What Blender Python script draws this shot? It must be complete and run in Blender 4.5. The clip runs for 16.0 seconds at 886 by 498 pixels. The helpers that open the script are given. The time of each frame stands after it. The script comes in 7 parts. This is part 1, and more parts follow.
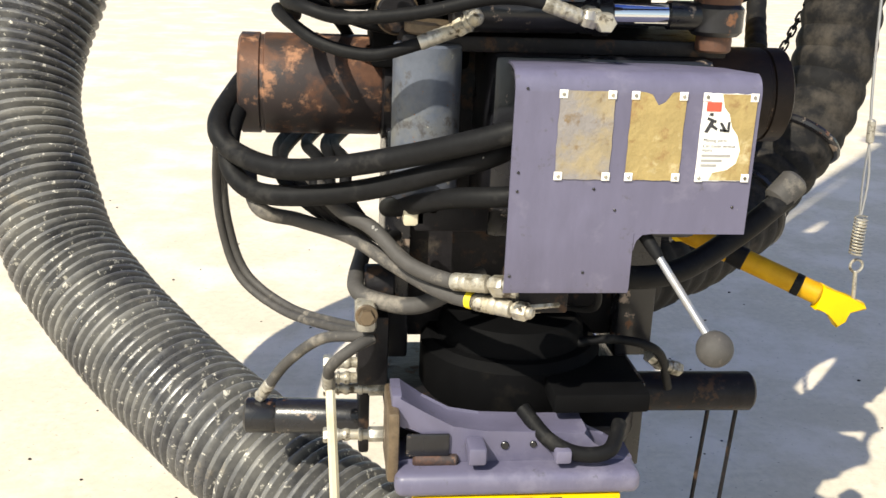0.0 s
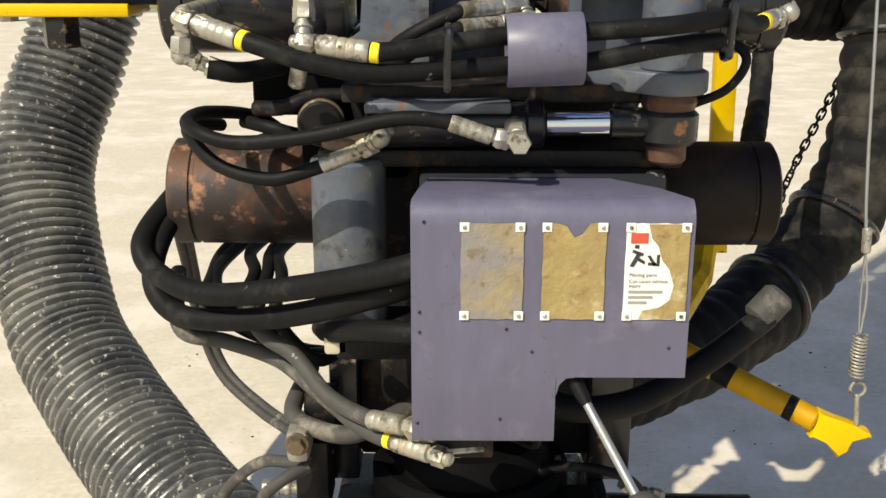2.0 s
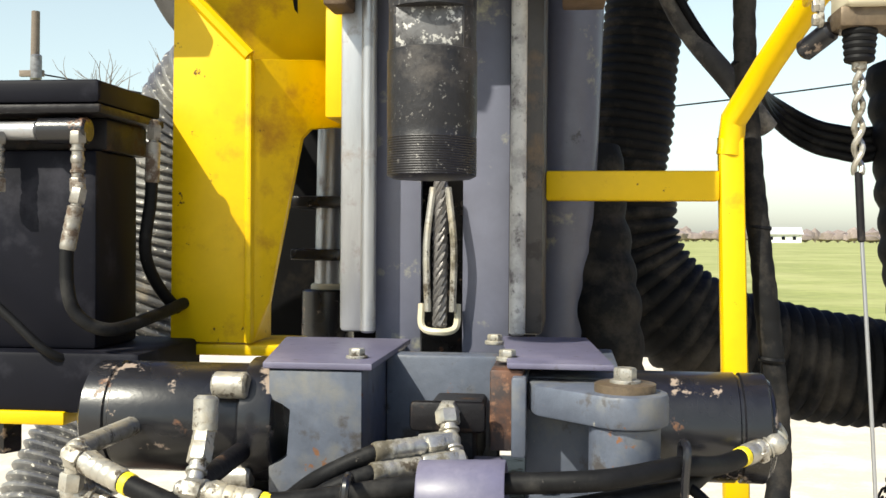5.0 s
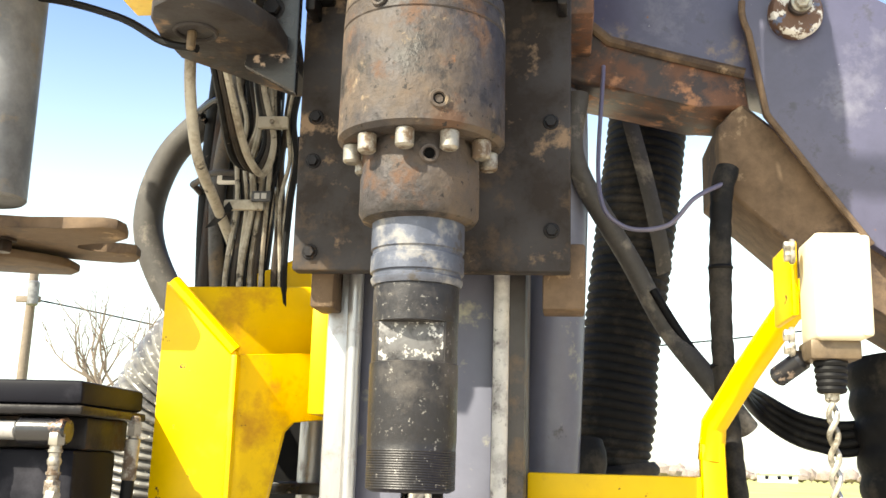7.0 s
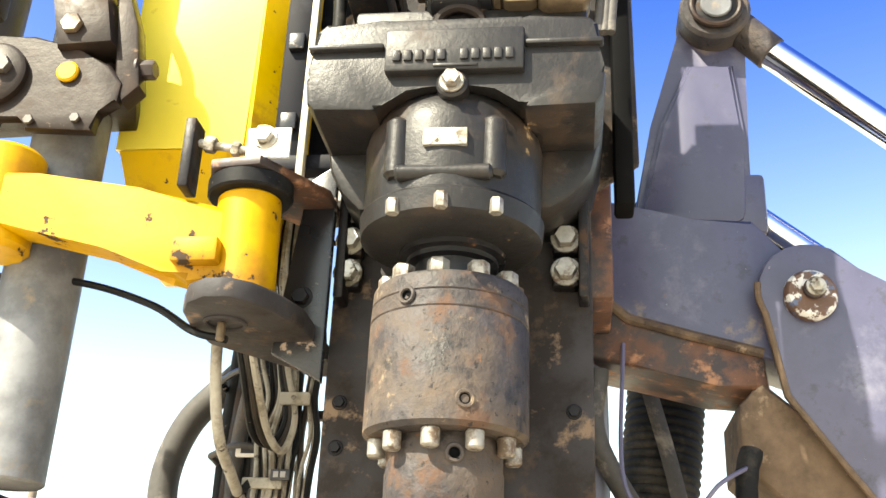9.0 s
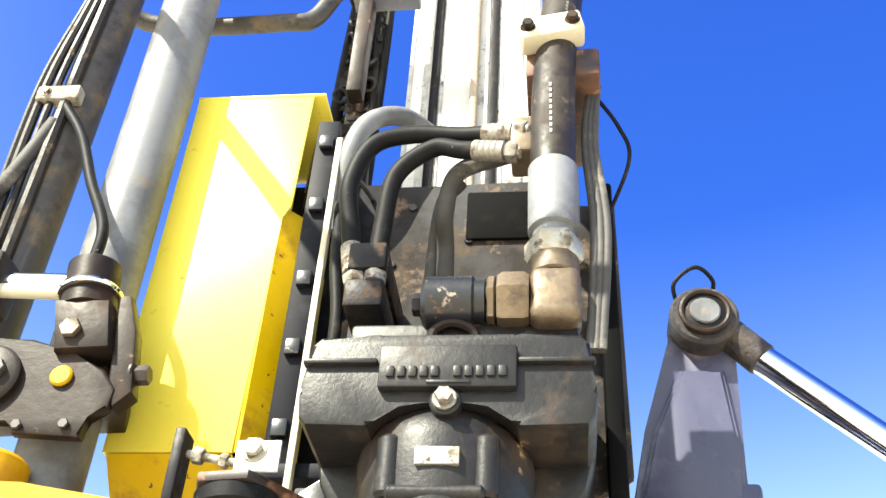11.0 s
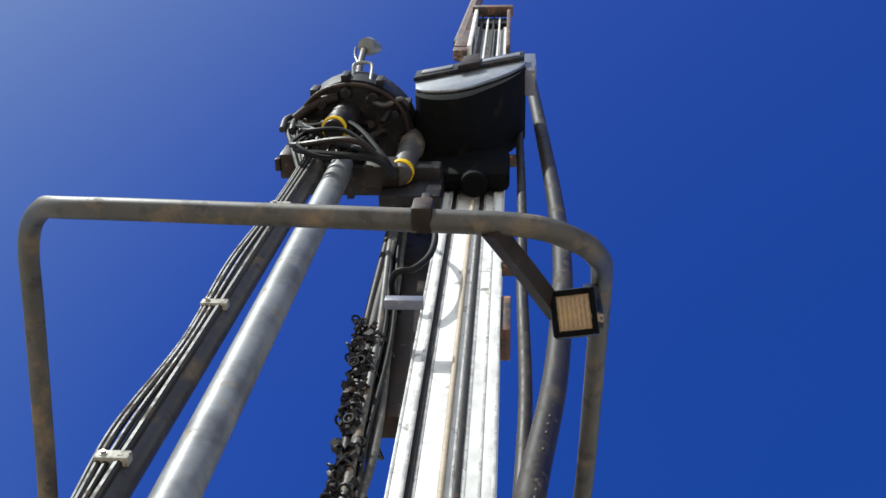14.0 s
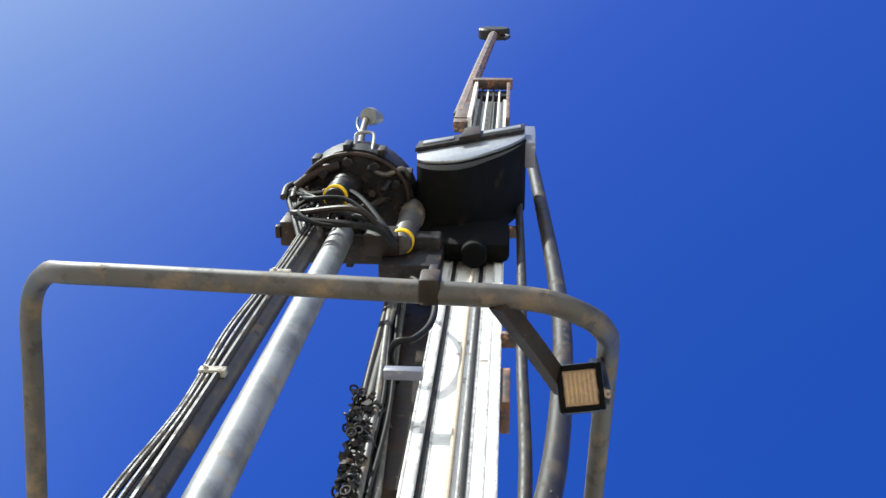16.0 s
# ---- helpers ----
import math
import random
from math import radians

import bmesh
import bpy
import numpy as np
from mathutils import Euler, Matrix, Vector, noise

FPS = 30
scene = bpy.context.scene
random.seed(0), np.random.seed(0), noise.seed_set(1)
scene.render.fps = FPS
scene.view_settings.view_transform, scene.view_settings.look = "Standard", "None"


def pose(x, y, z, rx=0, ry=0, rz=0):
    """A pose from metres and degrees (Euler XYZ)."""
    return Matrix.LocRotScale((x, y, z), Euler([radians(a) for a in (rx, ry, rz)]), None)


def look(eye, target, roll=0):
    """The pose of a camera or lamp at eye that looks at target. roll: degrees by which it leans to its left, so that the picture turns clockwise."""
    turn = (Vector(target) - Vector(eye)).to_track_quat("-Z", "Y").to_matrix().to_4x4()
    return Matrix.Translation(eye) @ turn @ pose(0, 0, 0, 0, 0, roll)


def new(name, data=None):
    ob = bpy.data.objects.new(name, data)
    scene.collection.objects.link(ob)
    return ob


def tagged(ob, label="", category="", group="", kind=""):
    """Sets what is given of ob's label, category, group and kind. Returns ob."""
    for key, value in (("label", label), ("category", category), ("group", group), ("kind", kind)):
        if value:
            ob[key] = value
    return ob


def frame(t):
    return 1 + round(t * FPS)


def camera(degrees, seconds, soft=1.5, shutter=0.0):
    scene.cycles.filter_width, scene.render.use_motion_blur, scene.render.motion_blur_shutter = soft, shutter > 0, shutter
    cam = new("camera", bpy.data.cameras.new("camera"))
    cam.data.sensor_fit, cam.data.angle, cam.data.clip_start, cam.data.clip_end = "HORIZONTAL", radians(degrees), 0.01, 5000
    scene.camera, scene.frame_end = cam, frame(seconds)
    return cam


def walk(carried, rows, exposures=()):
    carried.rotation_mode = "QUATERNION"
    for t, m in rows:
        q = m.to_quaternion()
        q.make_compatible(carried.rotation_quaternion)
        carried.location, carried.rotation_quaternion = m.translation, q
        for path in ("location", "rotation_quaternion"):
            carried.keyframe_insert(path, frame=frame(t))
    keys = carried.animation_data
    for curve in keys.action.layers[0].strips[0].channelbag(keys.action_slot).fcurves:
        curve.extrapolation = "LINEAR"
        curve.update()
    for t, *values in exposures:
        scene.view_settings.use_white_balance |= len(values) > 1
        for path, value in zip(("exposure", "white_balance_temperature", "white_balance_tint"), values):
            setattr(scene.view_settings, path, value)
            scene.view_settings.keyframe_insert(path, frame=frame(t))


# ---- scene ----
cam = camera(45.7, 16.0)
PATH = [
    (0, (0.134, 0.357, 1.368), (0.367, 2.246, 0.753), 2.4),
    (0.5, (0.138, 0.368, 1.392), (0.481, 2.251, 0.813), 1.7),
    (1, (0.208, 0.391, 1.418), (0.509, 2.273, 0.813), 1.2),
    (1.5, (0.336, 0.43, 1.457), (0.474, 2.334, 0.861), 1.4),
    (2, (0.397, 0.497, 1.467), (0.388, 2.41, 0.883), 0.1),
    (2.5, (0.446, 0.624, 1.481), (0.475, 2.563, 0.99), 1.1),
    (3, (0.52, 0.661, 1.507), (0.488, 2.606, 1.04), 1.5),
    (3.5, (0.599, 0.679, 1.528), (0.397, 2.636, 1.172), 2.3),
    (4, (0.607, 0.67, 1.557), (0.336, 2.634, 1.296), 0.7),
    (4.2, (0.6, 0.665, 1.565), (0.329, 2.636, 1.357), 0.5),
    (6.3, (0.599, 0.656, 1.65), (0.393, 2.632, 1.881), 1.0),
    (6.5, (0.606, 0.65, 1.661), (0.383, 2.618, 1.94), 1.3),
    (7, (0.613, 0.642, 1.69), (0.389, 2.587, 2.098), 1.6),
    (7.5, (0.607, 0.637, 1.713), (0.478, 2.571, 2.205), 1.6),
    (8, (0.602, 0.623, 1.734), (0.431, 2.522, 2.337), 1.3),
    (8.2, (0.6, 0.615, 1.745), (0.408, 2.496, 2.399), 1.5),
    (10.3, (0.59, 0.593, 1.824), (0.3326, 2.3121, 2.8138), 3.43),
    (10.5, (0.592, 0.587, 1.829), (0.3411, 2.2775, 2.869), 3.86),
    (11, (0.596, 0.574, 1.842), (0.3754, 2.1394, 3.0665), 3.8),
    (11.5, (0.599, 0.561, 1.853), (0.4325, 1.9696, 3.2634), 3.69),
    (12, (0.601, 0.551, 1.863), (0.469, 1.7843, 3.4316), 3.76),
    (12.5, (0.601, 0.542, 1.871), (0.4753, 1.6345, 3.5416), 5.69),
    (13, (0.601, 0.534, 1.879), (0.4694, 1.5017, 3.6241), 6.65),
    (13.5, (0.599, 0.528, 1.885), (0.487, 1.3793, 3.6911), 7.53),
    (14, (0.596, 0.523, 1.89), (0.4685, 1.2649, 3.7427), 9.62),
    (14.5, (0.592, 0.52, 1.893), (0.504, 1.2162, 3.7662), 8.58),
    (15, (0.587, 0.518, 1.896), (0.5089, 1.1793, 3.7818), 8.45),
    (15.5, (0.581, 0.518, 1.897), (0.4916, 1.1163, 3.8033), 10.29),
    (16, (0.573, 0.52, 1.897), (0.454, 1.1389, 3.7947), 11.69),
]
# exposure: the clip's camera closes down as it tilts up into the sky
EXPOSURES = [(0, 0.55, 7000, 5), (0.7, 0.45, 7200, 5), (1.5, 0.15, 7400, 4), (2.5, 0.10, 7100, 3), (3.5, 0.41, 6800, 3), (4.2, 0.42, 6750, 3), (6.3, 1.3, 7400, 3), (8.2, 1.72, 7600, 3), (10.3, 1.8, 7400, 1), (11.0, 1.65, 7000, 1), (11.5, 1.25, 6800, 3), (12.0, 0.6, 6350, 6), (13, 0.0, 6100, 5), (14.5, 0.4, 6050, 3), (16, 0.75, 6100, 2)]
walk(cam, [(t, look(eye, target, roll)) for t, eye, target, roll in PATH], EXPOSURES)

# ---- light ----
SUN_TO = Vector((-0.46, -0.54, 0.704)).normalized()
world = bpy.data.worlds.new("sky")
scene.world = world
world.use_nodes = True
wn = world.node_tree.nodes
sky = wn.new("ShaderNodeTexSky")
sky.sky_type, sky.sun_disc = "NISHITA", False
sky.sun_elevation = math.asin(SUN_TO.z)
sky.sun_rotation = math.atan2(SUN_TO.x, SUN_TO.y)
sky.air_density, sky.dust_density, sky.ozone_density = 1.0, 1.15, 3.0
wn["Background"].inputs[1].default_value = 0.105
deep = wn.new("ShaderNodeHueSaturation")
# the sky pales and turns cyan where it is brighter, towards the hazy horizon
for socket, low, high, clear, hazy in (("Hue", 1.3, 3.0, 0.528, 0.485), ("Saturation", 1.3, 3.0, 1.38, 0.58), ("Value", 1.3, 3.0, 1.28, 1.28)):
    haze = wn.new("ShaderNodeMapRange")
    for k, v in enumerate((low, high, clear, hazy)):
        haze.inputs[1 + k].default_value = v
    world.node_tree.links.new(sky.outputs[0], haze.inputs[0])
    world.node_tree.links.new(haze.outputs[0], deep.inputs[socket])
world.node_tree.links.new(sky.outputs[0], deep.inputs["Color"])
world.node_tree.links.new(deep.outputs[0], wn["Background"].inputs[0])
sun = new("sun", bpy.data.lights.new("sun", "SUN"))
sun.data.energy, sun.data.angle, sun.data.color = 5.0, radians(0.53), (1.0, 0.95, 0.87)
sun.matrix_world = look(SUN_TO * 30, (0, 0, 0))

# ---- materials ----
def ramp(nt, src, a, b):
    n = nt.nodes.new("ShaderNodeMapRange")
    n.inputs[1].default_value, n.inputs[2].default_value = a, b
    nt.links.new(src, n.inputs[0])
    return n.outputs[0]


def noise_of(nt, vec, scale, detail=6.0, rough=0.6, stretch=(1, 1, 1)):
    m = nt.nodes.new("ShaderNodeMapping")
    m.inputs["Scale"].default_value = stretch
    nt.links.new(vec, m.inputs[0])
    n = nt.nodes.new("ShaderNodeTexNoise")
    n.inputs["Scale"].default_value, n.inputs["Detail"].default_value, n.inputs["Roughness"].default_value = scale, detail, rough
    nt.links.new(m.outputs[0], n.inputs["Vector"])
    return n.outputs[0]


def mix(nt, fac, a, b):
    n = nt.nodes.new("ShaderNodeMix")
    n.data_type = "RGBA"
    nt.links.new(fac, n.inputs[0])
    for s, v in ((6, a), (7, b)):
        if isinstance(v, tuple):
            n.inputs[s].default_value = (*v, 1)
        else:
            nt.links.new(v, n.inputs[s])
    return n.outputs[2]


def material(name, base, rough=0.5, metal=0.0, vary=0.25, grain=60.0, coats=(), bump=0.15, stretch=(1, 1, 1), spec=0.5):
    """coats: (colour, low, high, scale, roughness, metal) patches where a noise passes from low to high."""
    m = bpy.data.materials.new(name)
    m.use_nodes = True
    nt = m.node_tree
    b = nt.nodes["Principled BSDF"]
    vec = nt.nodes.new("ShaderNodeTexCoord").outputs["Object"]
    fine, broad = noise_of(nt, vec, grain, 5, 0.65, stretch), noise_of(nt, vec, grain / 9, 4, 0.6)
    dark, light = tuple(c * (1 - vary) for c in base), tuple(min(1, c * (1 + vary)) for c in base)
    col = mix(nt, ramp(nt, fine, 0.3, 0.7), dark, light)
    col = mix(nt, ramp(nt, broad, 0.35, 0.75), col, tuple(c * (1 - 0.6 * vary) for c in base))
    rv = nt.nodes.new("ShaderNodeMapRange")
    rv.inputs[3].default_value, rv.inputs[4].default_value = max(0.03, rough - 0.1), min(1, rough + 0.12)
    nt.links.new(broad, rv.inputs[0])
    rgh, met = rv.outputs[0], None
    for colour, lo, hi, scale, crough, cmetal in coats:
        f = ramp(nt, noise_of(nt, vec, scale, 8, 0.68), lo - 0.05, hi - 0.055)
        col = mix(nt, f, col, colour)
        n = nt.nodes.new("ShaderNodeMix")
        nt.links.new(f, n.inputs[0]); nt.links.new(rgh, n.inputs[2]); n.inputs[3].default_value = crough
        rgh = n.outputs[0]
        if metal > 0 or cmetal > 0:
            k = nt.nodes.new("ShaderNodeMix")
            nt.links.new(f, k.inputs[0]); k.inputs[3].default_value = cmetal
            if met is None:
                k.inputs[2].default_value = metal
            else:
                nt.links.new(met, k.inputs[2])
            met = k.outputs[0]
    nt.links.new(col, b.inputs["Base Color"]); nt.links.new(rgh, b.inputs["Roughness"])
    if met is None:
        b.inputs["Metallic"].default_value = metal
    else:
        nt.links.new(met, b.inputs["Metallic"])
    b.inputs["Specular IOR Level"].default_value = spec
    if bump:
        bp = nt.nodes.new("ShaderNodeBump")
        bp.inputs["Strength"].default_value, bp.inputs["Distance"].default_value = bump, 0.004
        nt.links.new(fine, bp.inputs["Height"]); nt.links.new(bp.outputs[0], b.inputs["Normal"])
    return m


RUST, DIRT, BARE, OIL = (0.17, 0.075, 0.035), (0.24, 0.18, 0.12), (0.42, 0.40, 0.37), (0.012, 0.011, 0.010)
PURPLE = material("purple_grey_paint", (0.108, 0.102, 0.160), 0.42, vary=0.16, grain=40, coats=[((0.165, 0.155, 0.215), 0.60, 0.78, 9, 0.5, 0), ((0.085, 0.08, 0.105), 0.66, 0.72, 50, 0.6, 0), ((0.24, 0.23, 0.27), 0.74, 0.765, 90, 0.5, 0)], bump=0.06, stretch=(1, 1, 0.3))
STEELBLUE = material("worn_blue_grey_paint", (0.084, 0.097, 0.130), 0.45, vary=0.22, grain=50, coats=[((0.15, 0.145, 0.13), 0.56, 0.75, 10, 0.8, 0), ((0.05, 0.045, 0.045), 0.62, 0.70, 18, 0.6, 0), (RUST, 0.68, 0.72, 38, 0.8, 0), ((0.30, 0.28, 0.24), 0.73, 0.76, 70, 0.8, 0)], bump=0.25)
BOOMPAINT = material("scuffed_slate_paint", (0.062, 0.062, 0.112), 0.36, vary=0.2, grain=22, coats=[((0.15, 0.15, 0.205), 0.60, 0.82, 7, 0.45, 0), ((0.045, 0.045, 0.07), 0.62, 0.72, 22, 0.5, 0), (DIRT, 0.66, 0.78, 6, 0.85, 0), (RUST, 0.72, 0.76, 16, 0.85, 0), ((0.42, 0.42, 0.46), 0.74, 0.77, 60, 0.5, 0)], bump=0.12)
BLACKPAINT = material("chipped_black_paint", (0.011, 0.011, 0.014), 0.27, vary=0.3, grain=60, coats=[((0.26, 0.20, 0.16), 0.655, 0.69, 22, 0.8, 0), (RUST, 0.68, 0.73, 14, 0.8, 0)], bump=0.1)
DARKSTEEL = material("oily_dark_steel", (0.013, 0.012, 0.014), 0.45, 0.2, vary=0.35, grain=45, coats=[((0.075, 0.062, 0.05), 0.64, 0.80, 14, 0.85, 0), ((0.05, 0.03, 0.02), 0.60, 0.68, 30, 0.8, 0)], bump=0.35, spec=0.2)
RUSTY = material("rusted_steel", (0.11, 0.050, 0.030), 0.62, 0.15, vary=0.4, grain=30, coats=[((0.035, 0.026, 0.026), 0.50, 0.60, 11, 0.5, 0.2), ((0.30, 0.15, 0.085), 0.60, 0.70, 24, 0.8, 0)], bump=0.3)
MUDDY = material("mud_caked_steel", (0.042, 0.037, 0.039), 0.60, 0.2, vary=0.45, grain=55, coats=[((0.085, 0.063, 0.048), 0.52, 0.70, 7, 0.85, 0), ((0.075, 0.042, 0.028), 0.60, 0.70, 13, 0.85, 0), ((0.020, 0.018, 0.018), 0.60, 0.70, 16, 0.5, 0.2), ((0.24, 0.18, 0.12), 0.655, 0.74, 15, 0.9, 0), ((0.15, 0.07, 0.035), 0.70, 0.74, 20, 0.9, 0), ((0.015, 0.013, 0.013), 0.66, 0.69, 90, 0.8, 0)], bump=0.8, spec=0.35)
PLATEMUD = material("dusty_black_plate", (0.042, 0.040, 0.044), 0.62, 0.05, vary=0.35, grain=40, coats=[((0.020, 0.016, 0.015), 0.47, 0.62, 5, 0.8, 0), ((0.090, 0.062, 0.042), 0.58, 0.72, 9, 0.9, 0), ((0.17, 0.120, 0.085), 0.625, 0.70, 11, 0.95, 0), (DIRT, 0.74, 0.78, 60, 0.9, 0)], bump=0.4, spec=0.2)
CASTBLACK = material("black_cast_iron", (0.016, 0.015, 0.016), 0.42, 0.1, vary=0.3, grain=90, coats=[((0.048, 0.030, 0.020), 0.60, 0.80, 8, 0.8, 0), ((0.070, 0.065, 0.062), 0.68, 0.84, 18, 0.6, 0), ((0.26, 0.18, 0.10), 0.69, 0.73, 15, 0.9, 0)], bump=0.22, spec=0.3)
RUBBER = material("black_rubber", (0.008, 0.008, 0.009), 0.55, vary=0.4, grain=80, coats=[((0.038, 0.036, 0.034), 0.62, 0.80, 12, 0.8, 0), ((0.11, 0.10, 0.09), 0.72, 0.76, 60, 0.9, 0)], bump=0.12, spec=0.12)
DUSTRUBBER = material("dusty_grey_rubber", (0.050, 0.046, 0.044), 0.7, vary=0.3, grain=60, coats=[((0.22, 0.195, 0.165), 0.60, 0.76, 14, 0.9, 0)], bump=0.15)
# grey patches also paint in the ribs' highlights; tan and pale specks are dust
RIBHOSE = material("dust_suction_hose_rubber", (0.068, 0.068, 0.074), 0.27, vary=0.35, grain=90, coats=[((0.17, 0.165, 0.155), 0.47, 0.70, 8, 0.5, 0), ((0.26, 0.22, 0.165), 0.68, 0.80, 9, 0.9, 0), ((0.55, 0.52, 0.46), 0.645, 0.69, 70, 0.9, 0)], bump=0.2)
DARKBELLOWS = material("matt_black_bellows", (0.009, 0.009, 0.010), 0.7, vary=0.35, grain=50, coats=[((0.060, 0.052, 0.044), 0.54, 0.74, 9, 0.9, 0)], bump=0.25, spec=0.15)
ZINC = material("dirty_zinc_fitting", (0.43, 0.41, 0.37), 0.36, 0.7, vary=0.22, grain=120, coats=[((0.34, 0.29, 0.20), 0.52, 0.74, 24, 0.6, 0.2), ((0.06, 0.045, 0.03), 0.60, 0.68, 45, 0.85, 0.0), ((0.10, 0.085, 0.06), 0.58, 0.68, 16, 0.8, 0.1)], bump=0.25)
WORNSTEEL = material("worn_bare_steel", (0.36, 0.365, 0.385), 0.36, 0.7, vary=0.15, grain=50, coats=[((0.20, 0.17, 0.15), 0.60, 0.74, 16, 0.7, 0.1)], bump=0.12, stretch=(1, 1, 0.15))
CHROME = material("chromed_rod", (0.72, 0.74, 0.78), 0.08, 1.0, vary=0.04, grain=30, bump=0)
BEAM = material("greased_white_feed_beam", (0.70, 0.69, 0.68), 0.42, 0.0, vary=0.08, grain=30, coats=[((0.50, 0.49, 0.48), 0.53, 0.70, 5, 0.5, 0.0), ((0.22, 0.19, 0.165), 0.645, 0.72, 11, 0.5, 0.0), ((0.04, 0.035, 0.035), 0.73, 0.76, 24, 0.5, 0.0)], bump=0.1, stretch=(1, 1, 0.2))
BEAMEDGE = material("grease_streaked_rail_edge", (0.50, 0.49, 0.48), 0.45, vary=0.15, grain=30, coats=[((0.30, 0.29, 0.29), 0.50, 0.62, 16, 0.5, 0.0), ((0.10, 0.09, 0.095), 0.61, 0.70, 34, 0.5, 0.0), ((0.03, 0.03, 0.034), 0.69, 0.74, 60, 0.4, 0.0)], bump=0.1)
BEAMGREY = material("blue_grey_beam_paint", (0.125, 0.130, 0.175), 0.4, vary=0.12, grain=30, coats=[((0.34, 0.33, 0.25), 0.64, 0.74, 13, 0.6, 0), (OIL, 0.70, 0.76, 9, 0.3, 0)], bump=0.08)
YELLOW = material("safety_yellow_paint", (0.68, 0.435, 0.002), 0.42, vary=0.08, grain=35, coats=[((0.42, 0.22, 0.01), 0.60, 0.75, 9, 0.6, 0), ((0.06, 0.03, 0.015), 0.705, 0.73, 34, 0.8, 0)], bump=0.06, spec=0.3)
ARMYELLOW = material("chipped_yellow_casting_paint", (0.46, 0.255, 0.002), 0.5, vary=0.14, grain=35, coats=[((0.30, 0.14, 0.006), 0.52, 0.72, 8, 0.6, 0), ((0.035, 0.022, 0.014), 0.665, 0.685, 16, 0.8, 0)], bump=0.12, spec=0.25)
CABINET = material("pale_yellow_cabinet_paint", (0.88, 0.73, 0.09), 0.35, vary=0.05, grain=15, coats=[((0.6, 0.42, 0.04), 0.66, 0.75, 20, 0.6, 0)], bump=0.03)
IVORY = material("ivory_plastic", (0.52, 0.47, 0.35), 0.5, vary=0.06, grain=30, coats=[((0.42, 0.36, 0.25), 0.64, 0.76, 12, 0.8, 0)], bump=0.05)
GALV = material("galvanised_pipe", (0.185, 0.19, 0.203), 0.45, 0.1, vary=0.16, grain=16, coats=[((0.095, 0.097, 0.105), 0.50, 0.64, 5, 0.5, 0.1), ((0.20, 0.16, 0.12), 0.64, 0.74, 14, 0.8, 0)], bump=0.06)
DUSTPIPE = material("dusty_grey_painted_pipe", (0.048, 0.042, 0.040), 0.5, vary=0.3, grain=24, coats=[((0.15, 0.105, 0.064), 0.57, 0.72, 9, 0.9, 0), ((0.025, 0.02, 0.018), 0.60, 0.68, 20, 0.6, 0)], bump=0.15)
BRASS = material("tarnished_brass", (0.16, 0.118, 0.078), 0.42, 0.5, vary=0.3, grain=60, coats=[((0.075, 0.052, 0.034), 0.56, 0.68, 22, 0.7, 0.1)], bump=0.2)
WIREROPE = material("greasy_wire_rope", (0.16, 0.15, 0.145), 0.4, 0.5, vary=0.3, grain=200, bump=0.3)
STAINFOIL = material("weathered_foil_label", (0.31, 0.25, 0.155), 0.42, 0.1, vary=0.22, grain=30, coats=[((0.24, 0.22, 0.215), 0.47, 0.62, 16, 0.4, 0.2), ((0.16, 0.11, 0.06), 0.60, 0.70, 40, 0.7, 0)], bump=1.0)
BOLTSTEEL = material("grimy_bolt_steel", (0.30, 0.28, 0.25), 0.42, 0.6, vary=0.25, grain=120, coats=[((0.09, 0.06, 0.04), 0.54, 0.66, 40, 0.85, 0.0)], bump=0.2)
BROWNMUD = material("dusty_brown_steel", (0.13, 0.088, 0.058), 0.8, vary=0.35, grain=35, coats=[((0.045, 0.03, 0.024), 0.56, 0.68, 8, 0.7, 0), ((0.30, 0.22, 0.15), 0.66, 0.74, 14, 0.9, 0)], bump=0.35, spec=0.3)
PINPAINT = material("flaking_pin_paint", (0.11, 0.06, 0.04), 0.6, 0.1, vary=0.3, grain=50, coats=[((0.55, 0.54, 0.52), 0.56, 0.60, 34, 0.6, 0), ((0.07, 0.09, 0.16), 0.64, 0.68, 40, 0.5, 0)], bump=0.3)
OCHREFOIL = material("peeled_ochre_label", (0.35, 0.26, 0.105), 0.5, vary=0.3, grain=35, coats=[((0.24, 0.15, 0.06), 0.58, 0.68, 30, 0.8, 0), ((0.46, 0.38, 0.22), 0.63, 0.72, 18, 0.6, 0)], bump=1.0)
PAPER = material("faded_white_label", (0.76, 0.74, 0.70), 0.5, vary=0.05, grain=50, bump=0.05)
REDINK = material("faded_red_print", (0.52, 0.075, 0.045), 0.5, vary=0.1, grain=40, bump=0)
BLACKINK = material("black_print", (0.03, 0.03, 0.035), 0.5, vary=0.1, grain=40, bump=0)
DUSTHOSE = material("brown_dusted_hose_rubber", (0.020, 0.0155, 0.013), 0.45, vary=0.4, grain=70, coats=[((0.042, 0.031, 0.025), 0.54, 0.72, 9, 0.85, 0), ((0.10, 0.074, 0.055), 0.64, 0.72, 20, 0.9, 0)], bump=0.2, spec=0.3)
PALEWIRE = material("grimy_grey_wire_sheath", (0.34, 0.315, 0.27), 0.6, vary=0.25, grain=50, coats=[((0.16, 0.135, 0.105), 0.53, 0.66, 18, 0.85, 0), ((0.05, 0.042, 0.035), 0.64, 0.70, 30, 0.85, 0)], bump=0.12)
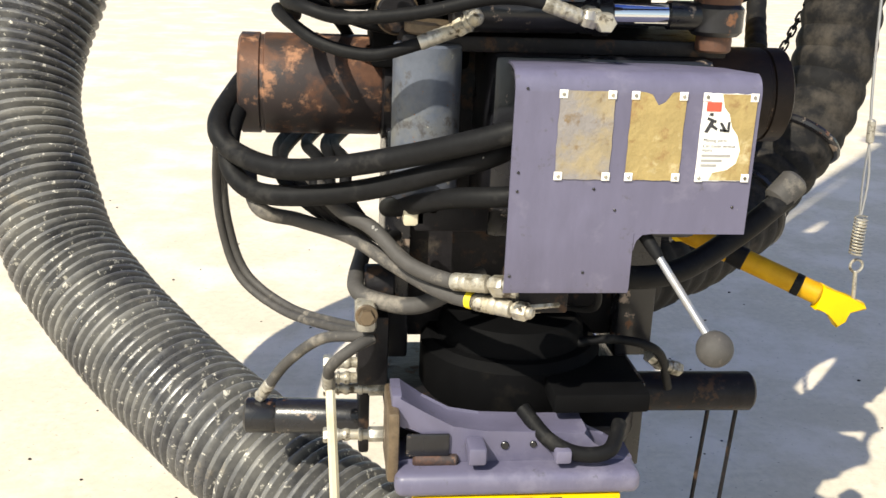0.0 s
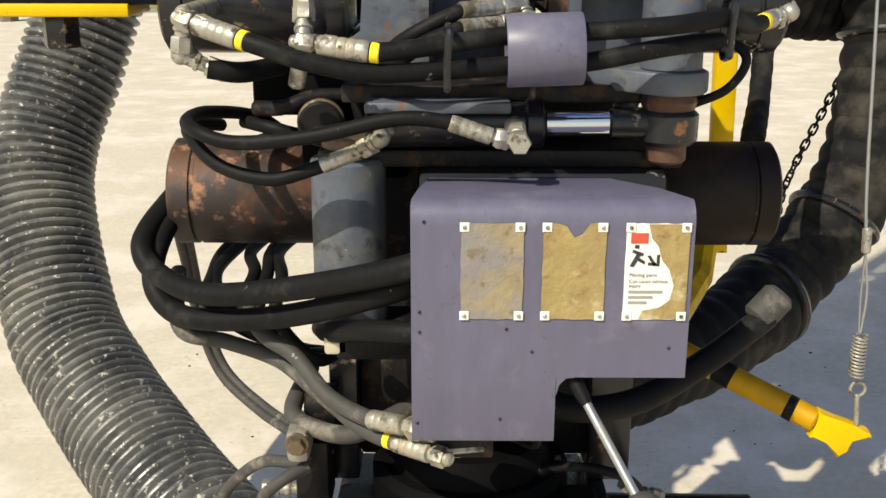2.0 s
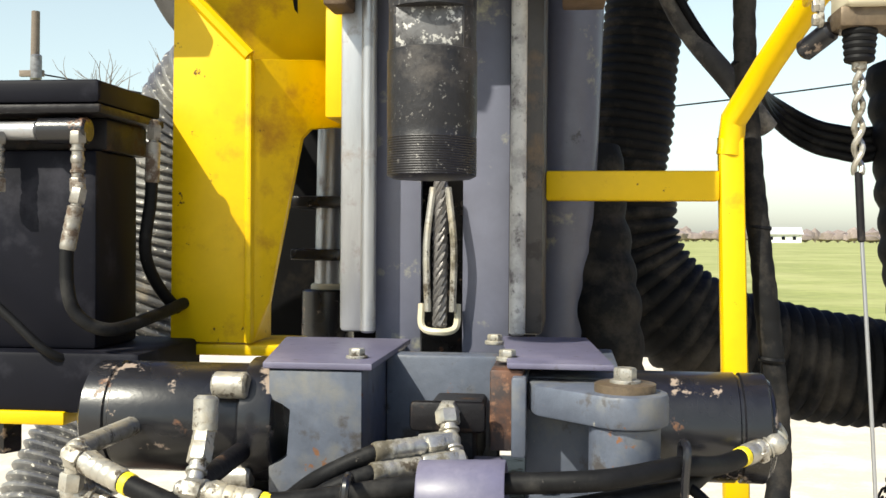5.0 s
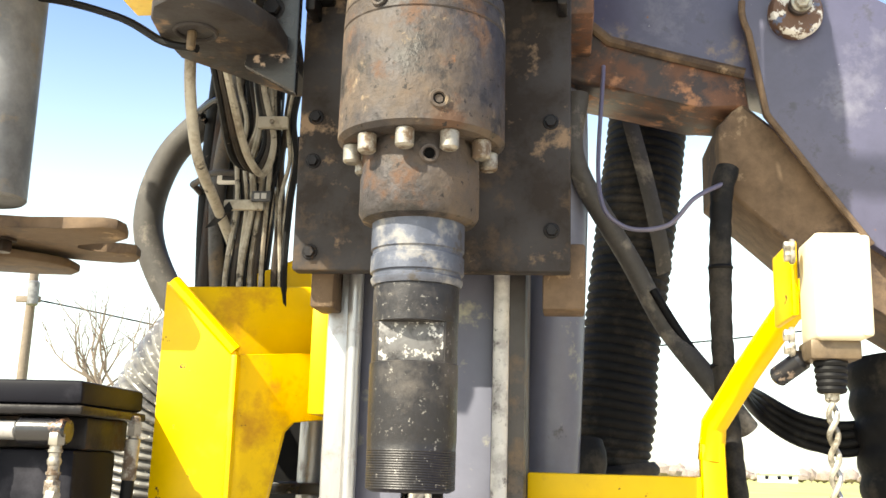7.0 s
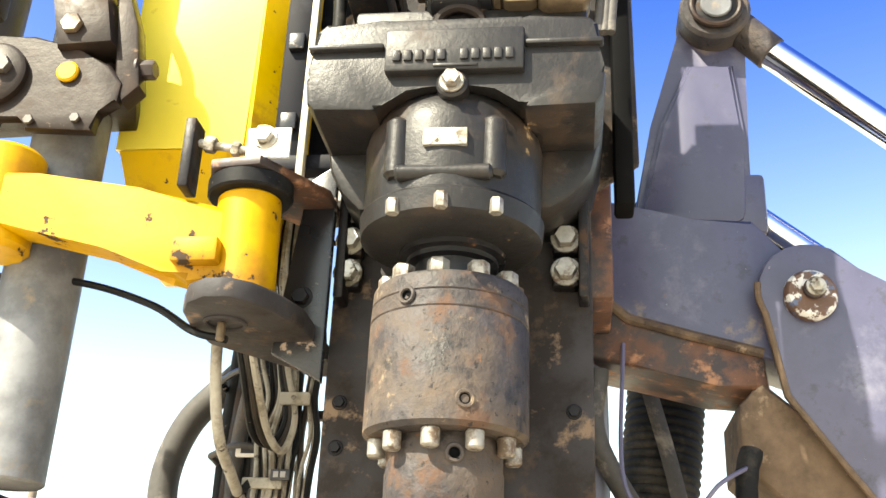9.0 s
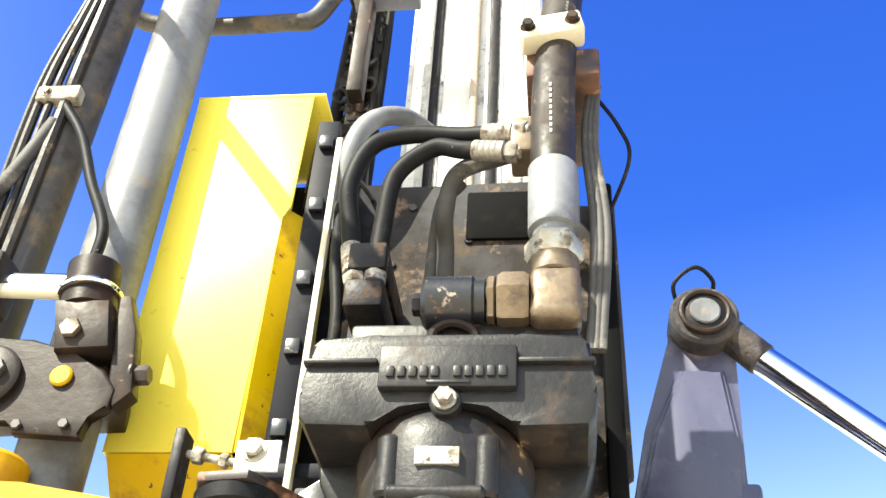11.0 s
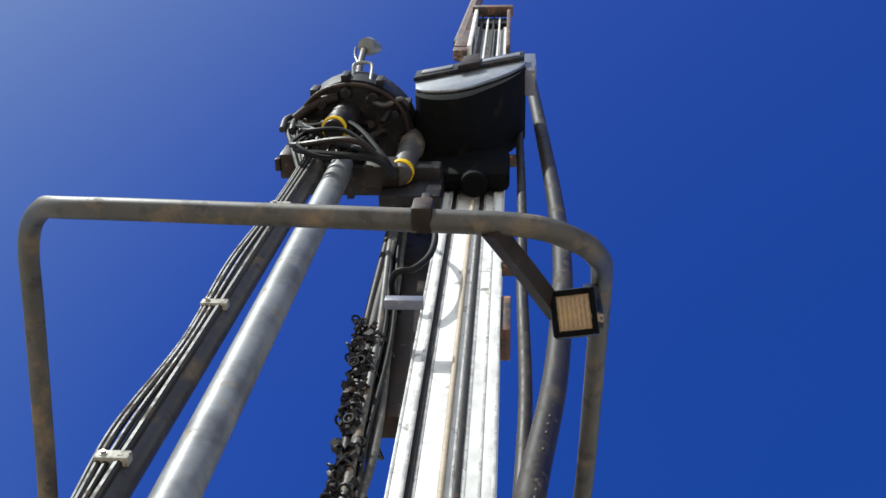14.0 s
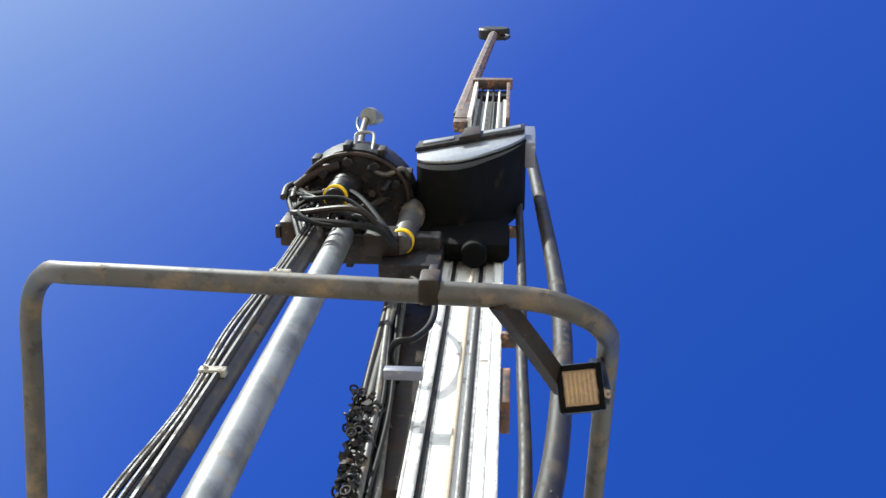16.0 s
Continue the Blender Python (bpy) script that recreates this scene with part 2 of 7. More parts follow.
RODSTEEL = material("handled_rod_steel", (0.022, 0.021, 0.024), 0.42, 0.3, vary=0.4, grain=60, coats=[((0.062, 0.055, 0.052), 0.54, 0.68, 12, 0.7, 0.1), ((0.20, 0.19, 0.18), 0.66, 0.72, 130, 0.6, 0.3)], bump=0.3, spec=0.4)
RODFLAT = material("scuffed_wrench_flat_steel", (0.11, 0.108, 0.112), 0.45, 0.3, vary=0.3, grain=60, coats=[((0.03, 0.028, 0.03), 0.52, 0.62, 26, 0.7, 0.1), ((0.48, 0.465, 0.44), 0.60, 0.65, 75, 0.5, 0.4)], bump=0.3)
GREYINK = material("grey_print", (0.30, 0.29, 0.28), 0.5, vary=0.1, grain=40, bump=0)
YELLOWTAPE = material("yellow_marker_tape", (0.80, 0.62, 0.02), 0.5, vary=0.08, grain=60, bump=0)
LENS = material("dusty_lamp_glass", (0.30, 0.195, 0.105), 0.25, vary=0.2, grain=25, coats=[((0.35, 0.22, 0.10), 0.58, 0.70, 30, 0.6, 0)], bump=0.2)
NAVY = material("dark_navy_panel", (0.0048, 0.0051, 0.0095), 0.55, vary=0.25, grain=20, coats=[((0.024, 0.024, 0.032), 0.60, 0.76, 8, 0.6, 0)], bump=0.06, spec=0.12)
SLEEVESTEEL = material("blued_sleeve_steel", (0.085, 0.095, 0.13), 0.45, 0.4, vary=0.3, grain=40, coats=[((0.20, 0.195, 0.195), 0.56, 0.68, 20, 0.8, 0.1), ((0.05, 0.045, 0.045), 0.62, 0.68, 22, 0.6, 0.1)], bump=0.3)
TANROPE = material("dusty_tan_rope", (0.40, 0.33, 0.25), 0.7, vary=0.3, grain=120, bump=0.3)
BROWNSTEEL = material("brown_scorched_steel", (0.019, 0.013, 0.011), 0.45, 0.15, vary=0.4, grain=30, coats=[((0.036, 0.020, 0.014), 0.56, 0.70, 10, 0.7, 0), ((0.15, 0.10, 0.07), 0.70, 0.75, 30, 0.8, 0)], bump=0.25, spec=0.2)
# near-black with shade put into the colour, also used for plain black parts
SHADEBLACK = material("matt_black_and_shade", (0.0035, 0.0035, 0.004), 0.75, vary=0.3, grain=20, coats=[((0.014, 0.012, 0.010), 0.62, 0.76, 8, 0.9, 0)], bump=0.1, spec=0.06)
BARK = material("bare_grey_bark", (0.16, 0.13, 0.105), 0.9, vary=0.25, grain=12, bump=0.2)
WHITEWALL = material("white_siding", (0.75, 0.75, 0.74), 0.6, vary=0.04, grain=3, bump=0)
ROOFING = material("pale_grey_roofing", (0.45, 0.45, 0.46), 0.6, vary=0.08, grain=3, bump=0)
WOODS = material("leafless_far_woods", (0.26, 0.21, 0.19), 0.95, vary=0.35, grain=0.9, bump=0)
GRAVEL = material("pale_compacted_gravel", (0.58, 0.51, 0.395), 0.95, vary=0.16, grain=38, coats=[((0.66, 0.585, 0.49), 0.52, 0.66, 2.2, 0.95, 0), ((0.30, 0.26, 0.21), 0.67, 0.73, 55, 0.95, 0)], bump=0.4)
GRASS = material("spring_grass", (0.27, 0.29, 0.085), 0.95, vary=0.3, grain=1.6, coats=[((0.38, 0.37, 0.15), 0.48, 0.70, 0.12, 0.95, 0)], bump=0)

# ---- mesh tools ----
def mesh_of(name, bm, mat, smooth=True):
    me = bpy.data.meshes.new(name)
    bmesh.ops.recalc_face_normals(bm, faces=bm.faces)
    bm.to_mesh(me)
    bm.free()
    me.materials.append(mat)
    if smooth:
        me.polygons.foreach_set("use_smooth", [True] * len(me.polygons))
        me.set_sharp_from_angle(angle=radians(38))
    return me


def part(name, bm, mat, parent, label=""):
    ob = new(name, mesh_of(name, bm, mat))
    ob.parent = parent
    if label:
        tagged(ob, label)
    return ob


def thing(name, label, category, group="", kind="", at=(0, 0, 0)):
    e = new(name)
    e.empty_display_size = 0.05
    return tagged(e, label, category, group, kind)


def single(name, bm, mat, label, category, group="", kind=""):
    return tagged(new(name, mesh_of(name, bm, mat)), label, category, group, kind)


def block(bm, lo, hi, bevel=0.003, seg=2):
    n0 = len(bm.verts)
    r = bmesh.ops.create_cube(bm, size=1, matrix=Matrix.Translation([(a + b) / 2 for a, b in zip(lo, hi)]) @ Matrix.Diagonal((*[abs(b - a) for a, b in zip(lo, hi)], 1)))
    if bevel:
        es = list({e for v in r["verts"] for e in v.link_edges})
        bmesh.ops.bevel(bm, geom=es, offset=bevel, segments=seg, profile=0.5, affect="EDGES")
    return bm


def prism(bm, pts, axis, lo, hi, bevel=0.004):
    """A polygon in the plane across axis (its two other coordinates), drawn out from lo to hi."""
    i = "xyz".index(axis)
    def place(p, v):
        c = list(p)
        c.insert(i, v)
        return c
    a = [bm.verts.new(place(p, lo)) for p in pts]
    b = [bm.verts.new(place(p, hi)) for p in pts]
    fs = [bm.faces.new(a), bm.faces.new(b[::-1])]
    n = len(pts)
    for k in range(n):
        fs.append(bm.faces.new((a[k], b[k], b[(k + 1) % n], a[(k + 1) % n])))
    if bevel:
        es = list({e for f in fs[:2] for e in f.edges})
        bmesh.ops.bevel(bm, geom=es, offset=bevel, segments=2, profile=0.5, affect="EDGES")
    return bm


def lathe(bm, p0, p1, profile, seg=32, caps=True):
    """Rings (distance along p0-p1 as a share, radius), joined to one turned body."""
    p0, p1 = Vector(p0), Vector(p1)
    q = (p1 - p0).to_track_quat("Z", "Y").to_matrix()
    rings = []
    for s, r in profile:
        c = p0.lerp(p1, s)
        rings.append([bm.verts.new(c + q @ Vector((r * math.cos(2 * math.pi * k / seg), r * math.sin(2 * math.pi * k / seg), 0))) for k in range(seg)])
    for a, b in zip(rings, rings[1:]):
        for k in range(seg):
            bm.faces.new((a[k], a[(k + 1) % seg], b[(k + 1) % seg], b[k]))
    if caps:
        bm.faces.new(rings[0]); bm.faces.new(rings[-1])
    return bm


def rod(bm, p0, p1, r, seg=24, edge=0.003):
    L = max(1e-6, (Vector(p1) - Vector(p0)).length)
    e = min(edge, r * 0.4, L * 0.3)
    return lathe(bm, p0, p1, [(0, r - e), (e / L, r), (1 - e / L, r), (1, r - e)], seg)


def hexrod(bm, p0, p1, r):
    L = (Vector(p1) - Vector(p0)).length
    e = min(0.15 * r, 0.2 * L)
    return lathe(bm, p0, p1, [(0, r * 0.9), (e / L, r), (1 - e / L, r), (1, r * 0.9)], 6)


def spline(pts, n=12):
    P = [Vector(p) for p in pts]
    P = [2 * P[0] - P[1]] + P + [2 * P[-1] - P[-2]]
    out = []
    for a, b, c, d in zip(P, P[1:], P[2:], P[3:]):
        for k in range(n):
            t = k / n
            out.append(0.5 * (2 * b + (c - a) * t + (2 * a - 5 * b + 4 * c - d) * t * t + (3 * b - a - 3 * c + d) * t ** 3))
    return out + [P[-2]]


def even(pts, step):
    out, rest = [pts[0].copy()], 0.0
    for a, b in zip(pts, pts[1:]):
        L = (b - a).length
        s = step - rest
        while s <= L:
            out.append(a.lerp(b, s / L))
            s += step
        rest = L - (s - step)
    return out


def sweep(bm, pts, radii, seg=12, flat=1.0):
    up = Vector((0.13, 0.2, 1)).normalized()
    t0 = (pts[1] - pts[0]).normalized()
    n = (up - t0 * up.dot(t0))
    n = n.normalized() if n.length > 1e-3 else t0.orthogonal().normalized()
    rings = []
    for i, p in enumerate(pts):
        t = (pts[min(i + 1, len(pts) - 1)] - pts[max(i - 1, 0)]).normalized()
        n = (n - t * n.dot(t)).normalized()
        b = t.cross(n)
        r = radii[i] if isinstance(radii, list) else radii
        rings.append([bm.verts.new(p + r * (math.cos(2 * math.pi * k / seg) * n + flat * math.sin(2 * math.pi * k / seg) * b)) for k in range(seg)])
    for a, c in zip(rings, rings[1:]):
        for k in range(seg):
            bm.faces.new((a[k], a[(k + 1) % seg], c[(k + 1) % seg], c[k]))
    bm.faces.new(rings[0]); bm.faces.new(rings[-1])
    return bm


def pipe(pts, r, seg=12, n=10):
    return sweep(bmesh.new(), spline(pts, n), r, seg)


def ribbed(pts, r, pitch, depth, seg=28, jitter=0.0):
    step = pitch / 6
    line = even(spline(pts, 24), step)
    shape = (0.0, 0.45, 0.9, 1.0, 0.9, 0.45)
    radii = [r - depth + depth * shape[i % 6] + jitter * noise.noise(p * 9) for i, p in enumerate(line)]
    return sweep(bmesh.new(), line, radii, seg)


def ring(bm, centre, axis, R, r, seg=28, sec=10):
    q = Vector(axis).to_track_quat("Z", "Y").to_matrix()
    vs = [[bm.verts.new(Vector(centre) + q @ Vector(((R + r * math.cos(2 * math.pi * j / sec)) * math.cos(2 * math.pi * i / seg), (R + r * math.cos(2 * math.pi * j / sec)) * math.sin(2 * math.pi * i / seg), r * math.sin(2 * math.pi * j / sec)))) for j in range(sec)] for i in range(seg)]
    for i in range(seg):
        for j in range(sec):
            bm.faces.new((vs[i][j], vs[(i + 1) % seg][j], vs[(i + 1) % seg][(j + 1) % sec], vs[i][(j + 1) % sec]))
    return bm


B = bmesh.new


def bolt(parent, p, axis, r=0.012, h=0.01, mat=None, name="bolt", washer=True):
    bm = B()
    p, a = Vector(p), Vector(axis).normalized()
    if washer:
        rod(bm, p - a * 0.002, p + a * 0.003, r * 1.35, 18, 0.001)
    hexrod(bm, p + a * 0.002, p + a * (0.003 + h), r)
    return part(name, bm, mat or ZINC, parent)


def hydraulic_hose(pts, r, label, start=True, end=True, tape=(), mat=None, name="hydraulic_hose", flen=0.05, fit=None):
    """A rubber hose with a crimped ferrule and a hex nut at its ends; tape: shares of the way that carry a yellow band."""
    t = thing(name, label, "hose", "hydraulic hoses of the rig")
    line = spline(pts, 12)
    part("hose", sweep(B(), line, r, 14), mat or RUBBER, t)
    for on, seq in ((start, line), (end, line[::-1])):
        if not on:
            continue
        a = seq[0]
        d = (seq[0] - seq[3]).normalized()
        crimp = [(0, r * 1.02), (0.04, r * 1.14)]
        for k in range(4):
            crimp += [(0.10 + k * 0.17, r * 1.16), (0.20 + k * 0.17, r * 1.16), (0.235 + k * 0.17, r * 1.09)]
        crimp += [(0.80, r * 1.15), (0.92, r * 1.12), (0.95, r * 0.74), (1, r * 0.74)]
        bm = lathe(B(), a - d * flen * 0.75, a + d * flen * 0.42, crimp, 18)
        part("ferrule", bm, fit or ZINC, t, "dirty zinc-plated crimp ferrule")
        bm = hexrod(B(), a + d * flen * 0.42, a + d * flen * 0.80, r * 1.20)
        rod(bm, a + d * flen * 0.38, a + d * flen * 0.95, r * 0.80, 14)
        part("nut", bm, fit or ZINC, t)
        if "start" in tape and seq is line or "end" in tape and seq is not line:
            part("marker_band", rod(B(), a - d * flen * 0.98, a - d * flen * 0.78, r * 1.07, 16, 0.001), YELLOWTAPE, t, "yellow marker tape band")
    return t


def elbow(p, a, b, r):
    """A forged elbow fitting: two hexagonal arms that meet in a ball."""
    bm = B()
    p, a, b = Vector(p), Vector(a), Vector(b)
    bmesh.ops.create_uvsphere(bm, u_segments=14, v_segments=8, radius=r * 1.0, matrix=Matrix.Translation(p))
    for q in (a, b):
        d = (q - p)
        rod(bm, p, p + d * 0.66, r * 0.80, 16)
        lathe(bm, p + d * 0.30, p + d * 0.42, [(0, r * 0.82), (0.2, r * 1.0), (0.8, r * 1.0), (1, r * 0.82)], 16)
        hexrod(bm, p + d * 0.56, q, r * 1.18)
    return bm

# ---- ground, field and distance ----
bm = B()
bmesh.ops.create_grid(bm, x_segments=1, y_segments=1, size=2500)
single("ground", bm, GRAVEL, "pale compacted gravel yard under bright sun", "ground", kind="structure")
bm = B()
prism(bm, [(-900, 21.5), (-30, 20.2), (0, 20.6), (30, 20.0), (900, 22), (1400, 1600), (-1400, 1600)], "z", -0.2, 0.02, 0)
single("field", bm, GRASS, "flat green field of spring grass", "field", kind="structure")
rng = random.Random(4)
bm = B()
for k in range(520):
    x = -420 + k * 1.75 + rng.uniform(-2, 2)
    y = 395 + rng.uniform(0, 40) + 0.06 * abs(x)
    h = rng.uniform(4.0, 7.5) * (0.8 + 0.35 * noise.noise(Vector((x * 0.02, 0, 0))))
    w = rng.uniform(2.2, 4.2)
    bmesh.ops.create_icosphere(bm, subdivisions=1, radius=1, matrix=Matrix.Translation((x, y, h * 0.55)) @ Matrix.Diagonal((w, w * 0.7, h * 0.5, 1)))
    rod(bm, (x, y, 0), (x, y, h * 0.6), 0.25, 5)
for v in bm.verts:
    v.co += noise.noise_vector(v.co * 0.6) * 0.7 * min(1, max(0, v.co.z - 0.5))
single("far_woods", bm, WOODS, "brown leafless woods along the horizon", "woods", kind="stuff")


rp = random.Random(17)
bm = B()
for k in range(80):
    x, y = rp.uniform(-1.1, 2.0), rp.uniform(1.7, 5.5)
    r_ = rp.uniform(0.002, 0.005)
    bmesh.ops.create_icosphere(bm, subdivisions=1, radius=r_, matrix=Matrix.Translation((x, y, r_ * 0.4)) @ Matrix.Diagonal((1.3, 1.0, 0.7, 1)))
single("loose_stones", bm, BROWNSTEEL, "scattered small dark stones on pale gravel", "stones", kind="stuff")


def house(x, y):
    h = thing("farm_house", "small white house with pale roof beyond the field", "house")
    part("wall", block(B(), (x - 6, y - 3, 0), (x + 6, y + 3, 3.0), 0), WHITEWALL, h)
    part("roof", prism(B(), [(y - 3.8, 2.9), (y + 3.8, 2.9), (y, 5.4)], "x", x - 6.6, x + 6.6, 0), ROOFING, h)
    for dx in (-4, 0, 3.6):
        w = part("window", block(B(), (x + dx - 0.6, y - 3.06, 1.0), (x + dx + 0.6, y - 2.98, 2.2), 0.02), NAVY, h)
    return h


house(73, 372)
# utility pole and bare tree
p = thing("utility_pole", "weathered wooden utility pole with crossarm", "pole")
part("shaft", lathe(B(), (-12.45, 25, 0), (-12.35, 25, 7.0), [(0, 0.15), (1, 0.10)], 14), BARK, p)
part("crossarm", block(B(), (-12.7, 24.85, 5.4), (-12.1, 24.97, 5.55), 0.01), BARK, p)
part("transformer", rod(B(), (-12.2, 24.75, 5.3), (-12.2, 24.75, 5.9), 0.13, 18, 0.03), GALV, p, "pale grey transformer can")
part("wire", pipe([(-12.4, 25, 5.5), (-6, 25.5, 4.5), (2, 26, 4.6), (16, 27, 6.5)], 0.02, 6), RUBBER, p)
p2 = thing("bare_tree", "leafless tree with thin twisted branches", "tree")
bm = B()
trunk = spline([(-6.8, 18, 0), (-6.7, 18, 1.2), (-6.75, 18, 2.4)], 6)
sweep(bm, trunk, [0.16 - 0.006 * i for i in range(len(trunk))], 8)
part("trunk", bm, BARK, p2)
bm = B()


def grow(a, d, L, r, depth):
    pts = [a]
    for k in range(4):
        d = (d + Vector((rng.uniform(-0.28, 0.28), rng.uniform(-0.28, 0.28), rng.uniform(-0.08, 0.2)))).normalized()
        pts.append(pts[-1] + d * L / 4)
    sweep(bm, pts, [r * (1 - 0.15 * i) for i in range(5)], 5)
    if depth:
        for k in range(3 if depth > 1 else 2):
            e = (d + Vector((rng.uniform(-0.9, 0.9), rng.uniform(-0.9, 0.9), rng.uniform(-0.2, 0.5)))).normalized()
            grow(pts[rng.choice((2, 3, 4))], e, L * 0.68, r * 0.5, depth - 1)


for k in range(7):
    grow(trunk[-1 - k % 3], Vector((rng.uniform(-1.0, 0.9), rng.uniform(-0.5, 0.5), rng.uniform(0.35, 1.0))).normalized(), 1.15, 0.05, 3)
part("crown", bm, BARK, p2)

# ---- feed beam ----
beam = thing("feed_beam", "tall white-worn drill feed beam with steel rails", "mast")
bm = B()
block(bm, (0.331, 2.112, 1.43), (0.395, 2.126, 1.98), 0.002)
block(bm, (0.453, 2.112, 1.43), (0.518, 2.126, 1.98), 0.002)
part("lower_web", bm, BEAMGREY, beam, "blue-grey painted slotted web")
part("upper_web", block(B(), (0.331, 2.112, 1.984), (0.518, 2.126, 10.9), 0.002), BEAM, beam, "greasy worn white steel web")
part("back", block(B(), (0.30, 2.30, 1.40), (0.55, 2.34, 10.9), 0.004), BLACKPAINT, beam)
for side, (xa, xb) in (("left", (0.284, 0.330)), ("right", (0.519, 0.565))):
    part("lower_rail", block(B(), (xa, 2.09, 1.46), (xb, 2.30, 2.1), 0.006), WORNSTEEL if side == "left" else DUSTPIPE, beam, "shiny worn steel guide rail" if side == "left" else "dull greasy guide rail")
    part("rail", block(B(), (xa, 2.09, 2.1), (xb, 2.30, 10.9), 0.006), BEAM, beam, "greasy white-worn guide rail")
    xr = xb - 0.004 if side == "left" else xa + 0.012
    part("guide_rod", rod(B(), (xr, 2.082, 1.46), (xr, 2.082, 2.08), 0.011, 14), WORNSTEEL if side == "left" else BEAMEDGE, beam)
# dark strips draw the greasy seams together with the shadow in them
for xs, sw_ in ((0.339, 0.0095), (0.464, 0.0095)):
    part("seam_shadow", block(B(), (xs - sw_, 2.104, 2.2), (xs + sw_, 2.1115, 10.8), 0.002), DARKSTEEL, beam, "dark greasy seam with its shadow painted in")
for xs, w_ in ((0.3225, 0.006), (0.352, 0.005), (0.449, 0.004), (0.479, 0.006), (0.5235, 0.004), (0.560, 0.0045), (0.289, 0.0045)):
    ys = 2.0895 if xs < 0.331 or xs > 0.518 else 2.1115
    part("grease_edge", block(B(), (xs - w_, ys - 0.002, 2.2), (xs + w_, ys, 10.8), 0.0008), BEAMEDGE, beam, "ragged dark grease along the rail edge")
part("head_cap", block(B(), (0.27, 2.06, 10.9), (0.58, 2.36, 11.15), 0.01), DARKSTEEL, beam)
# lifting rope in its slot
rope = thing("wire_rope", "greased twisted steel lifting rope", "rope")
for s in range(6):
    a0 = s * math.pi / 3
    line = [Vector((0.424 + 0.0065 * math.cos(a0 + z * 95), 2.095 + 0.0065 * math.sin(a0 + z * 95), z)) for z in [1.47 + 0.012 * k for k in range(60)]]
    part("strand", sweep(B(), line, 0.0048, 6), WIREROPE, rope)
part("upper_run", rod(B(), (0.424, 2.098, 2.17), (0.424, 2.098, 10.8), 0.009, 10), TANROPE, rope)
bm = B()
sweep(bm, spline([(0.398, 2.10, 1.50), (0.400, 2.095, 1.468), (0.424, 2.088, 1.462), (0.446, 2.095, 1.468), (0.448, 2.10, 1.50)], 8), 0.005, 8)
part("anchor_clip", bm, IVORY, rope, "white rubber-lined rope clip")
for dx in (-0.016, 0.018):
    part("thimble", pipe([(0.424 + dx, 2.09, 1.49), (0.424 + dx * 1.1, 2.085, 1.58), (0.424 + dx * 0.6, 2.09, 1.66)], 0.005, 8), ZINC, rope)
# mast head fittings
crown = thing("mast_top_frame", "dark mast top frame with sheaves and slats", "mast top")
part("cheek_plate", block(B(), (0.27, 1.98, 9.5), (0.30, 2.30, 11.2), 0.006), BEAM, crown)
part("cheek_plate", block(B(), (0.55, 1.98, 9.5), (0.58, 2.30, 11.2), 0.006), RUSTY, crown)
for k in range(4):
    part("slat", block(B(), (0.33 + 0.05 * k, 2.05, 9.3), (0.345 + 0.05 * k, 2.09, 11.2), 0.003), (DARKSTEEL, BEAM)[k % 2], crown)
part("cross_bar", block(B(), (0.25, 1.96, 11.14), (0.60, 2.05, 11.25), 0.006), RUSTY, crown)
part("side_bracket", block(B(), (0.17, 2.0, 9.42), (0.27, 2.06, 9.55), 0.006), RUSTY, crown)
part("side_bracket", block(B(), (0.58, 2.0, 8.9), (0.76, 2.1, 9.3), 0.006), BEAMGREY, crown)
jib = thing("winch_jib", "ochre swinging winch jib at the mast top", "jib")
part("arm", sweep(B(), spline([(0.20, 2.05, 9.9), (0.26, 2.05, 12.2), (0.36, 2.05, 15.4)], 4), 0.055, 8), RUSTY, jib, "ochre painted steel arm")
part("sheave", rod(B(), (0.36, 1.98, 15.5), (0.36, 2.12, 15.5), 0.2, 20, 0.02), DARKSTEEL, jib)
part("hook", pipe([(0.42, 2.05, 15.4), (0.55, 2.05, 15.2), (0.50, 2.05, 14.9)], 0.02, 8), DARKSTEEL, jib)
part("bracket", block(B(), (0.17, 2.0, 9.6), (0.30, 2.12, 10.2), 0.006), RUSTY, jib)
# shield under the mast head
sh = thing("mast_shield", "dark curved dust shield high on the mast", "shield")
bm = B()
RIM = [(0.129, 6.83), (0.165, 6.775), (0.214, 6.744), (0.27, 6.738), (0.331, 6.753), (0.40, 6.825), (0.462, 6.934), (0.53, 7.06), (0.581, 7.173), (0.63, 7.31), (0.667, 7.45)]
# the belly's near-black colour carries the shade under the shield
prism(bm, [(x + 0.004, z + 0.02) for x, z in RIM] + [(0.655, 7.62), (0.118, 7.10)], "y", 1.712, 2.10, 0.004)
part("belly", bm, SHADEBLACK, sh)
bm = B()
lift = [(x, z + 0.28 * (7.12 + 0.947 * (x - 0.111) - z)) for x, z in RIM]
prism(bm, lift + [(0.66, 7.64), (0.111, 7.12)], "y", 1.695, 1.711, 0.003)
part("rim", bm, WORNSTEEL, sh, "bare worn steel rim")
# guide block and bush have the shade below the shield in their colour
part("guide_block", block(B(), (0.20, 1.99, 6.50), (0.59, 2.088, 6.91), 0.03), SHADEBLACK, sh)
part("bush", rod(B(), (0.43, 2.02, 6.40), (0.43, 2.02, 6.52), 0.060, 24, 0.01), SHADEBLACK, sh)
part("top_strip", prism(B(), [(0.108, 7.05), (0.663, 7.575), (0.665, 7.74), (0.112, 7.22)], "y", 1.672, 1.693, 0.003), DARKSTEEL, sh)
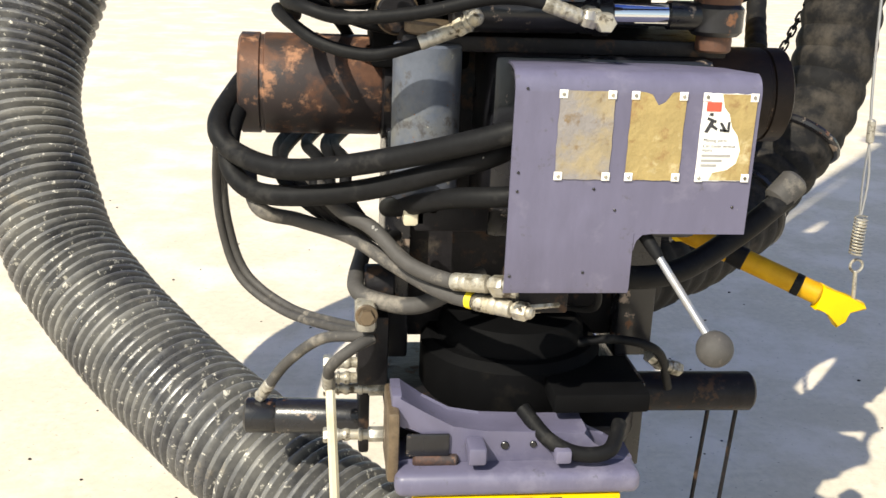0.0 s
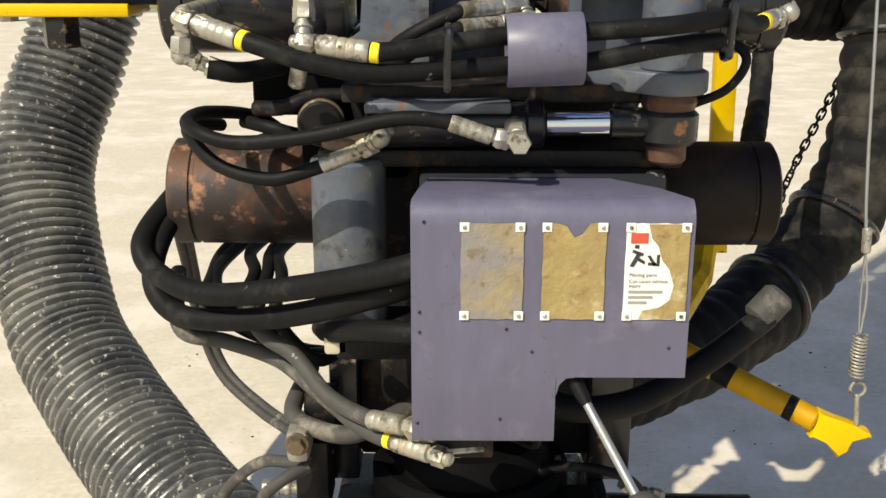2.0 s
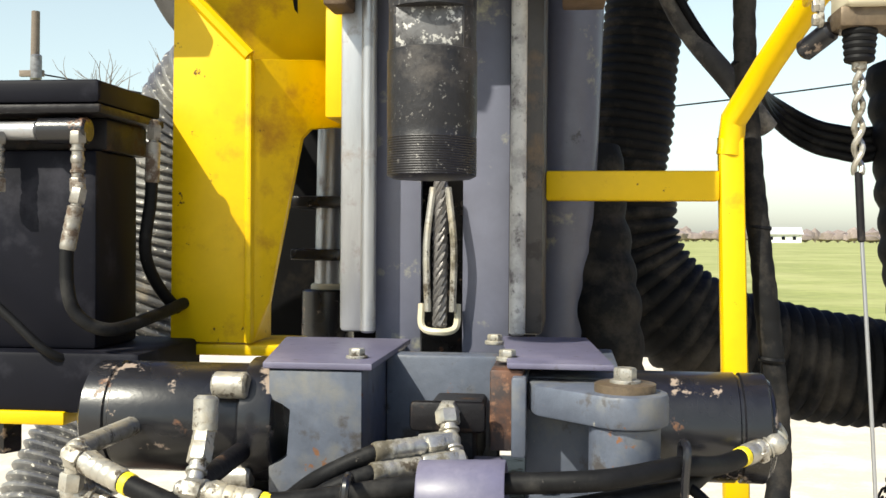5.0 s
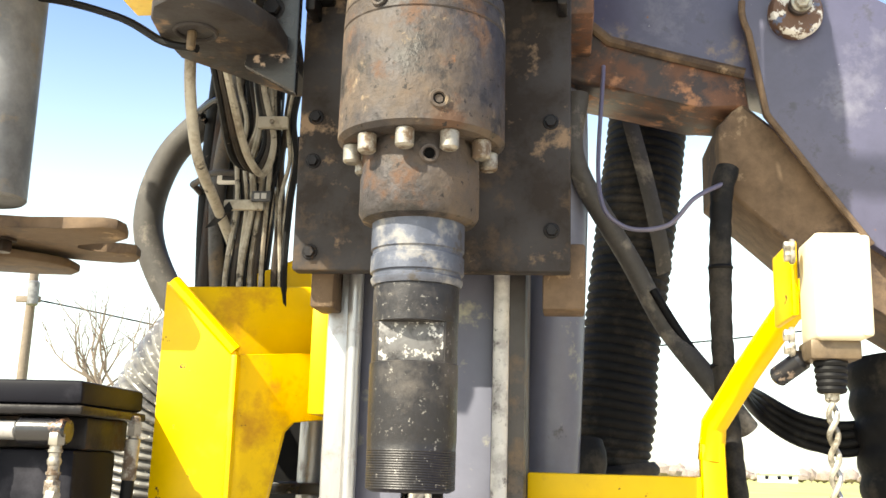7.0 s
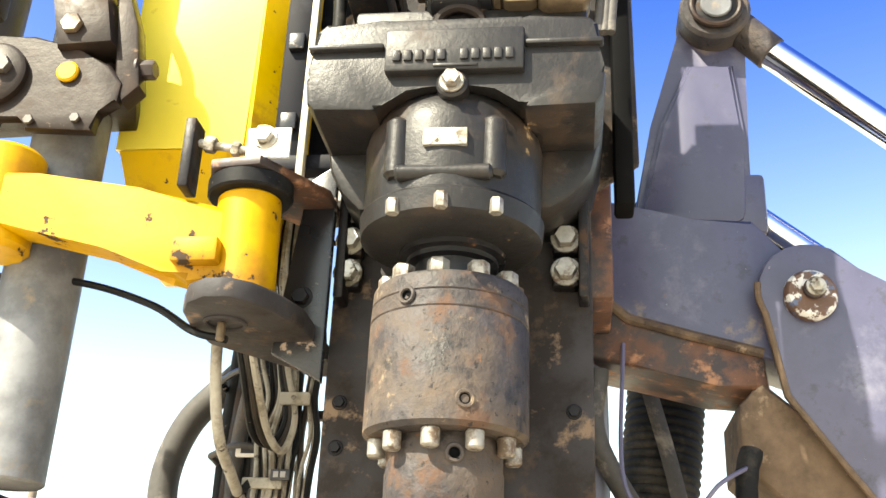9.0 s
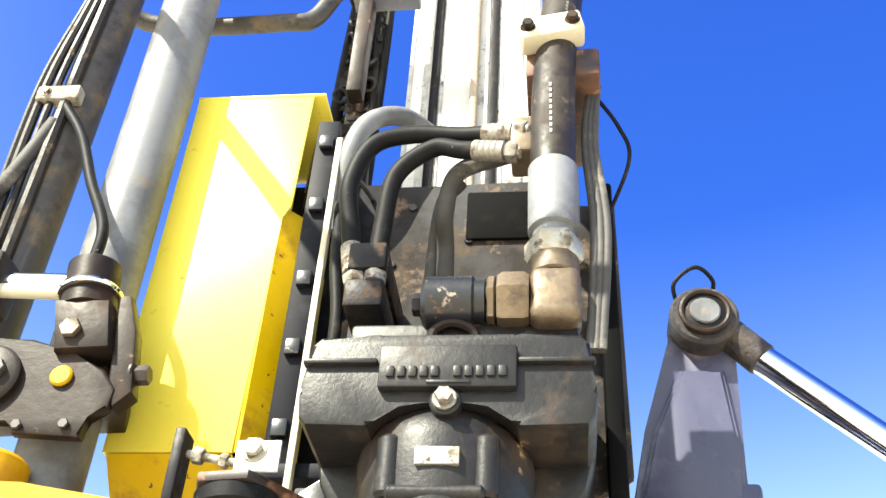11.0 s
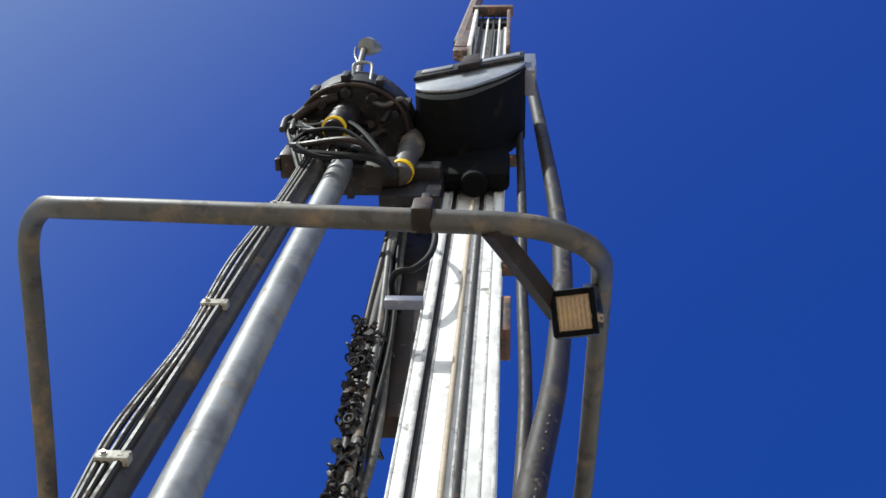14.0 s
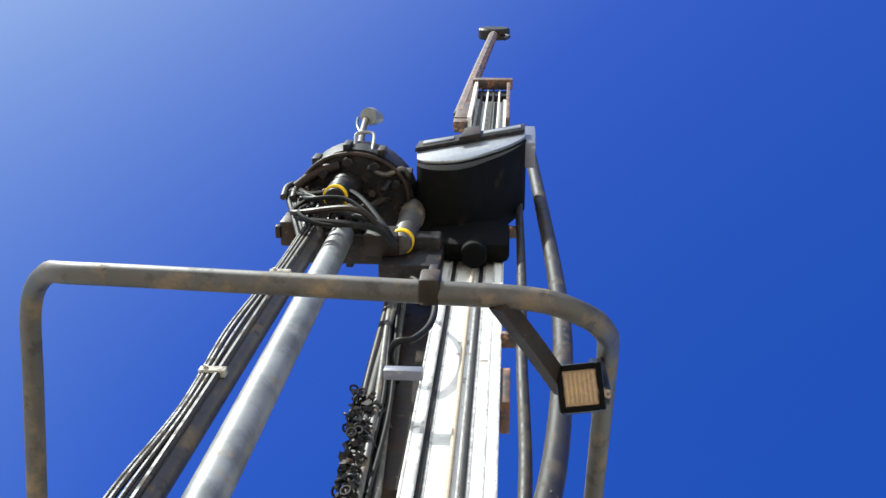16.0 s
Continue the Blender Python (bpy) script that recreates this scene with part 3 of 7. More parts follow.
part("rim_slot", prism(B(), [(0.14, 7.13), (0.29, 7.27), (0.29, 7.33), (0.14, 7.19)], "y", 1.664, 1.673, 0.002), WORNSTEEL, sh)
part("rim_slot", prism(B(), [(0.44, 7.41), (0.64, 7.60), (0.64, 7.66), (0.44, 7.47)], "y", 1.664, 1.673, 0.002), WORNSTEEL, sh)
part("rim_bolt_plate", prism(B(), [(0.32, 7.22), (0.43, 7.33), (0.42, 7.55), (0.34, 7.47)], "y", 1.648, 1.672, 0.004), BROWNSTEEL, sh)
part("side_arm", block(B(), (0.655, 1.72, 7.45), (0.72, 1.86, 7.66), 0.006), BEAMGREY, sh)

# ---- drill rod and rotation head ----
AX, AY = 0.437, 1.90
dr = thing("drill_rod", "black threaded drill rod under the rotation head", "drill rod")
bm = B()
prof, z = [(0.0, 0.046)], 0.003
prof += [(0.02, 0.052)]
for k in range(16):
    prof += [(0.03 + k * 0.019, 0.0535), (0.0395 + k * 0.019, 0.0527)]
prof += [(0.40, 0.0535), (0.99, 0.0535), (1.0, 0.051)]
lathe(bm, (AX, AY, 1.661), (AX, AY, 1.812), prof, 40)
part("threaded_end", bm, RODSTEEL, dr)
bm = B()
rings = []
for z_, r_, flat_ in ((1.800, 0.0520, True), (1.860, 0.0520, True), (1.860, 0.0525, False), (1.900, 0.0525, False), (1.910, 0.051, False)):
    ring_ = []
    for k in range(56):
        a = 2 * math.pi * k / 56
        y_ = r_ * math.sin(a)
        ring_.append(bm.verts.new((AX + r_ * math.cos(a), AY + (max(y_, -0.033) if flat_ else y_), z_)))
    rings.append(ring_)
for a, b in zip(rings, rings[1:]):
    for k in range(56):
        bm.faces.new((a[k], a[(k + 1) % 56], b[(k + 1) % 56], b[k]))
bm.faces.new(rings[0]); bm.faces.new(rings[-1])
part("shank", bm, RODSTEEL, dr, "dark shank with a milled wrench flat")
part("wrench_flat", block(B(), (AX - 0.0385, AY - 0.0340, 1.8125), (AX + 0.0385, AY - 0.0325, 1.8585), 0.0004), RODFLAT, dr, "scuffed bare steel wrench flat")
head = thing("rotation_head", "mud-caked rotation head with black cast gearbox", "drill head")
part("sleeve", lathe(B(), (AX, AY, 1.905), (AX, AY, 1.99), [(0, 0.054), (0.06, 0.0565), (0.10, 0.0565), (0.12, 0.0545), (0.17, 0.0545), (0.19, 0.0575), (0.42, 0.0575), (0.44, 0.0555), (0.50, 0.0555), (0.52, 0.0575), (1, 0.0575)], 40), SLEEVESTEEL, head, "bare steel wear sleeve")
part("coupling", lathe(B(), (AX, AY, 1.982), (AX, AY, 2.085), [(0, 0.06), (0.04, 0.070), (0.12, 0.0745), (0.55, 0.0745), (0.62, 0.073), (0.85, 0.073), (1, 0.068)], 40), MUDDY, head)
part("shock_absorber", lathe(B(), (AX, AY, 2.082), (AX, AY, 2.278), [(0, 0.098), (0.03, 0.105), (0.74, 0.104), (0.75, 0.1025), (0.76, 0.104), (0.86, 0.103), (0.865, 0.1015), (0.875, 0.103), (0.97, 0.102), (1, 0.098)], 56), MUDDY, head)
for k in range(10):
    a = 2 * math.pi * (k + 0.35) / 10
    c = Vector((AX + 0.086 * math.cos(a), AY + 0.086 * math.sin(a), 0))
    part("cap_bolt", rod(B(), c + Vector((0, 0, 2.058)), c + Vector((0, 0, 2.083)), 0.0115, 14, 0.003), BOLTSTEEL, head)
    c = Vector((AX + 0.083 * math.cos(a), AY + 0.083 * math.sin(a), 0))
    bm = hexrod(B(), c + Vector((0, 0, 2.277)), c + Vector((0, 0, 2.297)), 0.0145)
    part("cap_bolt", bm, BOLTSTEEL, head)
for (a, zz) in ((-1.25, 2.113), (-2.0, 2.245), (-1.3, 2.055)):
    R = 0.1045 if zz > 2.08 else 0.0745
    d = Vector((math.cos(a), math.sin(a), 0))
    c = Vector((AX, AY, zz)) + d * R
    part("port_rim", ring(B(), c + d * 0.0005, d, 0.0095, 0.0028, 20, 6), MUDDY, head)
    # near-black disc paints the dark inside of an open port
    part("port_hole", lathe(B(), c - d * 0.004, c + d * 0.0015, [(0, 0.0065), (1, 0.0065), (1, 0.0055), (0.5, 0.005)], 16), SHADEBLACK, head)
part("spindle", lathe(B(), (AX, AY, 2.275), (AX, AY, 2.36), [(0, 0.05), (0.5, 0.05), (0.52, 0.062), (0.6, 0.062), (0.62, 0.072), (0.72, 0.072), (0.74, 0.085), (1, 0.085)], 36), BLACKPAINT, head)
bm = B()
lathe(bm, (AX, AY - 0.022, 2.335), (AX, AY - 0.022, 2.535), [(0, 0.108), (0.04, 0.121), (0.17, 0.124), (0.20, 0.119), (0.45, 0.121), (0.68, 0.122), (0.80, 0.117), (0.90, 0.106), (0.96, 0.092), (1, 0.07)], 44)
part("gearbox_housing", bm, CASTBLACK, head)
for xs in (-0.062, 0.062):
    part("casting_rib", rod(B(), (AX + xs, 1.780, 2.392), (AX + xs, 1.780, 2.478), 0.017, 14, 0.006), CASTBLACK, head)
part("rib_foot", rod(B(), (AX - 0.062, 1.768, 2.395), (AX + 0.062, 1.768, 2.395), 0.011, 12, 0.004), CASTBLACK, head)
part("name_plate", block(B(), (AX - 0.026, 1.753, 2.428), (AX + 0.030, 1.765, 2.452), 0.001), ZINC, head, "small bare metal rating plate")
for a in (-2.1, -1.57, -1.0):
    c = Vector((AX + 0.124 * math.cos(a), AY - 0.022 + 0.124 * math.sin(a), 2.352))
    part("drain_plug", hexrod(B(), c - Vector((0, 0, 0.012)), c + Vector((0, 0, 0.008)), 0.009), BOLTSTEEL, head)
bm = B()
prism(bm, [(0.252, 2.50), (0.248, 2.535), (0.256, 2.542), (0.258, 2.61), (0.270, 2.622), (0.35, 2.618), (0.354, 2.626), (0.535, 2.626), (0.54, 2.618), (0.622, 2.622), (0.634, 2.61), (0.634, 2.542), (0.642, 2.535), (0.638, 2.502), (0.628, 2.488), (0.545, 2.486)] + [(0.442 + 0.098 * math.cos(a * math.pi / 10), 2.486 + 0.034 * math.sin(a * math.pi / 10)) for a in range(11)] + [(0.338, 2.486), (0.262, 2.488)], "y", 1.762, 2.03, 0.006)
part("gear_case", bm, CASTBLACK, head)
part("gear_shoulder", prism(B(), [(0.254, 2.50), (0.260, 2.465), (0.278, 2.428), (0.305, 2.40), (0.57, 2.40), (0.60, 2.42), (0.626, 2.455), (0.637, 2.50)], "y", 1.885, 2.03, 0.012), CASTBLACK, head)
part("case_lip", block(B(), (0.25, 1.7525, 2.575), (0.352, 1.77, 2.583), 0.003), CASTBLACK, head)
part("case_lip", block(B(), (0.538, 1.7525, 2.575), (0.64, 1.77, 2.583), 0.003), CASTBLACK, head)
part("brand_pad", block(B(), (0.355, 1.748, 2.535), (0.538, 1.77, 2.60), 0.004), CASTBLACK, head)
for k in range(11):
    if k == 5:
        continue
    x0 = 0.366 + k * 0.0148
    part("raised_mark", block(B(), (x0, 1.7445, 2.549), (x0 + 0.0105, 1.7485, 2.565), 0.0012), CASTBLACK, head)
part("lower_mark", block(B(), (0.42, 1.746, 2.5395), (0.478, 1.7485, 2.544), 0.001), CASTBLACK, head)
bolt(head, (0.445, 1.75, 2.518), (0, -1, 0), 0.012, 0.012, BOLTSTEEL)
part("bolt_boss", rod(B(), (0.445, 1.752, 2.518), (0.445, 1.80, 2.516), 0.021, 18), CASTBLACK, head)
for xs in (0.30, 0.57):
    bolt(head, (xs, 1.80, 2.622), (0, 0, 1), 0.012, 0.012)
part("lifting_eye", sweep(B(), spline([(0.42, 1.80, 2.62), (0.418, 1.795, 2.65), (0.445, 1.79, 2.662), (0.475, 1.795, 2.65), (0.478, 1.80, 2.62)], 8), 0.0075, 8), BROWNSTEEL, head)
# hydraulic motor, swivel and elbow
part("motor", lathe(B(), (0.40, 1.80, 2.70), (0.49, 1.80, 2.70), [(0, 0.034), (0.08, 0.041), (0.8, 0.041), (0.84, 0.036), (1, 0.036)], 30), BLACKPAINT, head)
part("motor_cap", hexrod(B(), (0.385, 1.80, 2.70), (0.402, 1.80, 2.70), 0.017), DARKSTEEL, head)
part("union_nut", hexrod(B(), (0.492, 1.80, 2.70), (0.505, 1.80, 2.70), 0.04), BRASS, head)
part("brass_hex", hexrod(B(), (0.507, 1.80, 2.70), (0.552, 1.80, 2.70), 0.046), BRASS, head, "tarnished brass hexagon union")
bm = B()
block(bm, (0.552, 1.765, 2.655), (0.625, 1.835, 2.745), 0.016, 3)
rod(bm, (0.588, 1.80, 2.74), (0.588, 1.80, 2.775), 0.036, 24)
part("brass_elbow", bm, BRASS, head, "heavy tarnished brass elbow")
part("mount_foot", block(B(), (0.30, 1.80, 2.62), (0.62, 2.02, 2.668), 0.006), CASTBLACK, head)

# carriage behind the head
car = thing("head_carriage", "dusty black carriage plates sliding on the beam", "carriage")
bm = B()
block(bm, (0.252, 2.0, 1.945), (0.625, 2.03, 2.58), 0.004)
part("front_plate", bm, PLATEMUD, car)
for xa, xb in ((0.252, 0.284), (0.568, 0.625)):
    part("slide_shoe", block(B(), (xa + 0.02, 2.032, 1.90), (xb + 0.02, 2.10, 1.99), 0.004), BROWNMUD, car)
for xs in (0.262, 0.606):
    part("cheek", block(B(), (xs, 1.955, 2.30), (xs + 0.014, 2.0, 2.62), 0.003), DARKSTEEL, car)
for xs in (0.277, 0.588):
    for zz in (2.345, 2.395, 2.446):
        part("stud_block", block(B(), (xs - 0.018, 1.975, zz - 0.022), (xs + 0.018, 2.002, zz + 0.022), 0.004), DARKSTEEL, car)
        bolt(car, (xs, 1.976, zz), (0, -1, 0), 0.016, 0.014, ZINC if xs < 0.4 else BOLTSTEEL)
for p_ in ((0.276, 1.97), (0.274, 2.097), (0.60, 2.0), (0.598, 2.15), (0.275, 2.16)):
    bolt(car, (p_[0], 2.001, p_[1]), (0, -1, 0), 0.008, 0.006, DARKSTEEL)
bm = B()
prism(bm, [(0.22, 2.58), (0.22, 2.83), (0.29, 2.88), (0.295, 3.135), (0.55, 3.135), (0.56, 3.16), (0.60, 3.16), (0.61, 3.075), (0.695, 3.075), (0.70, 2.55), (0.625, 2.50), (0.625, 2.58)], "y", 2.035, 2.06, 0.004)
part("upper_plate", bm, PLATEMUD, car)
part("upper_cover", block(B(), (0.660, 1.975, 2.45), (0.688, 2.034, 3.08), 0.006), SHADEBLACK, car)
# near-black sheet puts the recess's shade on the flat plate
part("recess_shade", block(B(), (0.43, 2.026, 3.0), (0.57, 2.036, 3.11), 0.004), SHADEBLACK, car)
part("side_arm", block(B(), (0.205, 1.965, 2.44), (0.262, 2.0, 2.495), 0.004), BEAM, car)
for zz in (2.73, 2.80):
    part("valve_block", block(B(), (0.27, 1.84, zz), (0.33, 2.034, zz + 0.05), 0.005), DARKSTEEL, car)
for p_ in ((0.435, 3.002), (0.33, 3.08), (0.30, 2.95)):
    part("hole", rod(B(), (p_[0], 2.030, p_[1]), (p_[0], 2.036, p_[1]), 0.008, 12, 0.001), BLACKPAINT, car)

# ---- rod clamp table, upper level ----
tab = thing("upper_clamp_table", "grey rod clamp table with worn paint", "clamp table")
bm = B()
prism(bm, [(0.268, 1.30), (0.268, 1.335), (0.292, 1.345), (0.296, 1.40), (0.285, 1.408), (0.268, 1.408), (0.268, 1.443), (0.374, 1.443), (0.374, 1.30)], "y", 1.80, 2.12, 0.003)
part("left_cheek", bm, STEELBLUE, tab)
part("back_web", block(B(), (0.375, 1.95, 1.29), (0.515, 1.99, 1.446), 0.004), STEELBLUE, tab)
bm = B()
block(bm, (0.516, 1.79, 1.362), (0.552, 2.0, 1.45), 0.003)
part("right_post", bm, RUSTY, tab)
part("right_gusset", block(B(), (0.540, 1.775, 1.358), (0.556, 1.95, 1.444), 0.003), STEELBLUE, tab)
part("right_cheek", block(B(), (0.553, 1.82, 1.30), (0.66, 2.12, 1.44), 0.004), STEELBLUE, tab)
bm = B()
prism(bm, [(0.262, 1.798), (0.385, 1.798), (0.385, 2.085), (0.21, 2.085)], "z", 1.4445, 1.4525, 0.002)
part("left_cover_plate", bm, PURPLE, tab, "lilac painted cover plate")
bm = B()
prism(bm, [(0.535, 1.785), (0.648, 1.785), (0.625, 2.085), (0.512, 2.085)], "z", 1.4515, 1.4585, 0.002)
part("right_cover_plate", bm, PURPLE, tab, "lilac painted cover plate")
for xs, ys in ((0.358, 1.85), (0.505, 2.02), (0.532, 1.84)):
    bolt(tab, (xs, ys, 1.4525 if xs < 0.4 else 1.4555), (0, 0, 1), 0.0095, 0.008)
part("sensor_plate", block(B(), (0.432, 1.765, 1.385), (0.514, 1.775, 1.418), 0.006), DARKSTEEL, tab)
part("post_back", block(B(), (0.44, 1.775, 1.33), (0.50, 1.952, 1.40), 0.004), DARKSTEEL, tab)


def ear(z0, z1):
    bm = B()
    pts = [(0.556, 1.80), (0.566, 1.765)]
    for k in range(9):
        a = -math.pi * 0.62 + k * math.pi * 1.1 / 8
        pts.append((0.657 + 0.044 * math.cos(a), 1.735 + 0.044 * math.sin(a)))
    pts += [(0.662, 1.86), (0.556, 1.88)]
    return prism(bm, pts, "z", z0, z1, 0.004)


part("upper_ear", ear(1.405, 1.438), STEELBLUE, tab)
part("lower_ear", ear(1.283, 1.310), STEELBLUE, tab)
part("pin_sleeve", rod(B(), (0.657, 1.735, 1.309), (0.657, 1.735, 1.406), 0.036, 32), STEELBLUE, tab)
part("pin_washer", lathe(B(), (0.657, 1.735, 1.437), (0.657, 1.735, 1.447), [(0, 0.030), (0.1, 0.031), (0.9, 0.031), (1, 0.029)], 30), BRASS, tab)
bolt(tab, (0.657, 1.735, 1.447), (0, 0, 1), 0.0115, 0.012)
part("pin_end", lathe(B(), (0.657, 1.735, 1.285), (0.657, 1.735, 1.262), [(0, 0.030), (0.5, 0.034), (1, 0.030)], 26), RUSTY, tab)


def cylinder(name, label, x0, x1, y, z, r, mat, flip=False):
    """A clamp cylinder lying across: barrel with rolled lip, end cap, collar and bolts."""
    c = thing(name, label, "cylinder", "clamp cylinders")
    a, b = (x0, y, z), (x1, y, z)
    L = x1 - x0
    lip = 0.03 / L
    part("barrel", lathe(B(), a, b, [(0, r - 0.006), (0.02, r), (lip, r), (lip + 0.01, r - 0.003), (lip + 0.03, r - 0.003), (lip + 0.04, r), (0.97, r), (1, r - 0.004)] if not flip else [(0, r - 0.004), (0.03, r), (1 - lip - 0.04, r), (1 - lip - 0.03, r - 0.003), (1 - lip - 0.01, r - 0.003), (1 - lip, r), (0.98, r), (1, r - 0.006)], 48), mat, c)
    return c


c = cylinder("upper_clamp_cylinder", "glossy black clamp cylinder with chipped paint", 0.043, 0.235, 1.86, 1.378, 0.064, BLACKPAINT)
part("flange", lathe(B(), (0.232, 1.86, 1.378), (0.272, 1.86, 1.378), [(0, 0.066), (0.1, 0.072), (0.9, 0.072), (1, 0.07)], 40), BLACKPAINT, c)
part("cap_bolt", rod(B(), (0.205, 1.80, 1.425), (0.245, 1.80, 1.425), 0.015, 18, 0.003), ZINC, c)
part("cap_bolt", rod(B(), (0.205, 1.815, 1.32), (0.245, 1.815, 1.32), 0.015, 18, 0.003), ZINC, c)
c = cylinder("upper_clamp_cylinder", "dark clamp cylinder with worn end", 0.66, 0.828, 1.92, 1.372, 0.064, BLACKPAINT, True)
part("end_cap", lathe(B(), (0.827, 1.92, 1.372), (0.834, 1.92, 1.372), [(0, 0.058), (0.6, 0.056), (1, 0.050)], 40), BLACKPAINT, c)
part("weld_bead", ring(B(), (0.668, 1.92, 1.372), (1, 0, 0), 0.0635, 0.0035, 40, 6), DARKSTEEL, c)
c = cylinder("lower_clamp_cylinder", "rust-brown clamp cylinder with scorched paint", 0.016, 0.225, 1.94, 1.112, 0.074, RUSTY)
part("flange", lathe(B(), (0.222, 1.94, 1.112), (0.26, 1.94, 1.112), [(0, 0.07), (0.1, 0.08), (0.9, 0.08), (1, 0.07)], 40), DARKSTEEL, c)
c = cylinder("lower_clamp_cylinder", "dark brown clamp cylinder under the table", 0.66, 0.848, 1.94, 1.110, 0.073, BROWNSTEEL, True)
part("gland", lathe(B(), (0.62, 1.94, 1.108), (0.662, 1.94, 1.108), [(0, 0.06), (1, 0.06)], 32), DARKSTEEL, c)
# dark frame between the two levels
fr = thing("clamp_frame", "oily black steel frame between the clamp levels", "frame")
part("upper_deck", block(B(), (0.27, 1.74, 1.268), (0.70, 2.12, 1.29), 0.004), DARKSTEEL, fr)
part("lower_deck", block(B(), (0.24, 1.74, 1.19), (0.68, 2.10, 1.212), 0.004), DARKSTEEL, fr)
part("back_box", block(B(), (0.27, 1.90, 0.72), (0.62, 2.12, 1.268), 0.006), DARKSTEEL, fr)
part("mid_block", block(B(), (0.36, 1.72, 0.94), (0.66, 1.91, 1.19), 0.01), BLACKPAINT, fr)
part("front_bar", block(B(), (0.30, 1.70, 1.262), (0.47, 1.75, 1.275), 0.003), STEELBLUE, fr)
part("side_leg", block(B(), (0.23, 1.86, 0.70), (0.27, 2.02, 1.06), 0.005), BLACKPAINT, fr)
part("side_leg", block(B(), (0.60, 1.86, 0.70), (0.66, 2.02, 1.06), 0.005), BLACKPAINT, fr)
part("bottom_pivot", rod(B(), (0.20, 1.84, 0.83), (0.245, 1.84, 0.83), 0.03, 20), DARKSTEEL, fr)
part("pivot_sleeve", rod(B(), (0.275, 1.755, 0.99), (0.275, 1.755, 1.20), 0.046, 36), STEELBLUE, fr, "blue-grey painted pivot sleeve")
part("pivot_washer", rod(B(), (0.275, 1.755, 1.212), (0.275, 1.755, 1.228), 0.032, 26), BRASS, fr)
part("foot_plate", block(B(), (0.26, 1.70, 0.955), (0.36, 1.80, 0.992), 0.004), DARKSTEEL, fr)
part("switch_block", block(B(), (0.245, 1.70, 0.962), (0.275, 1.73, 0.995), 0.004), IVORY, fr)
part("switch_lug", block(B(), (0.278, 1.70, 0.978), (0.292, 1.73, 0.995), 0.003), BRASS, fr)
# swing cylinder with chromed rod
sc = thing("swing_cylinder", "small hydraulic cylinder with chromed piston rod", "cylinder")
part("barrel", rod(B(), (0.30, 1.73, 1.243), (0.508, 1.73, 1.246), 0.026, 28), BLACKPAINT, sc)
part("gland", rod(B(), (0.487, 1.73, 1.246), (0.510, 1.73, 1.246), 0.029, 28), BLACKPAINT, sc)
part("piston_rod", rod(B(), (0.51, 1.73, 1.246), (0.59, 1.73, 1.247), 0.0155, 28), CHROME, sc)
part("rod_end", rod(B(), (0.586, 1.73, 1.247), (0.64, 1.73, 1.247), 0.019, 20), BLACKPAINT, sc)
part("rod_eye", rod(B(), (0.657, 1.735, 1.222), (0.657, 1.735, 1.264), 0.036, 26, 0.006), BLACKPAINT, sc)
part("eye_pin", rod(B(), (0.657, 1.735, 1.20), (0.657, 1.735, 1.224), 0.024, 22), RUSTY, sc)

# hose guide sleeve
sl = thing("hose_sleeve", "lilac painted steel sleeve round two hoses", "sleeve")
bm = B()
for a_, b_ in ((0.0395, 0.0355),):
    q0, q1 = Vector((0.460, 1.655, 1.339)), Vector((0.543, 1.655, 1.342))
    lathe(bm, q0, q1, [(0, b_), (0, a_ - 0.001), (0.02, a_), (0.98, a_), (1, a_ - 0.001), (1, b_), (0, b_)], 44, caps=False)
bmesh.ops.remove_doubles(bm, verts=bm.verts, dist=1e-6)
part("band", bm, PURPLE, sl)
part("bracket", block(B(), (0.475, 1.69, 1.325), (0.53, 1.80, 1.355), 0.003), PURPLE, sl)

# ---- sheet metal cover with labels ----
cov = thing("sheet_metal_cover", "lilac-grey bent sheet metal cover with three worn labels", "cover")
bm = B()
prof = [(1.553, 0.922), (1.55, 0.93), (1.55, 1.172)]
for k in range(7):
    a = k / 6 * radians(80)
    prof.append((1.572 - 0.022 * math.cos(a), 1.172 + 0.024 * math.sin(a)))
prof += [(1.62, 1.1945), (1.70, 1.187)]
T = 0.004
n = len(prof)


def cover_x(y, z):
    """Left and right edge of the sheet: the top runs in on its right side, the foot is cut away."""
    return 0.358 + max(0, (y - 1.56)) * 0.12, 0.655 - max(0, (y - 1.575)) * 0.55


outer = [[bm.verts.new((x, y, z)) for x in (cover_x(y, z)[0], 0.42, 0.515, cover_x(y, z)[1])] for y, z in prof]
inner = [[bm.verts.new((v.co.x, v.co.y + T, v.co.z - (T if k > 3 else 0))) for v in row] for k, row in enumerate(outer)]
for rows in (outer, inner):
    for k in range(n - 1):
        for j in range(3):
            bm.faces.new((rows[k][j], rows[k][j + 1], rows[k + 1][j + 1], rows[k + 1][j]))
for j in range(3):
    bm.faces.new((outer[0][j], outer[0][j + 1], inner[0][j + 1], inner[0][j]))
    bm.faces.new((outer[-1][j], outer[-1][j + 1], inner[-1][j + 1], inner[-1][j]))
for k in range(n - 1):
    for j in (0, 3):
        bm.faces.new((outer[k][j], outer[k + 1][j], inner[k + 1][j], inner[k][j]))
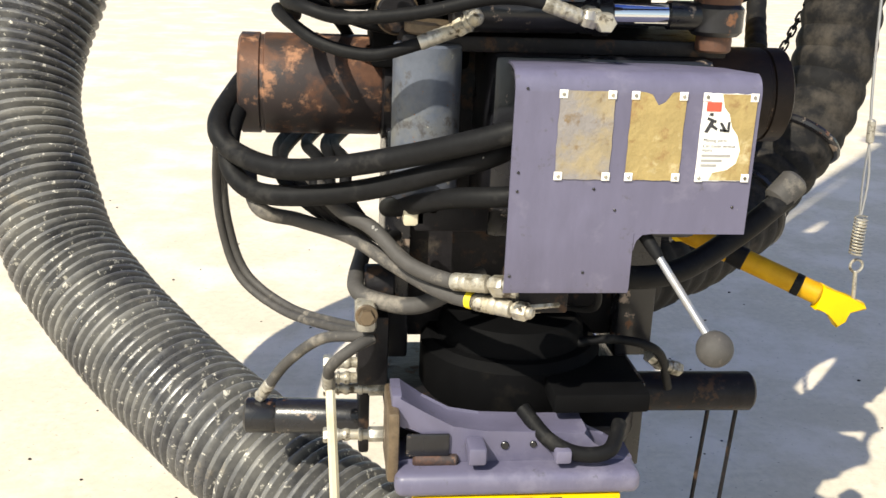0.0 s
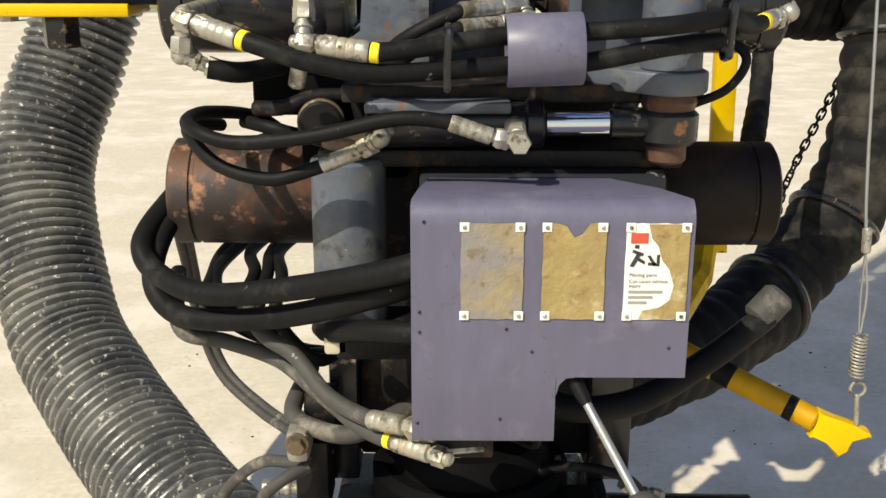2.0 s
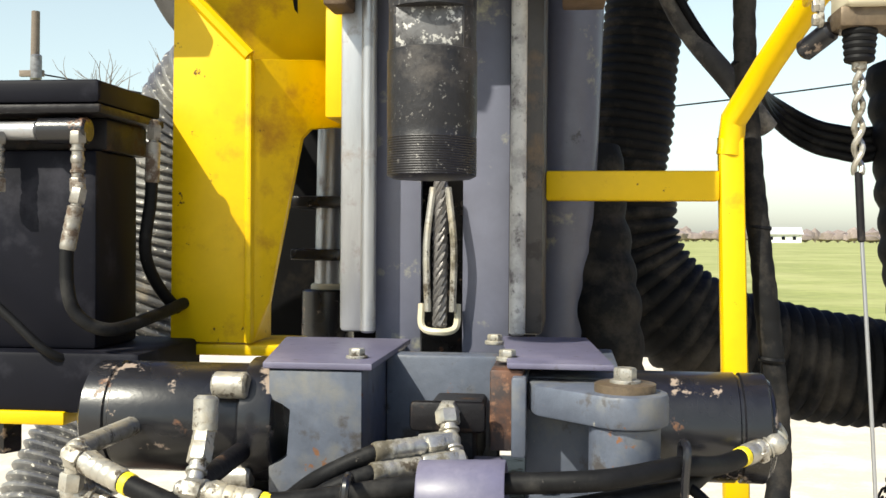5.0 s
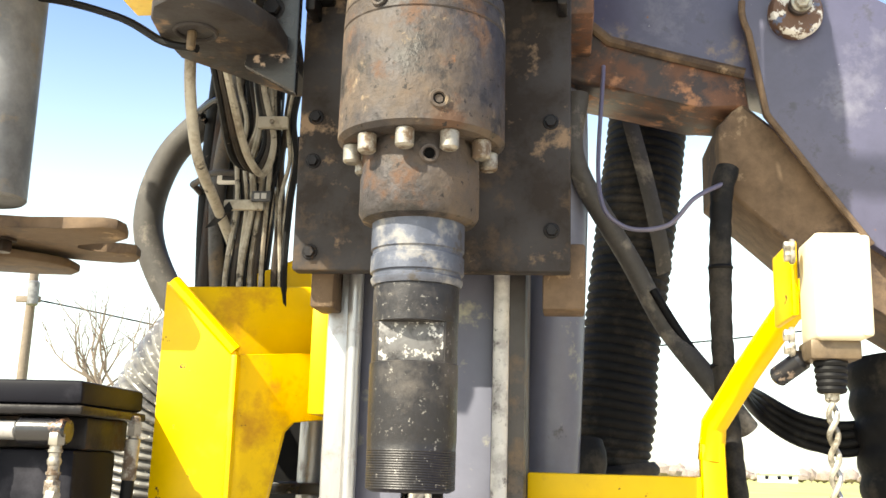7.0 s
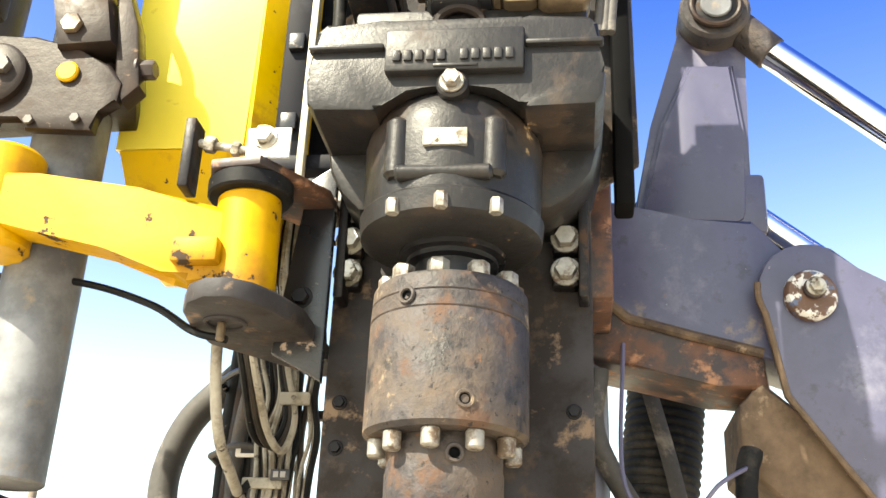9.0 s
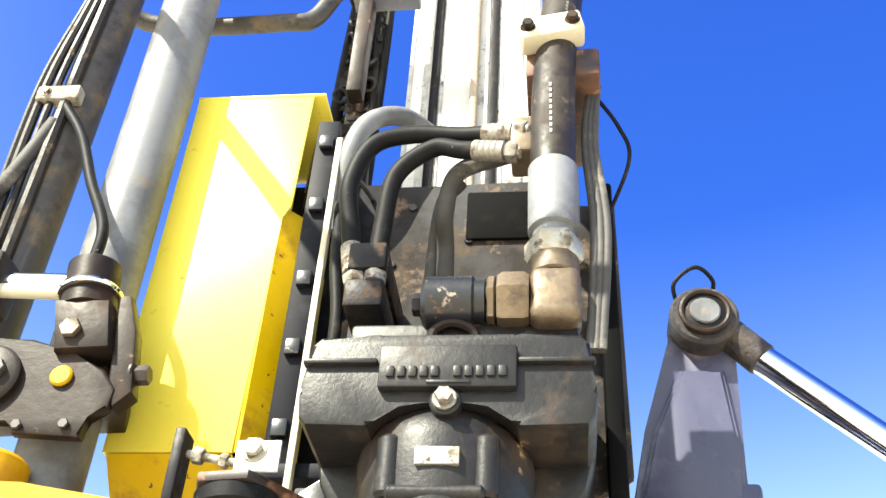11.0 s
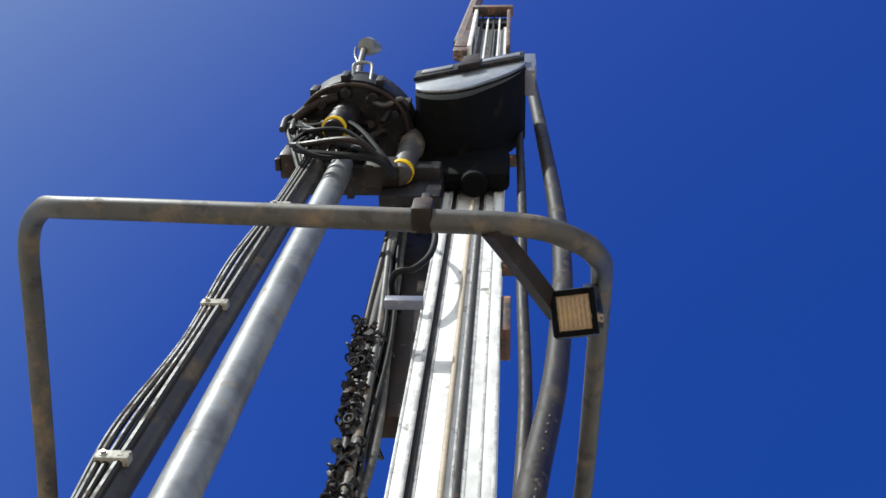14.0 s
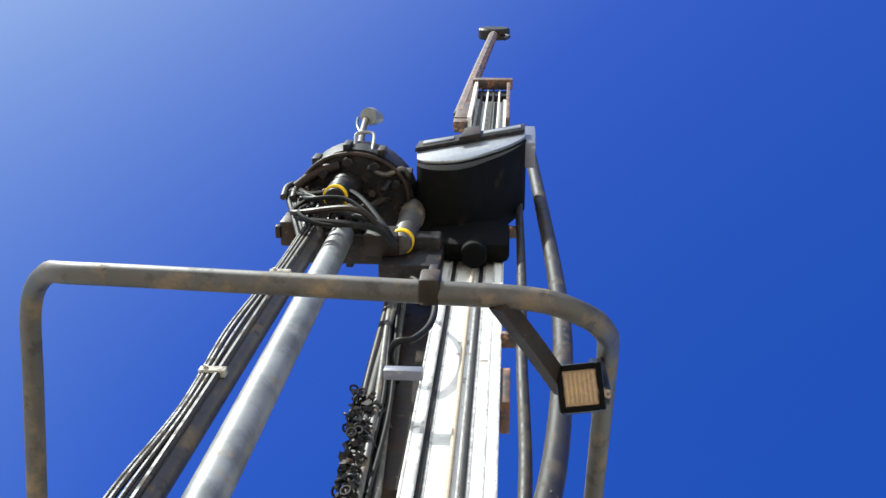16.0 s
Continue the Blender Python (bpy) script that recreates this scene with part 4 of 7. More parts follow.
# the foot on the right is cut away by a rounded notch
bmesh.ops.bisect_plane(bm, geom=bm.verts[:] + bm.edges[:] + bm.faces[:], plane_co=(0, 0, 1.0), plane_no=(0, 0, 1))
dead = [f for f in bm.faces if f.calc_center_median().z < 1.0 and f.calc_center_median().x > 0.516]
bmesh.ops.delete(bm, geom=dead, context="FACES")
part("sheet", bm, PURPLE, cov)
part("corner_fillet", prism(B(), [(0.5155, 1.0), (0.5155, 0.978), (0.519, 0.991), (0.526, 0.9985), (0.538, 1.0)], "y", 1.5502, 1.5542, 0), PURPLE, cov)
part("side_flange", block(B(), (0.651, 1.56, 1.0), (0.655, 1.66, 1.17), 0.001), PURPLE, cov)
part("foot_flange", block(B(), (0.374, 1.556, 0.925), (0.513, 1.62, 0.929), 0.001), PURPLE, cov)
part("mount_bracket", block(B(), (0.40, 1.66, 1.15), (0.56, 1.76, 1.183), 0.003), DARKSTEEL, cov)
for p_ in ((0.372, 1.175), (0.367, 1.075), (0.367, 1.052), (0.46, 1.056), (0.488, 1.03), (0.364, 0.945), (0.455, 0.95), (0.635, 1.035)):
    part("rivet_hole", rod(B(), (p_[0], 1.5485, p_[1]), (p_[0], 1.552, p_[1]), 0.0018, 10, 0.0005), BLACKPAINT, cov)


def label_plate(x0, x1, z0, z1, mat, label, notch=()):
    """A riveted label of foil with ragged edges and four white corner washers."""
    l = part("label_plate", B(), mat, cov, label)
    bm = B()
    r = random.Random(int(x0 * 1000))
    pts = []
    for a, b in (((x0, z0), (x1, z0)), ((x1, z0), (x1, z1)), ((x1, z1), (x0, z1)), ((x0, z1), (x0, z0))):
        for k in range(8):
            t = k / 8
            pts.append((a[0] + (b[0] - a[0]) * t + (r.uniform(-1, 1) * 0.0006 if k else 0), a[1] + (b[1] - a[1]) * t + (r.uniform(-1, 1) * 0.0006 if k else 0)))
    for i, (dx, dz) in notch:
        pts[i] = (pts[i][0] + dx, pts[i][1] + dz)
    prism(bm, pts, "y", 1.5485, 1.5496, 0)
    l.data = mesh_of("label_plate", bm, mat, False)
    for x, z in ((x0 + 0.004, z0 + 0.004), (x1 - 0.004, z0 + 0.004), (x0 + 0.004, z1 - 0.004), (x1 - 0.004, z1 - 0.004)):
        part("washer", block(B(), (x - 0.005, 1.5474, z - 0.005), (x + 0.005, 1.5486, z + 0.005), 0.0004), PAPER, l)
        part("rivet", rod(B(), (x, 1.5458, z), (x, 1.548, z), 0.0022, 10, 0.0008), ZINC, l)
    return l


label_plate(0.4105, 0.4765, 1.068, 1.174, STAINFOIL, "silvery weathered foil label, print gone")
label_plate(0.4965, 0.5625, 1.068, 1.174, OCHREFOIL, "ochre peeled label with torn top edge", [(19, (0, -0.012)), (20, (0, -0.016)), (21, (0, -0.003))])
l3 = label_plate(0.5835, 0.6495, 1.068, 1.174, PAPER, "torn white warning label with red header")
bm = B()
prism(bm, [(0.606, 1.1735), (0.6495, 1.1735), (0.6495, 1.069), (0.6, 1.069), (0.604, 1.078), (0.622, 1.082), (0.632, 1.09), (0.6355, 1.106), (0.630, 1.124), (0.622, 1.134), (0.617, 1.15), (0.610, 1.158)], "y", 1.5479, 1.5485, 0)
part("peeled_patch", bm, OCHREFOIL, l3, "bare brown patch where the label tore away")
part("red_header", block(B(), (0.588, 1.5476, 1.153), (0.606, 1.5485, 1.164), 0), REDINK, l3)
for bar in ([(0.588, 1.128), (0.592, 1.127), (0.599, 1.140), (0.595, 1.142)], [(0.590, 1.143), (0.601, 1.139), (0.602, 1.142), (0.591, 1.146)], [(0.596, 1.134), (0.603, 1.130), (0.604, 1.133), (0.598, 1.137)], [(0.592, 1.148), (0.597, 1.147), (0.597, 1.151), (0.593, 1.151)],
            [(0.606, 1.139), (0.609, 1.140), (0.616, 1.130), (0.613, 1.128)], [(0.607, 1.129), (0.619, 1.128), (0.619, 1.131), (0.607, 1.132)], [(0.616, 1.140), (0.619, 1.141), (0.619, 1.131), (0.616, 1.132)]):
    part("pictogram_bar", prism(B(), bar, "y", 1.5477, 1.5485, 0), BLACKINK, l3)


def lettering(text, x, y, z, size, mat, parent):
    """Flat letters of the built-in font on an upright face that looks towards -y."""
    cu = bpy.data.curves.new("lettering", "FONT")
    cu.body, cu.size = text, size
    ob = bpy.data.objects.new("lettering", cu)
    me = bpy.data.meshes.new_from_object(ob)
    bpy.data.objects.remove(ob)
    me.materials.clear()
    me.materials.append(mat)
    o = new("lettering", me)
    o.parent = parent
    o.matrix_basis = pose(x, y, z, 90, 0, 0)
    return o


for z_, words in ((1.1165, "Moving parts"), (1.1095, "Can cause serious"), (1.1045, "injury")):
    lettering(words, 0.588, 1.5476, z_, 0.0056, BLACKINK, l3)
for k, (z_, w) in enumerate(((1.098, 0.036), (1.092, 0.026), (1.086, 0.020))):
    part("text_line", block(B(), (0.588, 1.5477, z_), (0.588 + w, 1.5483, z_ + 0.0028), 0), GREYINK, l3)

# ---- lower guide table ----
low = thing("lower_guide_table", "lilac-grey lower rod guide table with round opening", "guide table")
bm = B()
prism(bm, [(0.232, 0.742), (0.245, 0.742), (0.275, 0.712), (0.315, 0.69), (0.36, 0.682), (0.505, 0.686), (0.515, 0.66), (0.545, 0.645), (0.575, 0.64), (0.575, 0.622), (0.545, 0.612), (0.26, 0.608), (0.238, 0.618), (0.235, 0.648), (0.31, 0.650), (0.322, 0.668), (0.25, 0.69), (0.232, 0.70)], "y", 1.64, 1.70, 0.005)
part("front_casting", bm, PURPLE, low)
part("foot_ledge", block(B(), (0.236, 1.60, 0.606), (0.578, 1.66, 0.640), 0.012, 3), PURPLE, low)
bm = B()
prism(bm, [(0.235, 1.70), (0.575, 1.70), (0.62, 1.78), (0.62, 2.02), (0.235, 2.02)], "z", 0.62, 0.66, 0.004)
part("bed_plate", bm, DARKSTEEL, low)
part("lug", block(B(), (0.335, 1.605, 0.652), (0.360, 1.645, 0.678), 0.004), PURPLE, low)
part("lug", block(B(), (0.455, 1.605, 0.652), (0.478, 1.645, 0.672), 0.004), PURPLE, low)
part("hole", rod(B(), (0.39, 1.637, 0.665), (0.39, 1.645, 0.665), 0.006, 14, 0.001), BLACKPAINT, low)
part("hole", rod(B(), (0.43, 1.637, 0.666), (0.43, 1.645, 0.666), 0.005, 14, 0.001), BLACKPAINT, low)
# flat black block paints the dark of an opening on the face
part("recess", block(B(), (0.252, 1.634, 0.652), (0.312, 1.6385, 0.686), 0.002), BLACKPAINT, low)
part("clamp_bar", block(B(), (0.46, 1.66, 0.70), (0.60, 1.80, 0.73), 0.006), SHADEBLACK, low)
part("hose_loop", pipe([(0.42, 1.68, 0.70), (0.45, 1.635, 0.675), (0.49, 1.62, 0.660), (0.535, 1.625, 0.662), (0.56, 1.67, 0.68)], 0.011, 12), RUBBER, low)
part("rusty_link", rod(B(), (0.262, 1.64, 0.645), (0.325, 1.64, 0.643), 0.010, 14), RUSTY, low)
part("side_plate", block(B(), (0.226, 1.62, 0.62), (0.242, 1.72, 0.725), 0.005), BRASS, low)
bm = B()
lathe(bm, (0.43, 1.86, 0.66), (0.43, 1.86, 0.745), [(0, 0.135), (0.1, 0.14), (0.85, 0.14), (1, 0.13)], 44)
part("dust_hood", bm, SHADEBLACK, low)
part("hood_collar", lathe(B(), (0.43, 1.86, 0.745), (0.43, 1.86, 0.78), [(0, 0.115), (0.6, 0.112), (1, 0.10)], 40), SHADEBLACK, low)
part("yellow_sill", block(B(), (0.262, 1.605, 0.585), (0.552, 1.72, 0.605), 0.004), YELLOW, low, "yellow chevron sill under the table")
for k in range(5):
    part("sill_mark", prism(B(), [(0.275 + k * 0.042, 0.588), (0.292 + k * 0.042, 0.588), (0.300 + k * 0.042, 0.602), (0.283 + k * 0.042, 0.602)], "y", 1.602, 1.6048, 0), BLACKINK, low)
part("stinger_foot", lathe(B(), (0.43, 1.86, 0.0), (0.43, 1.86, 0.62), [(0, 0.17), (0.03, 0.175), (0.06, 0.13), (1, 0.13)], 36), BLACKPAINT, low)
part("back_strut", block(B(), (0.36, 1.98, 0.62), (0.50, 2.06, 0.75), 0.004), DARKSTEEL, low)
c = thing("guide_cylinder", "short black cylinder spattered with white mud", "cylinder")
part("barrel", lathe(B(), (0.015, 1.915, 0.578), (0.21, 1.90, 0.578), [(0, 0.024), (0.02, 0.029), (0.25, 0.029), (0.26, 0.0275), (0.28, 0.029), (0.98, 0.029), (1, 0.024)], 32), BLACKPAINT, c)
part("end_plate", block(B(), (0.196, 1.84, 0.545), (0.212, 1.95, 0.70), 0.004), DARKSTEEL, c)
for y_, z_ in ((1.80, 0.695), (1.82, 0.668), (1.80, 0.72), (1.80, 0.60)):
    part("fitting", elbow((0.175, y_, z_), (0.14, y_, z_), (0.235, y_, z_), 0.010), ZINC, c, "dirty zinc fitting")
part("grease_boss", block(B(), (0.185, 1.74, 0.79), (0.215, 1.80, 0.835), 0.008), ZINC, c)
bolt(c, (0.20, 1.742, 0.818), (0, -1, 0), 0.012, 0.010, BRASS)
part("bracket", block(B(), (0.19, 1.78, 0.69), (0.235, 1.86, 0.80), 0.004), DARKSTEEL, c)
part("webbing_strap", pipe([(0.150, 1.745, 0.70), (0.152, 1.72, 0.66), (0.157, 1.70, 0.55), (0.160, 1.70, 0.40)], 0.0075, 8), IVORY, c, "dirty cream rope hanging down")
c = thing("guide_cylinder", "dark oily cylinder on the lower table", "cylinder")
part("barrel", rod(B(), (0.60, 1.91, 0.615), (0.86, 1.91, 0.612), 0.033, 32, 0.005), DARKSTEEL, c)
part("flange", block(B(), (0.60, 1.76, 0.56), (0.625, 1.97, 0.70), 0.004), BLACKPAINT, c)
part("fitting", elbow((0.665, 1.83, 0.70), (0.645, 1.82, 0.72), (0.705, 1.84, 0.685), 0.010), ZINC, c)
for xs in (0.79, 0.84):
    part("drip_cord", pipe([(xs, 1.91, 0.585), (xs - 0.012, 1.91, 0.35), (xs - 0.03, 1.91, 0.0)], 0.004, 6), DARKSTEEL, c)
lev = thing("hand_lever", "bare steel lever with black ball knob", "lever")
part("shaft", rod(B(), (0.512, 1.60, 1.03), (0.598, 1.482, 0.892), 0.0052, 14), WORNSTEEL, lev)
part("boot", lathe(B(), (0.504, 1.611, 1.042), (0.550, 1.548, 0.969), [(0, 0.010), (0.5, 0.0095), (0.9, 0.008), (1, 0.006)], 16), RUBBER, lev, "black rubber boot")
bm = B()
bmesh.ops.create_uvsphere(bm, u_segments=28, v_segments=18, radius=0.0225, matrix=Matrix.Translation((0.605, 1.475, 0.879)))
part("knob", bm, DUSTRUBBER, lev, "scuffed dull black ball knob")
part("pivot_block", block(B(), (0.49, 1.60, 1.02), (0.53, 1.73, 1.05), 0.004), DARKSTEEL, lev)

# ---- hydraulic hoses at the clamp ----
BH = "black rubber hydraulic hose with zinc fittings"
hydraulic_hose([(0.276, 1.62, 1.346), (0.332, 1.62, 1.342), (0.461, 1.650, 1.356), (0.541, 1.650, 1.360), (0.635, 1.65, 1.367), (0.709, 1.70, 1.371), (0.760, 1.79, 1.355), (0.815, 1.862, 1.360)], 0.0103, BH + " and yellow band", tape=("start", "end"))
hydraulic_hose([(0.140, 1.645, 1.363), (0.202, 1.62, 1.346), (0.255, 1.615, 1.330), (0.326, 1.62, 1.319), (0.461, 1.648, 1.324), (0.542, 1.650, 1.327), (0.635, 1.66, 1.343), (0.712, 1.73, 1.344), (0.75, 1.83, 1.34)], 0.0105, BH + " and yellow band, sagging", end=False, tape=("start",))
hydraulic_hose([(0.440, 1.70, 1.381), (0.408, 1.68, 1.378), (0.356, 1.68, 1.353), (0.315, 1.71, 1.321), (0.29, 1.76, 1.30)], 0.0088, "thin black hose rising to a tee fitting", end=False)
hydraulic_hose([(0.440, 1.69, 1.363), (0.410, 1.67, 1.361), (0.372, 1.66, 1.347), (0.335, 1.67, 1.322), (0.30, 1.74, 1.30)], 0.0088, "thin black hose beside its twin at a tee fitting", end=False)
hydraulic_hose([(0.430, 1.62, 1.256), (0.390, 1.62, 1.268), (0.338, 1.62, 1.270), (0.248, 1.63, 1.249), (0.162, 1.64, 1.240), (0.115, 1.66, 1.249), (0.091, 1.72, 1.251), (0.101, 1.80, 1.247), (0.15, 1.90, 1.22), (0.20, 2.02, 1.14)], 0.0083, "black hose looping back round the rusty cylinder", end=False, flen=0.044)
hydraulic_hose([(0.285, 1.66, 1.222), (0.241, 1.66, 1.205), (0.195, 1.66, 1.194), (0.138, 1.68, 1.203), (0.098, 1.72, 1.223), (0.078, 1.78, 1.235), (0.10, 1.86, 1.22)], 0.0082, "black hose bending under the swing cylinder", end=False, flen=0.044)
hydraulic_hose([(0.40, 1.62, 1.13), (0.361, 1.580, 1.117), (0.229, 1.660, 1.065), (0.099, 1.730, 1.031), (0.021, 1.790, 1.038), (-0.008, 1.830, 1.066), (0.008, 1.90, 1.10), (0.05, 1.99, 1.14), (0.13, 2.06, 1.16)], 0.0150, "thick black hose sweeping out of the cover", start=False, end=False)
hydraulic_hose([(0.40, 1.66, 1.10), (0.339, 1.620, 1.076), (0.196, 1.700, 1.013), (0.068, 1.760, 0.988), (0.016, 1.800, 1.005), (0.007, 1.830, 1.046), (0.022, 1.90, 1.09), (0.07, 1.98, 1.12), (0.15, 2.05, 1.14)], 0.0145, "thick black hose with worn white print", start=False, end=False)
hydraulic_hose([(0.40, 1.62, 1.035), (0.366, 1.60, 1.032), (0.301, 1.64, 1.018), (0.251, 1.72, 0.985), (0.23, 1.80, 0.96)], 0.0135, "short black hose behind the cover", start=False, end=False)
hydraulic_hose([(0.03, 1.86, 1.02), (0.048, 1.780, 0.966), (0.106, 1.790, 0.943), (0.177, 1.770, 0.925), (0.237, 1.720, 0.900), (0.300, 1.650, 0.885), (0.364, 1.600, 0.886)], 0.0105, "dusty grey hose with a zinc end under the cover", start=False, mat=DUSTRUBBER, tape=("end",))
hydraulic_hose([(0.12, 1.82, 1.0), (0.160, 1.75, 0.972), (0.205, 1.72, 0.953), (0.249, 1.68, 0.918), (0.298, 1.64, 0.908), (0.335, 1.61, 0.914)], 0.0105, "dusty grey hose with a worn print", start=False, mat=DUSTRUBBER)
hydraulic_hose([(0.03, 1.92, 1.12), (-0.020, 2.050, 1.044), (-0.048, 2.200, 0.914), (-0.046, 2.250, 0.795), (-0.014, 2.250, 0.695), (0.067, 2.180, 0.654), (0.158, 2.020, 0.686), (0.216, 1.850, 0.744)], 0.008, "thin grey hose pair drooping to the lower table", start=False, end=False, mat=DUSTRUBBER)
hydraulic_hose([(-0.008, 2.050, 1.052), (-0.036, 2.200, 0.922), (-0.034, 2.250, 0.803), (-0.002, 2.250, 0.703), (0.079, 2.180, 0.662), (0.170, 2.020, 0.694), (0.228, 1.850, 0.752), (0.21, 1.82, 0.77)], 0.0075, "thin grey hose strapped to its twin", start=False, end=False, mat=DUSTRUBBER)
hydraulic_hose([(0.049, 1.900, 0.629), (0.086, 1.860, 0.695), (0.138, 1.820, 0.750), (0.195, 1.780, 0.771), (0.21, 1.78, 0.785)], 0.0085, "dusty hose from the black guide cylinder", end=False, mat=DUSTRUBBER, flen=0.03)
hydraulic_hose([(0.148, 1.78, 0.700), (0.150, 1.75, 0.735), (0.178, 1.74, 0.766), (0.21, 1.76, 0.776)], 0.0085, "short bent dusty hose at the fittings", end=False, mat=DUSTRUBBER, flen=0.03)
hydraulic_hose([(0.20, 1.90, 0.86), (0.187, 1.80, 0.838), (0.226, 1.76, 0.831), (0.273, 1.74, 0.834), (0.321, 1.76, 0.848), (0.37, 1.80, 0.86)], 0.0125, "dusty hose bowed across the dark frame", start=False, end=False, mat=DUSTRUBBER)
br = random.Random(12)
for k in range(5):
    u, v_, w_ = br.uniform(-0.012, 0.012), br.uniform(-0.012, 0.02), br.uniform(-0.02, 0.015)
    hydraulic_hose([(0.10 + 0.022 * k, 2.06, 1.030), (0.075 + 0.022 * k + u, 1.95, 1.020), (0.065 + 0.026 * k + v_, 1.87 + w_, 1.012), (0.085 + 0.022 * k, 1.79, 1.0 - 0.006 * k), (0.13 + 0.022 * k, 1.80, 0.955 - 0.01 * k), (0.20 + 0.012 * k, 1.86, 0.90)], 0.009, "black hose in a bunch below the rusty cylinder", start=False, end=False)
hydraulic_hose([(0.712, 1.74, 1.350), (0.740, 1.72, 1.325), (0.722, 1.72, 1.290), (0.684, 1.735, 1.268)], 0.0055, "thin black cable looping round the pin", start=False, end=False)
hydraulic_hose([(0.50, 1.74, 0.90), (0.552, 1.700, 0.891), (0.639, 1.720, 0.893), (0.733, 1.760, 0.931), (0.816, 1.790, 0.983)], 0.017, "thick black hose with a grey elbow end", start=False, end=False)
hydraulic_hose([(0.475, 1.66, 0.93), (0.50, 1.64, 0.90), (0.505, 1.66, 0.86), (0.48, 1.74, 0.83)], 0.0045, "thin black cable below the cover", start=False, end=False)
hydraulic_hose([(0.50, 1.80, 0.745), (0.575, 1.80, 0.755), (0.65, 1.80, 0.735), (0.70, 1.87, 0.64)], 0.007, "thin black hose over the dust hood", start=False, end=False)
pr = random.Random(5)
for (pa, pb, n_) in (((0.335, 1.608, 1.078), (0.235, 1.668, 1.036), 15), ((0.205, 1.71, 0.958), (0.232, 1.695, 0.935), 5)):
    pm = thing("hose_print", "worn white print on a black hose", "print", "hose prints")
    for k in range(n_):
        c0 = Vector(pa).lerp(Vector(pb), (k + pr.uniform(-0.2, 0.2)) / n_)
        part("print_bar", block(B(), c0 - Vector((0.0018, 0.001, 0.0022)), c0 + Vector((0.0018, 0.001, 0.0022)), 0), GREYINK, pm)
# valve block under the clamp's dark cylinder
vb = thing("valve_block", "oily black valve block with pipe bends under the clamp", "valve block")
part("body", block(B(), (0.205, 1.85, 1.15), (0.345, 2.0, 1.295), 0.008), SHADEBLACK, vb)
part("side_body", block(B(), (0.135, 1.90, 1.225), (0.206, 2.0, 1.285), 0.008), SHADEBLACK, vb)
part("gland", rod(B(), (0.237, 1.80, 1.232), (0.237, 1.85, 1.232), 0.028, 24), DARKSTEEL, vb)
part("yellow_ring", ring(B(), (0.237, 1.812, 1.232), (0, 1, 0), 0.027, 0.004, 26, 8), BRASS, vb, "ochre ring round the gland")
part("pipe_bend", pipe([(0.15, 1.84, 1.245), (0.19, 1.82, 1.25), (0.23, 1.83, 1.262), (0.30, 1.84, 1.262)], 0.010, 12), DARKSTEEL, vb)
part("pipe_bend", pipe([(0.13, 1.86, 1.225), (0.17, 1.83, 1.222), (0.21, 1.83, 1.212), (0.29, 1.845, 1.20)], 0.009, 12), RUBBER, vb)
part("pipe_bend", pipe([(0.28, 1.845, 1.29), (0.285, 1.82, 1.25), (0.30, 1.83, 1.20), (0.33, 1.845, 1.18)], 0.010, 12), RUBBER, vb)
# fittings that screw into the blocks
tee = thing("tee_fitting", "dirty zinc tee fitting feeding two thin hoses", "fitting")
part("body", elbow((0.480, 1.735, 1.382), (0.474, 1.752, 1.41), (0.490, 1.715, 1.360), 0.011), ZINC, tee)
part("arm", hexrod(B(), (0.452, 1.715, 1.381), (0.480, 1.735, 1.382), 0.012), ZINC, tee)
part("arm", hexrod(B(), (0.455, 1.70, 1.364), (0.488, 1.718, 1.366), 0.012), ZINC, tee)
part("stem", hexrod(B(), (0.474, 1.752, 1.408), (0.474, 1.768, 1.408), 0.013), ZINC, tee)
el = thing("elbow_fitting", "dirty zinc elbow with capped test port", "fitting", "elbow fittings")
part("body", elbow((0.242, 1.635, 1.350), (0.277, 1.62, 1.347), (0.240, 1.665, 1.385), 0.0105), ZINC, el)
part("port", hexrod(B(), (0.240, 1.66, 1.378), (0.239, 1.675, 1.398), 0.0115), ZINC, el)
part("cap", rod(B(), (0.239, 1.675, 1.394), (0.239, 1.68, 1.432), 0.0125, 18, 0.004), ZINC, el)
part("drop_leg", rod(B(), (0.240, 1.64, 1.345), (0.231, 1.645, 1.300), 0.0095, 16), ZINC, el)
part("stem", rod(B(), (0.242, 1.64, 1.35), (0.238, 1.82, 1.352), 0.011, 14), DARKSTEEL, el)
el = thing("elbow_fitting", "zinc double elbow at the cylinder's end", "fitting", "elbow fittings")
part("body", elbow((0.108, 1.665, 1.376), (0.14, 1.645, 1.363), (0.103, 1.665, 1.335), 0.0105), ZINC, el)
part("lower_body", elbow((0.101, 1.668, 1.332), (0.150, 1.675, 1.312), (0.103, 1.70, 1.332), 0.0105), ZINC, el)
part("lower_hose", pipe([(0.13, 1.67, 1.318), (0.165, 1.68, 1.312), (0.20, 1.74, 1.312)], 0.0118, 14), RUBBER, el)
part("stem", rod(B(), (0.108, 1.665, 1.376), (0.110, 1.82, 1.376), 0.011, 14), ZINC, el)
el = thing("elbow_fitting", "zinc elbow on the dark cylinder's end", "fitting", "elbow fittings")
part("body", elbow((0.828, 1.855, 1.366), (0.806, 1.85, 1.357), (0.835, 1.90, 1.372), 0.012), ZINC, el)
el = thing("elbow_fitting", "zinc elbow with hexagonal face on the swing cylinder", "fitting", "elbow fittings")
part("body", elbow((0.474, 1.622, 1.246), (0.448, 1.62, 1.250), (0.474, 1.69, 1.247), 0.0100), ZINC, el)
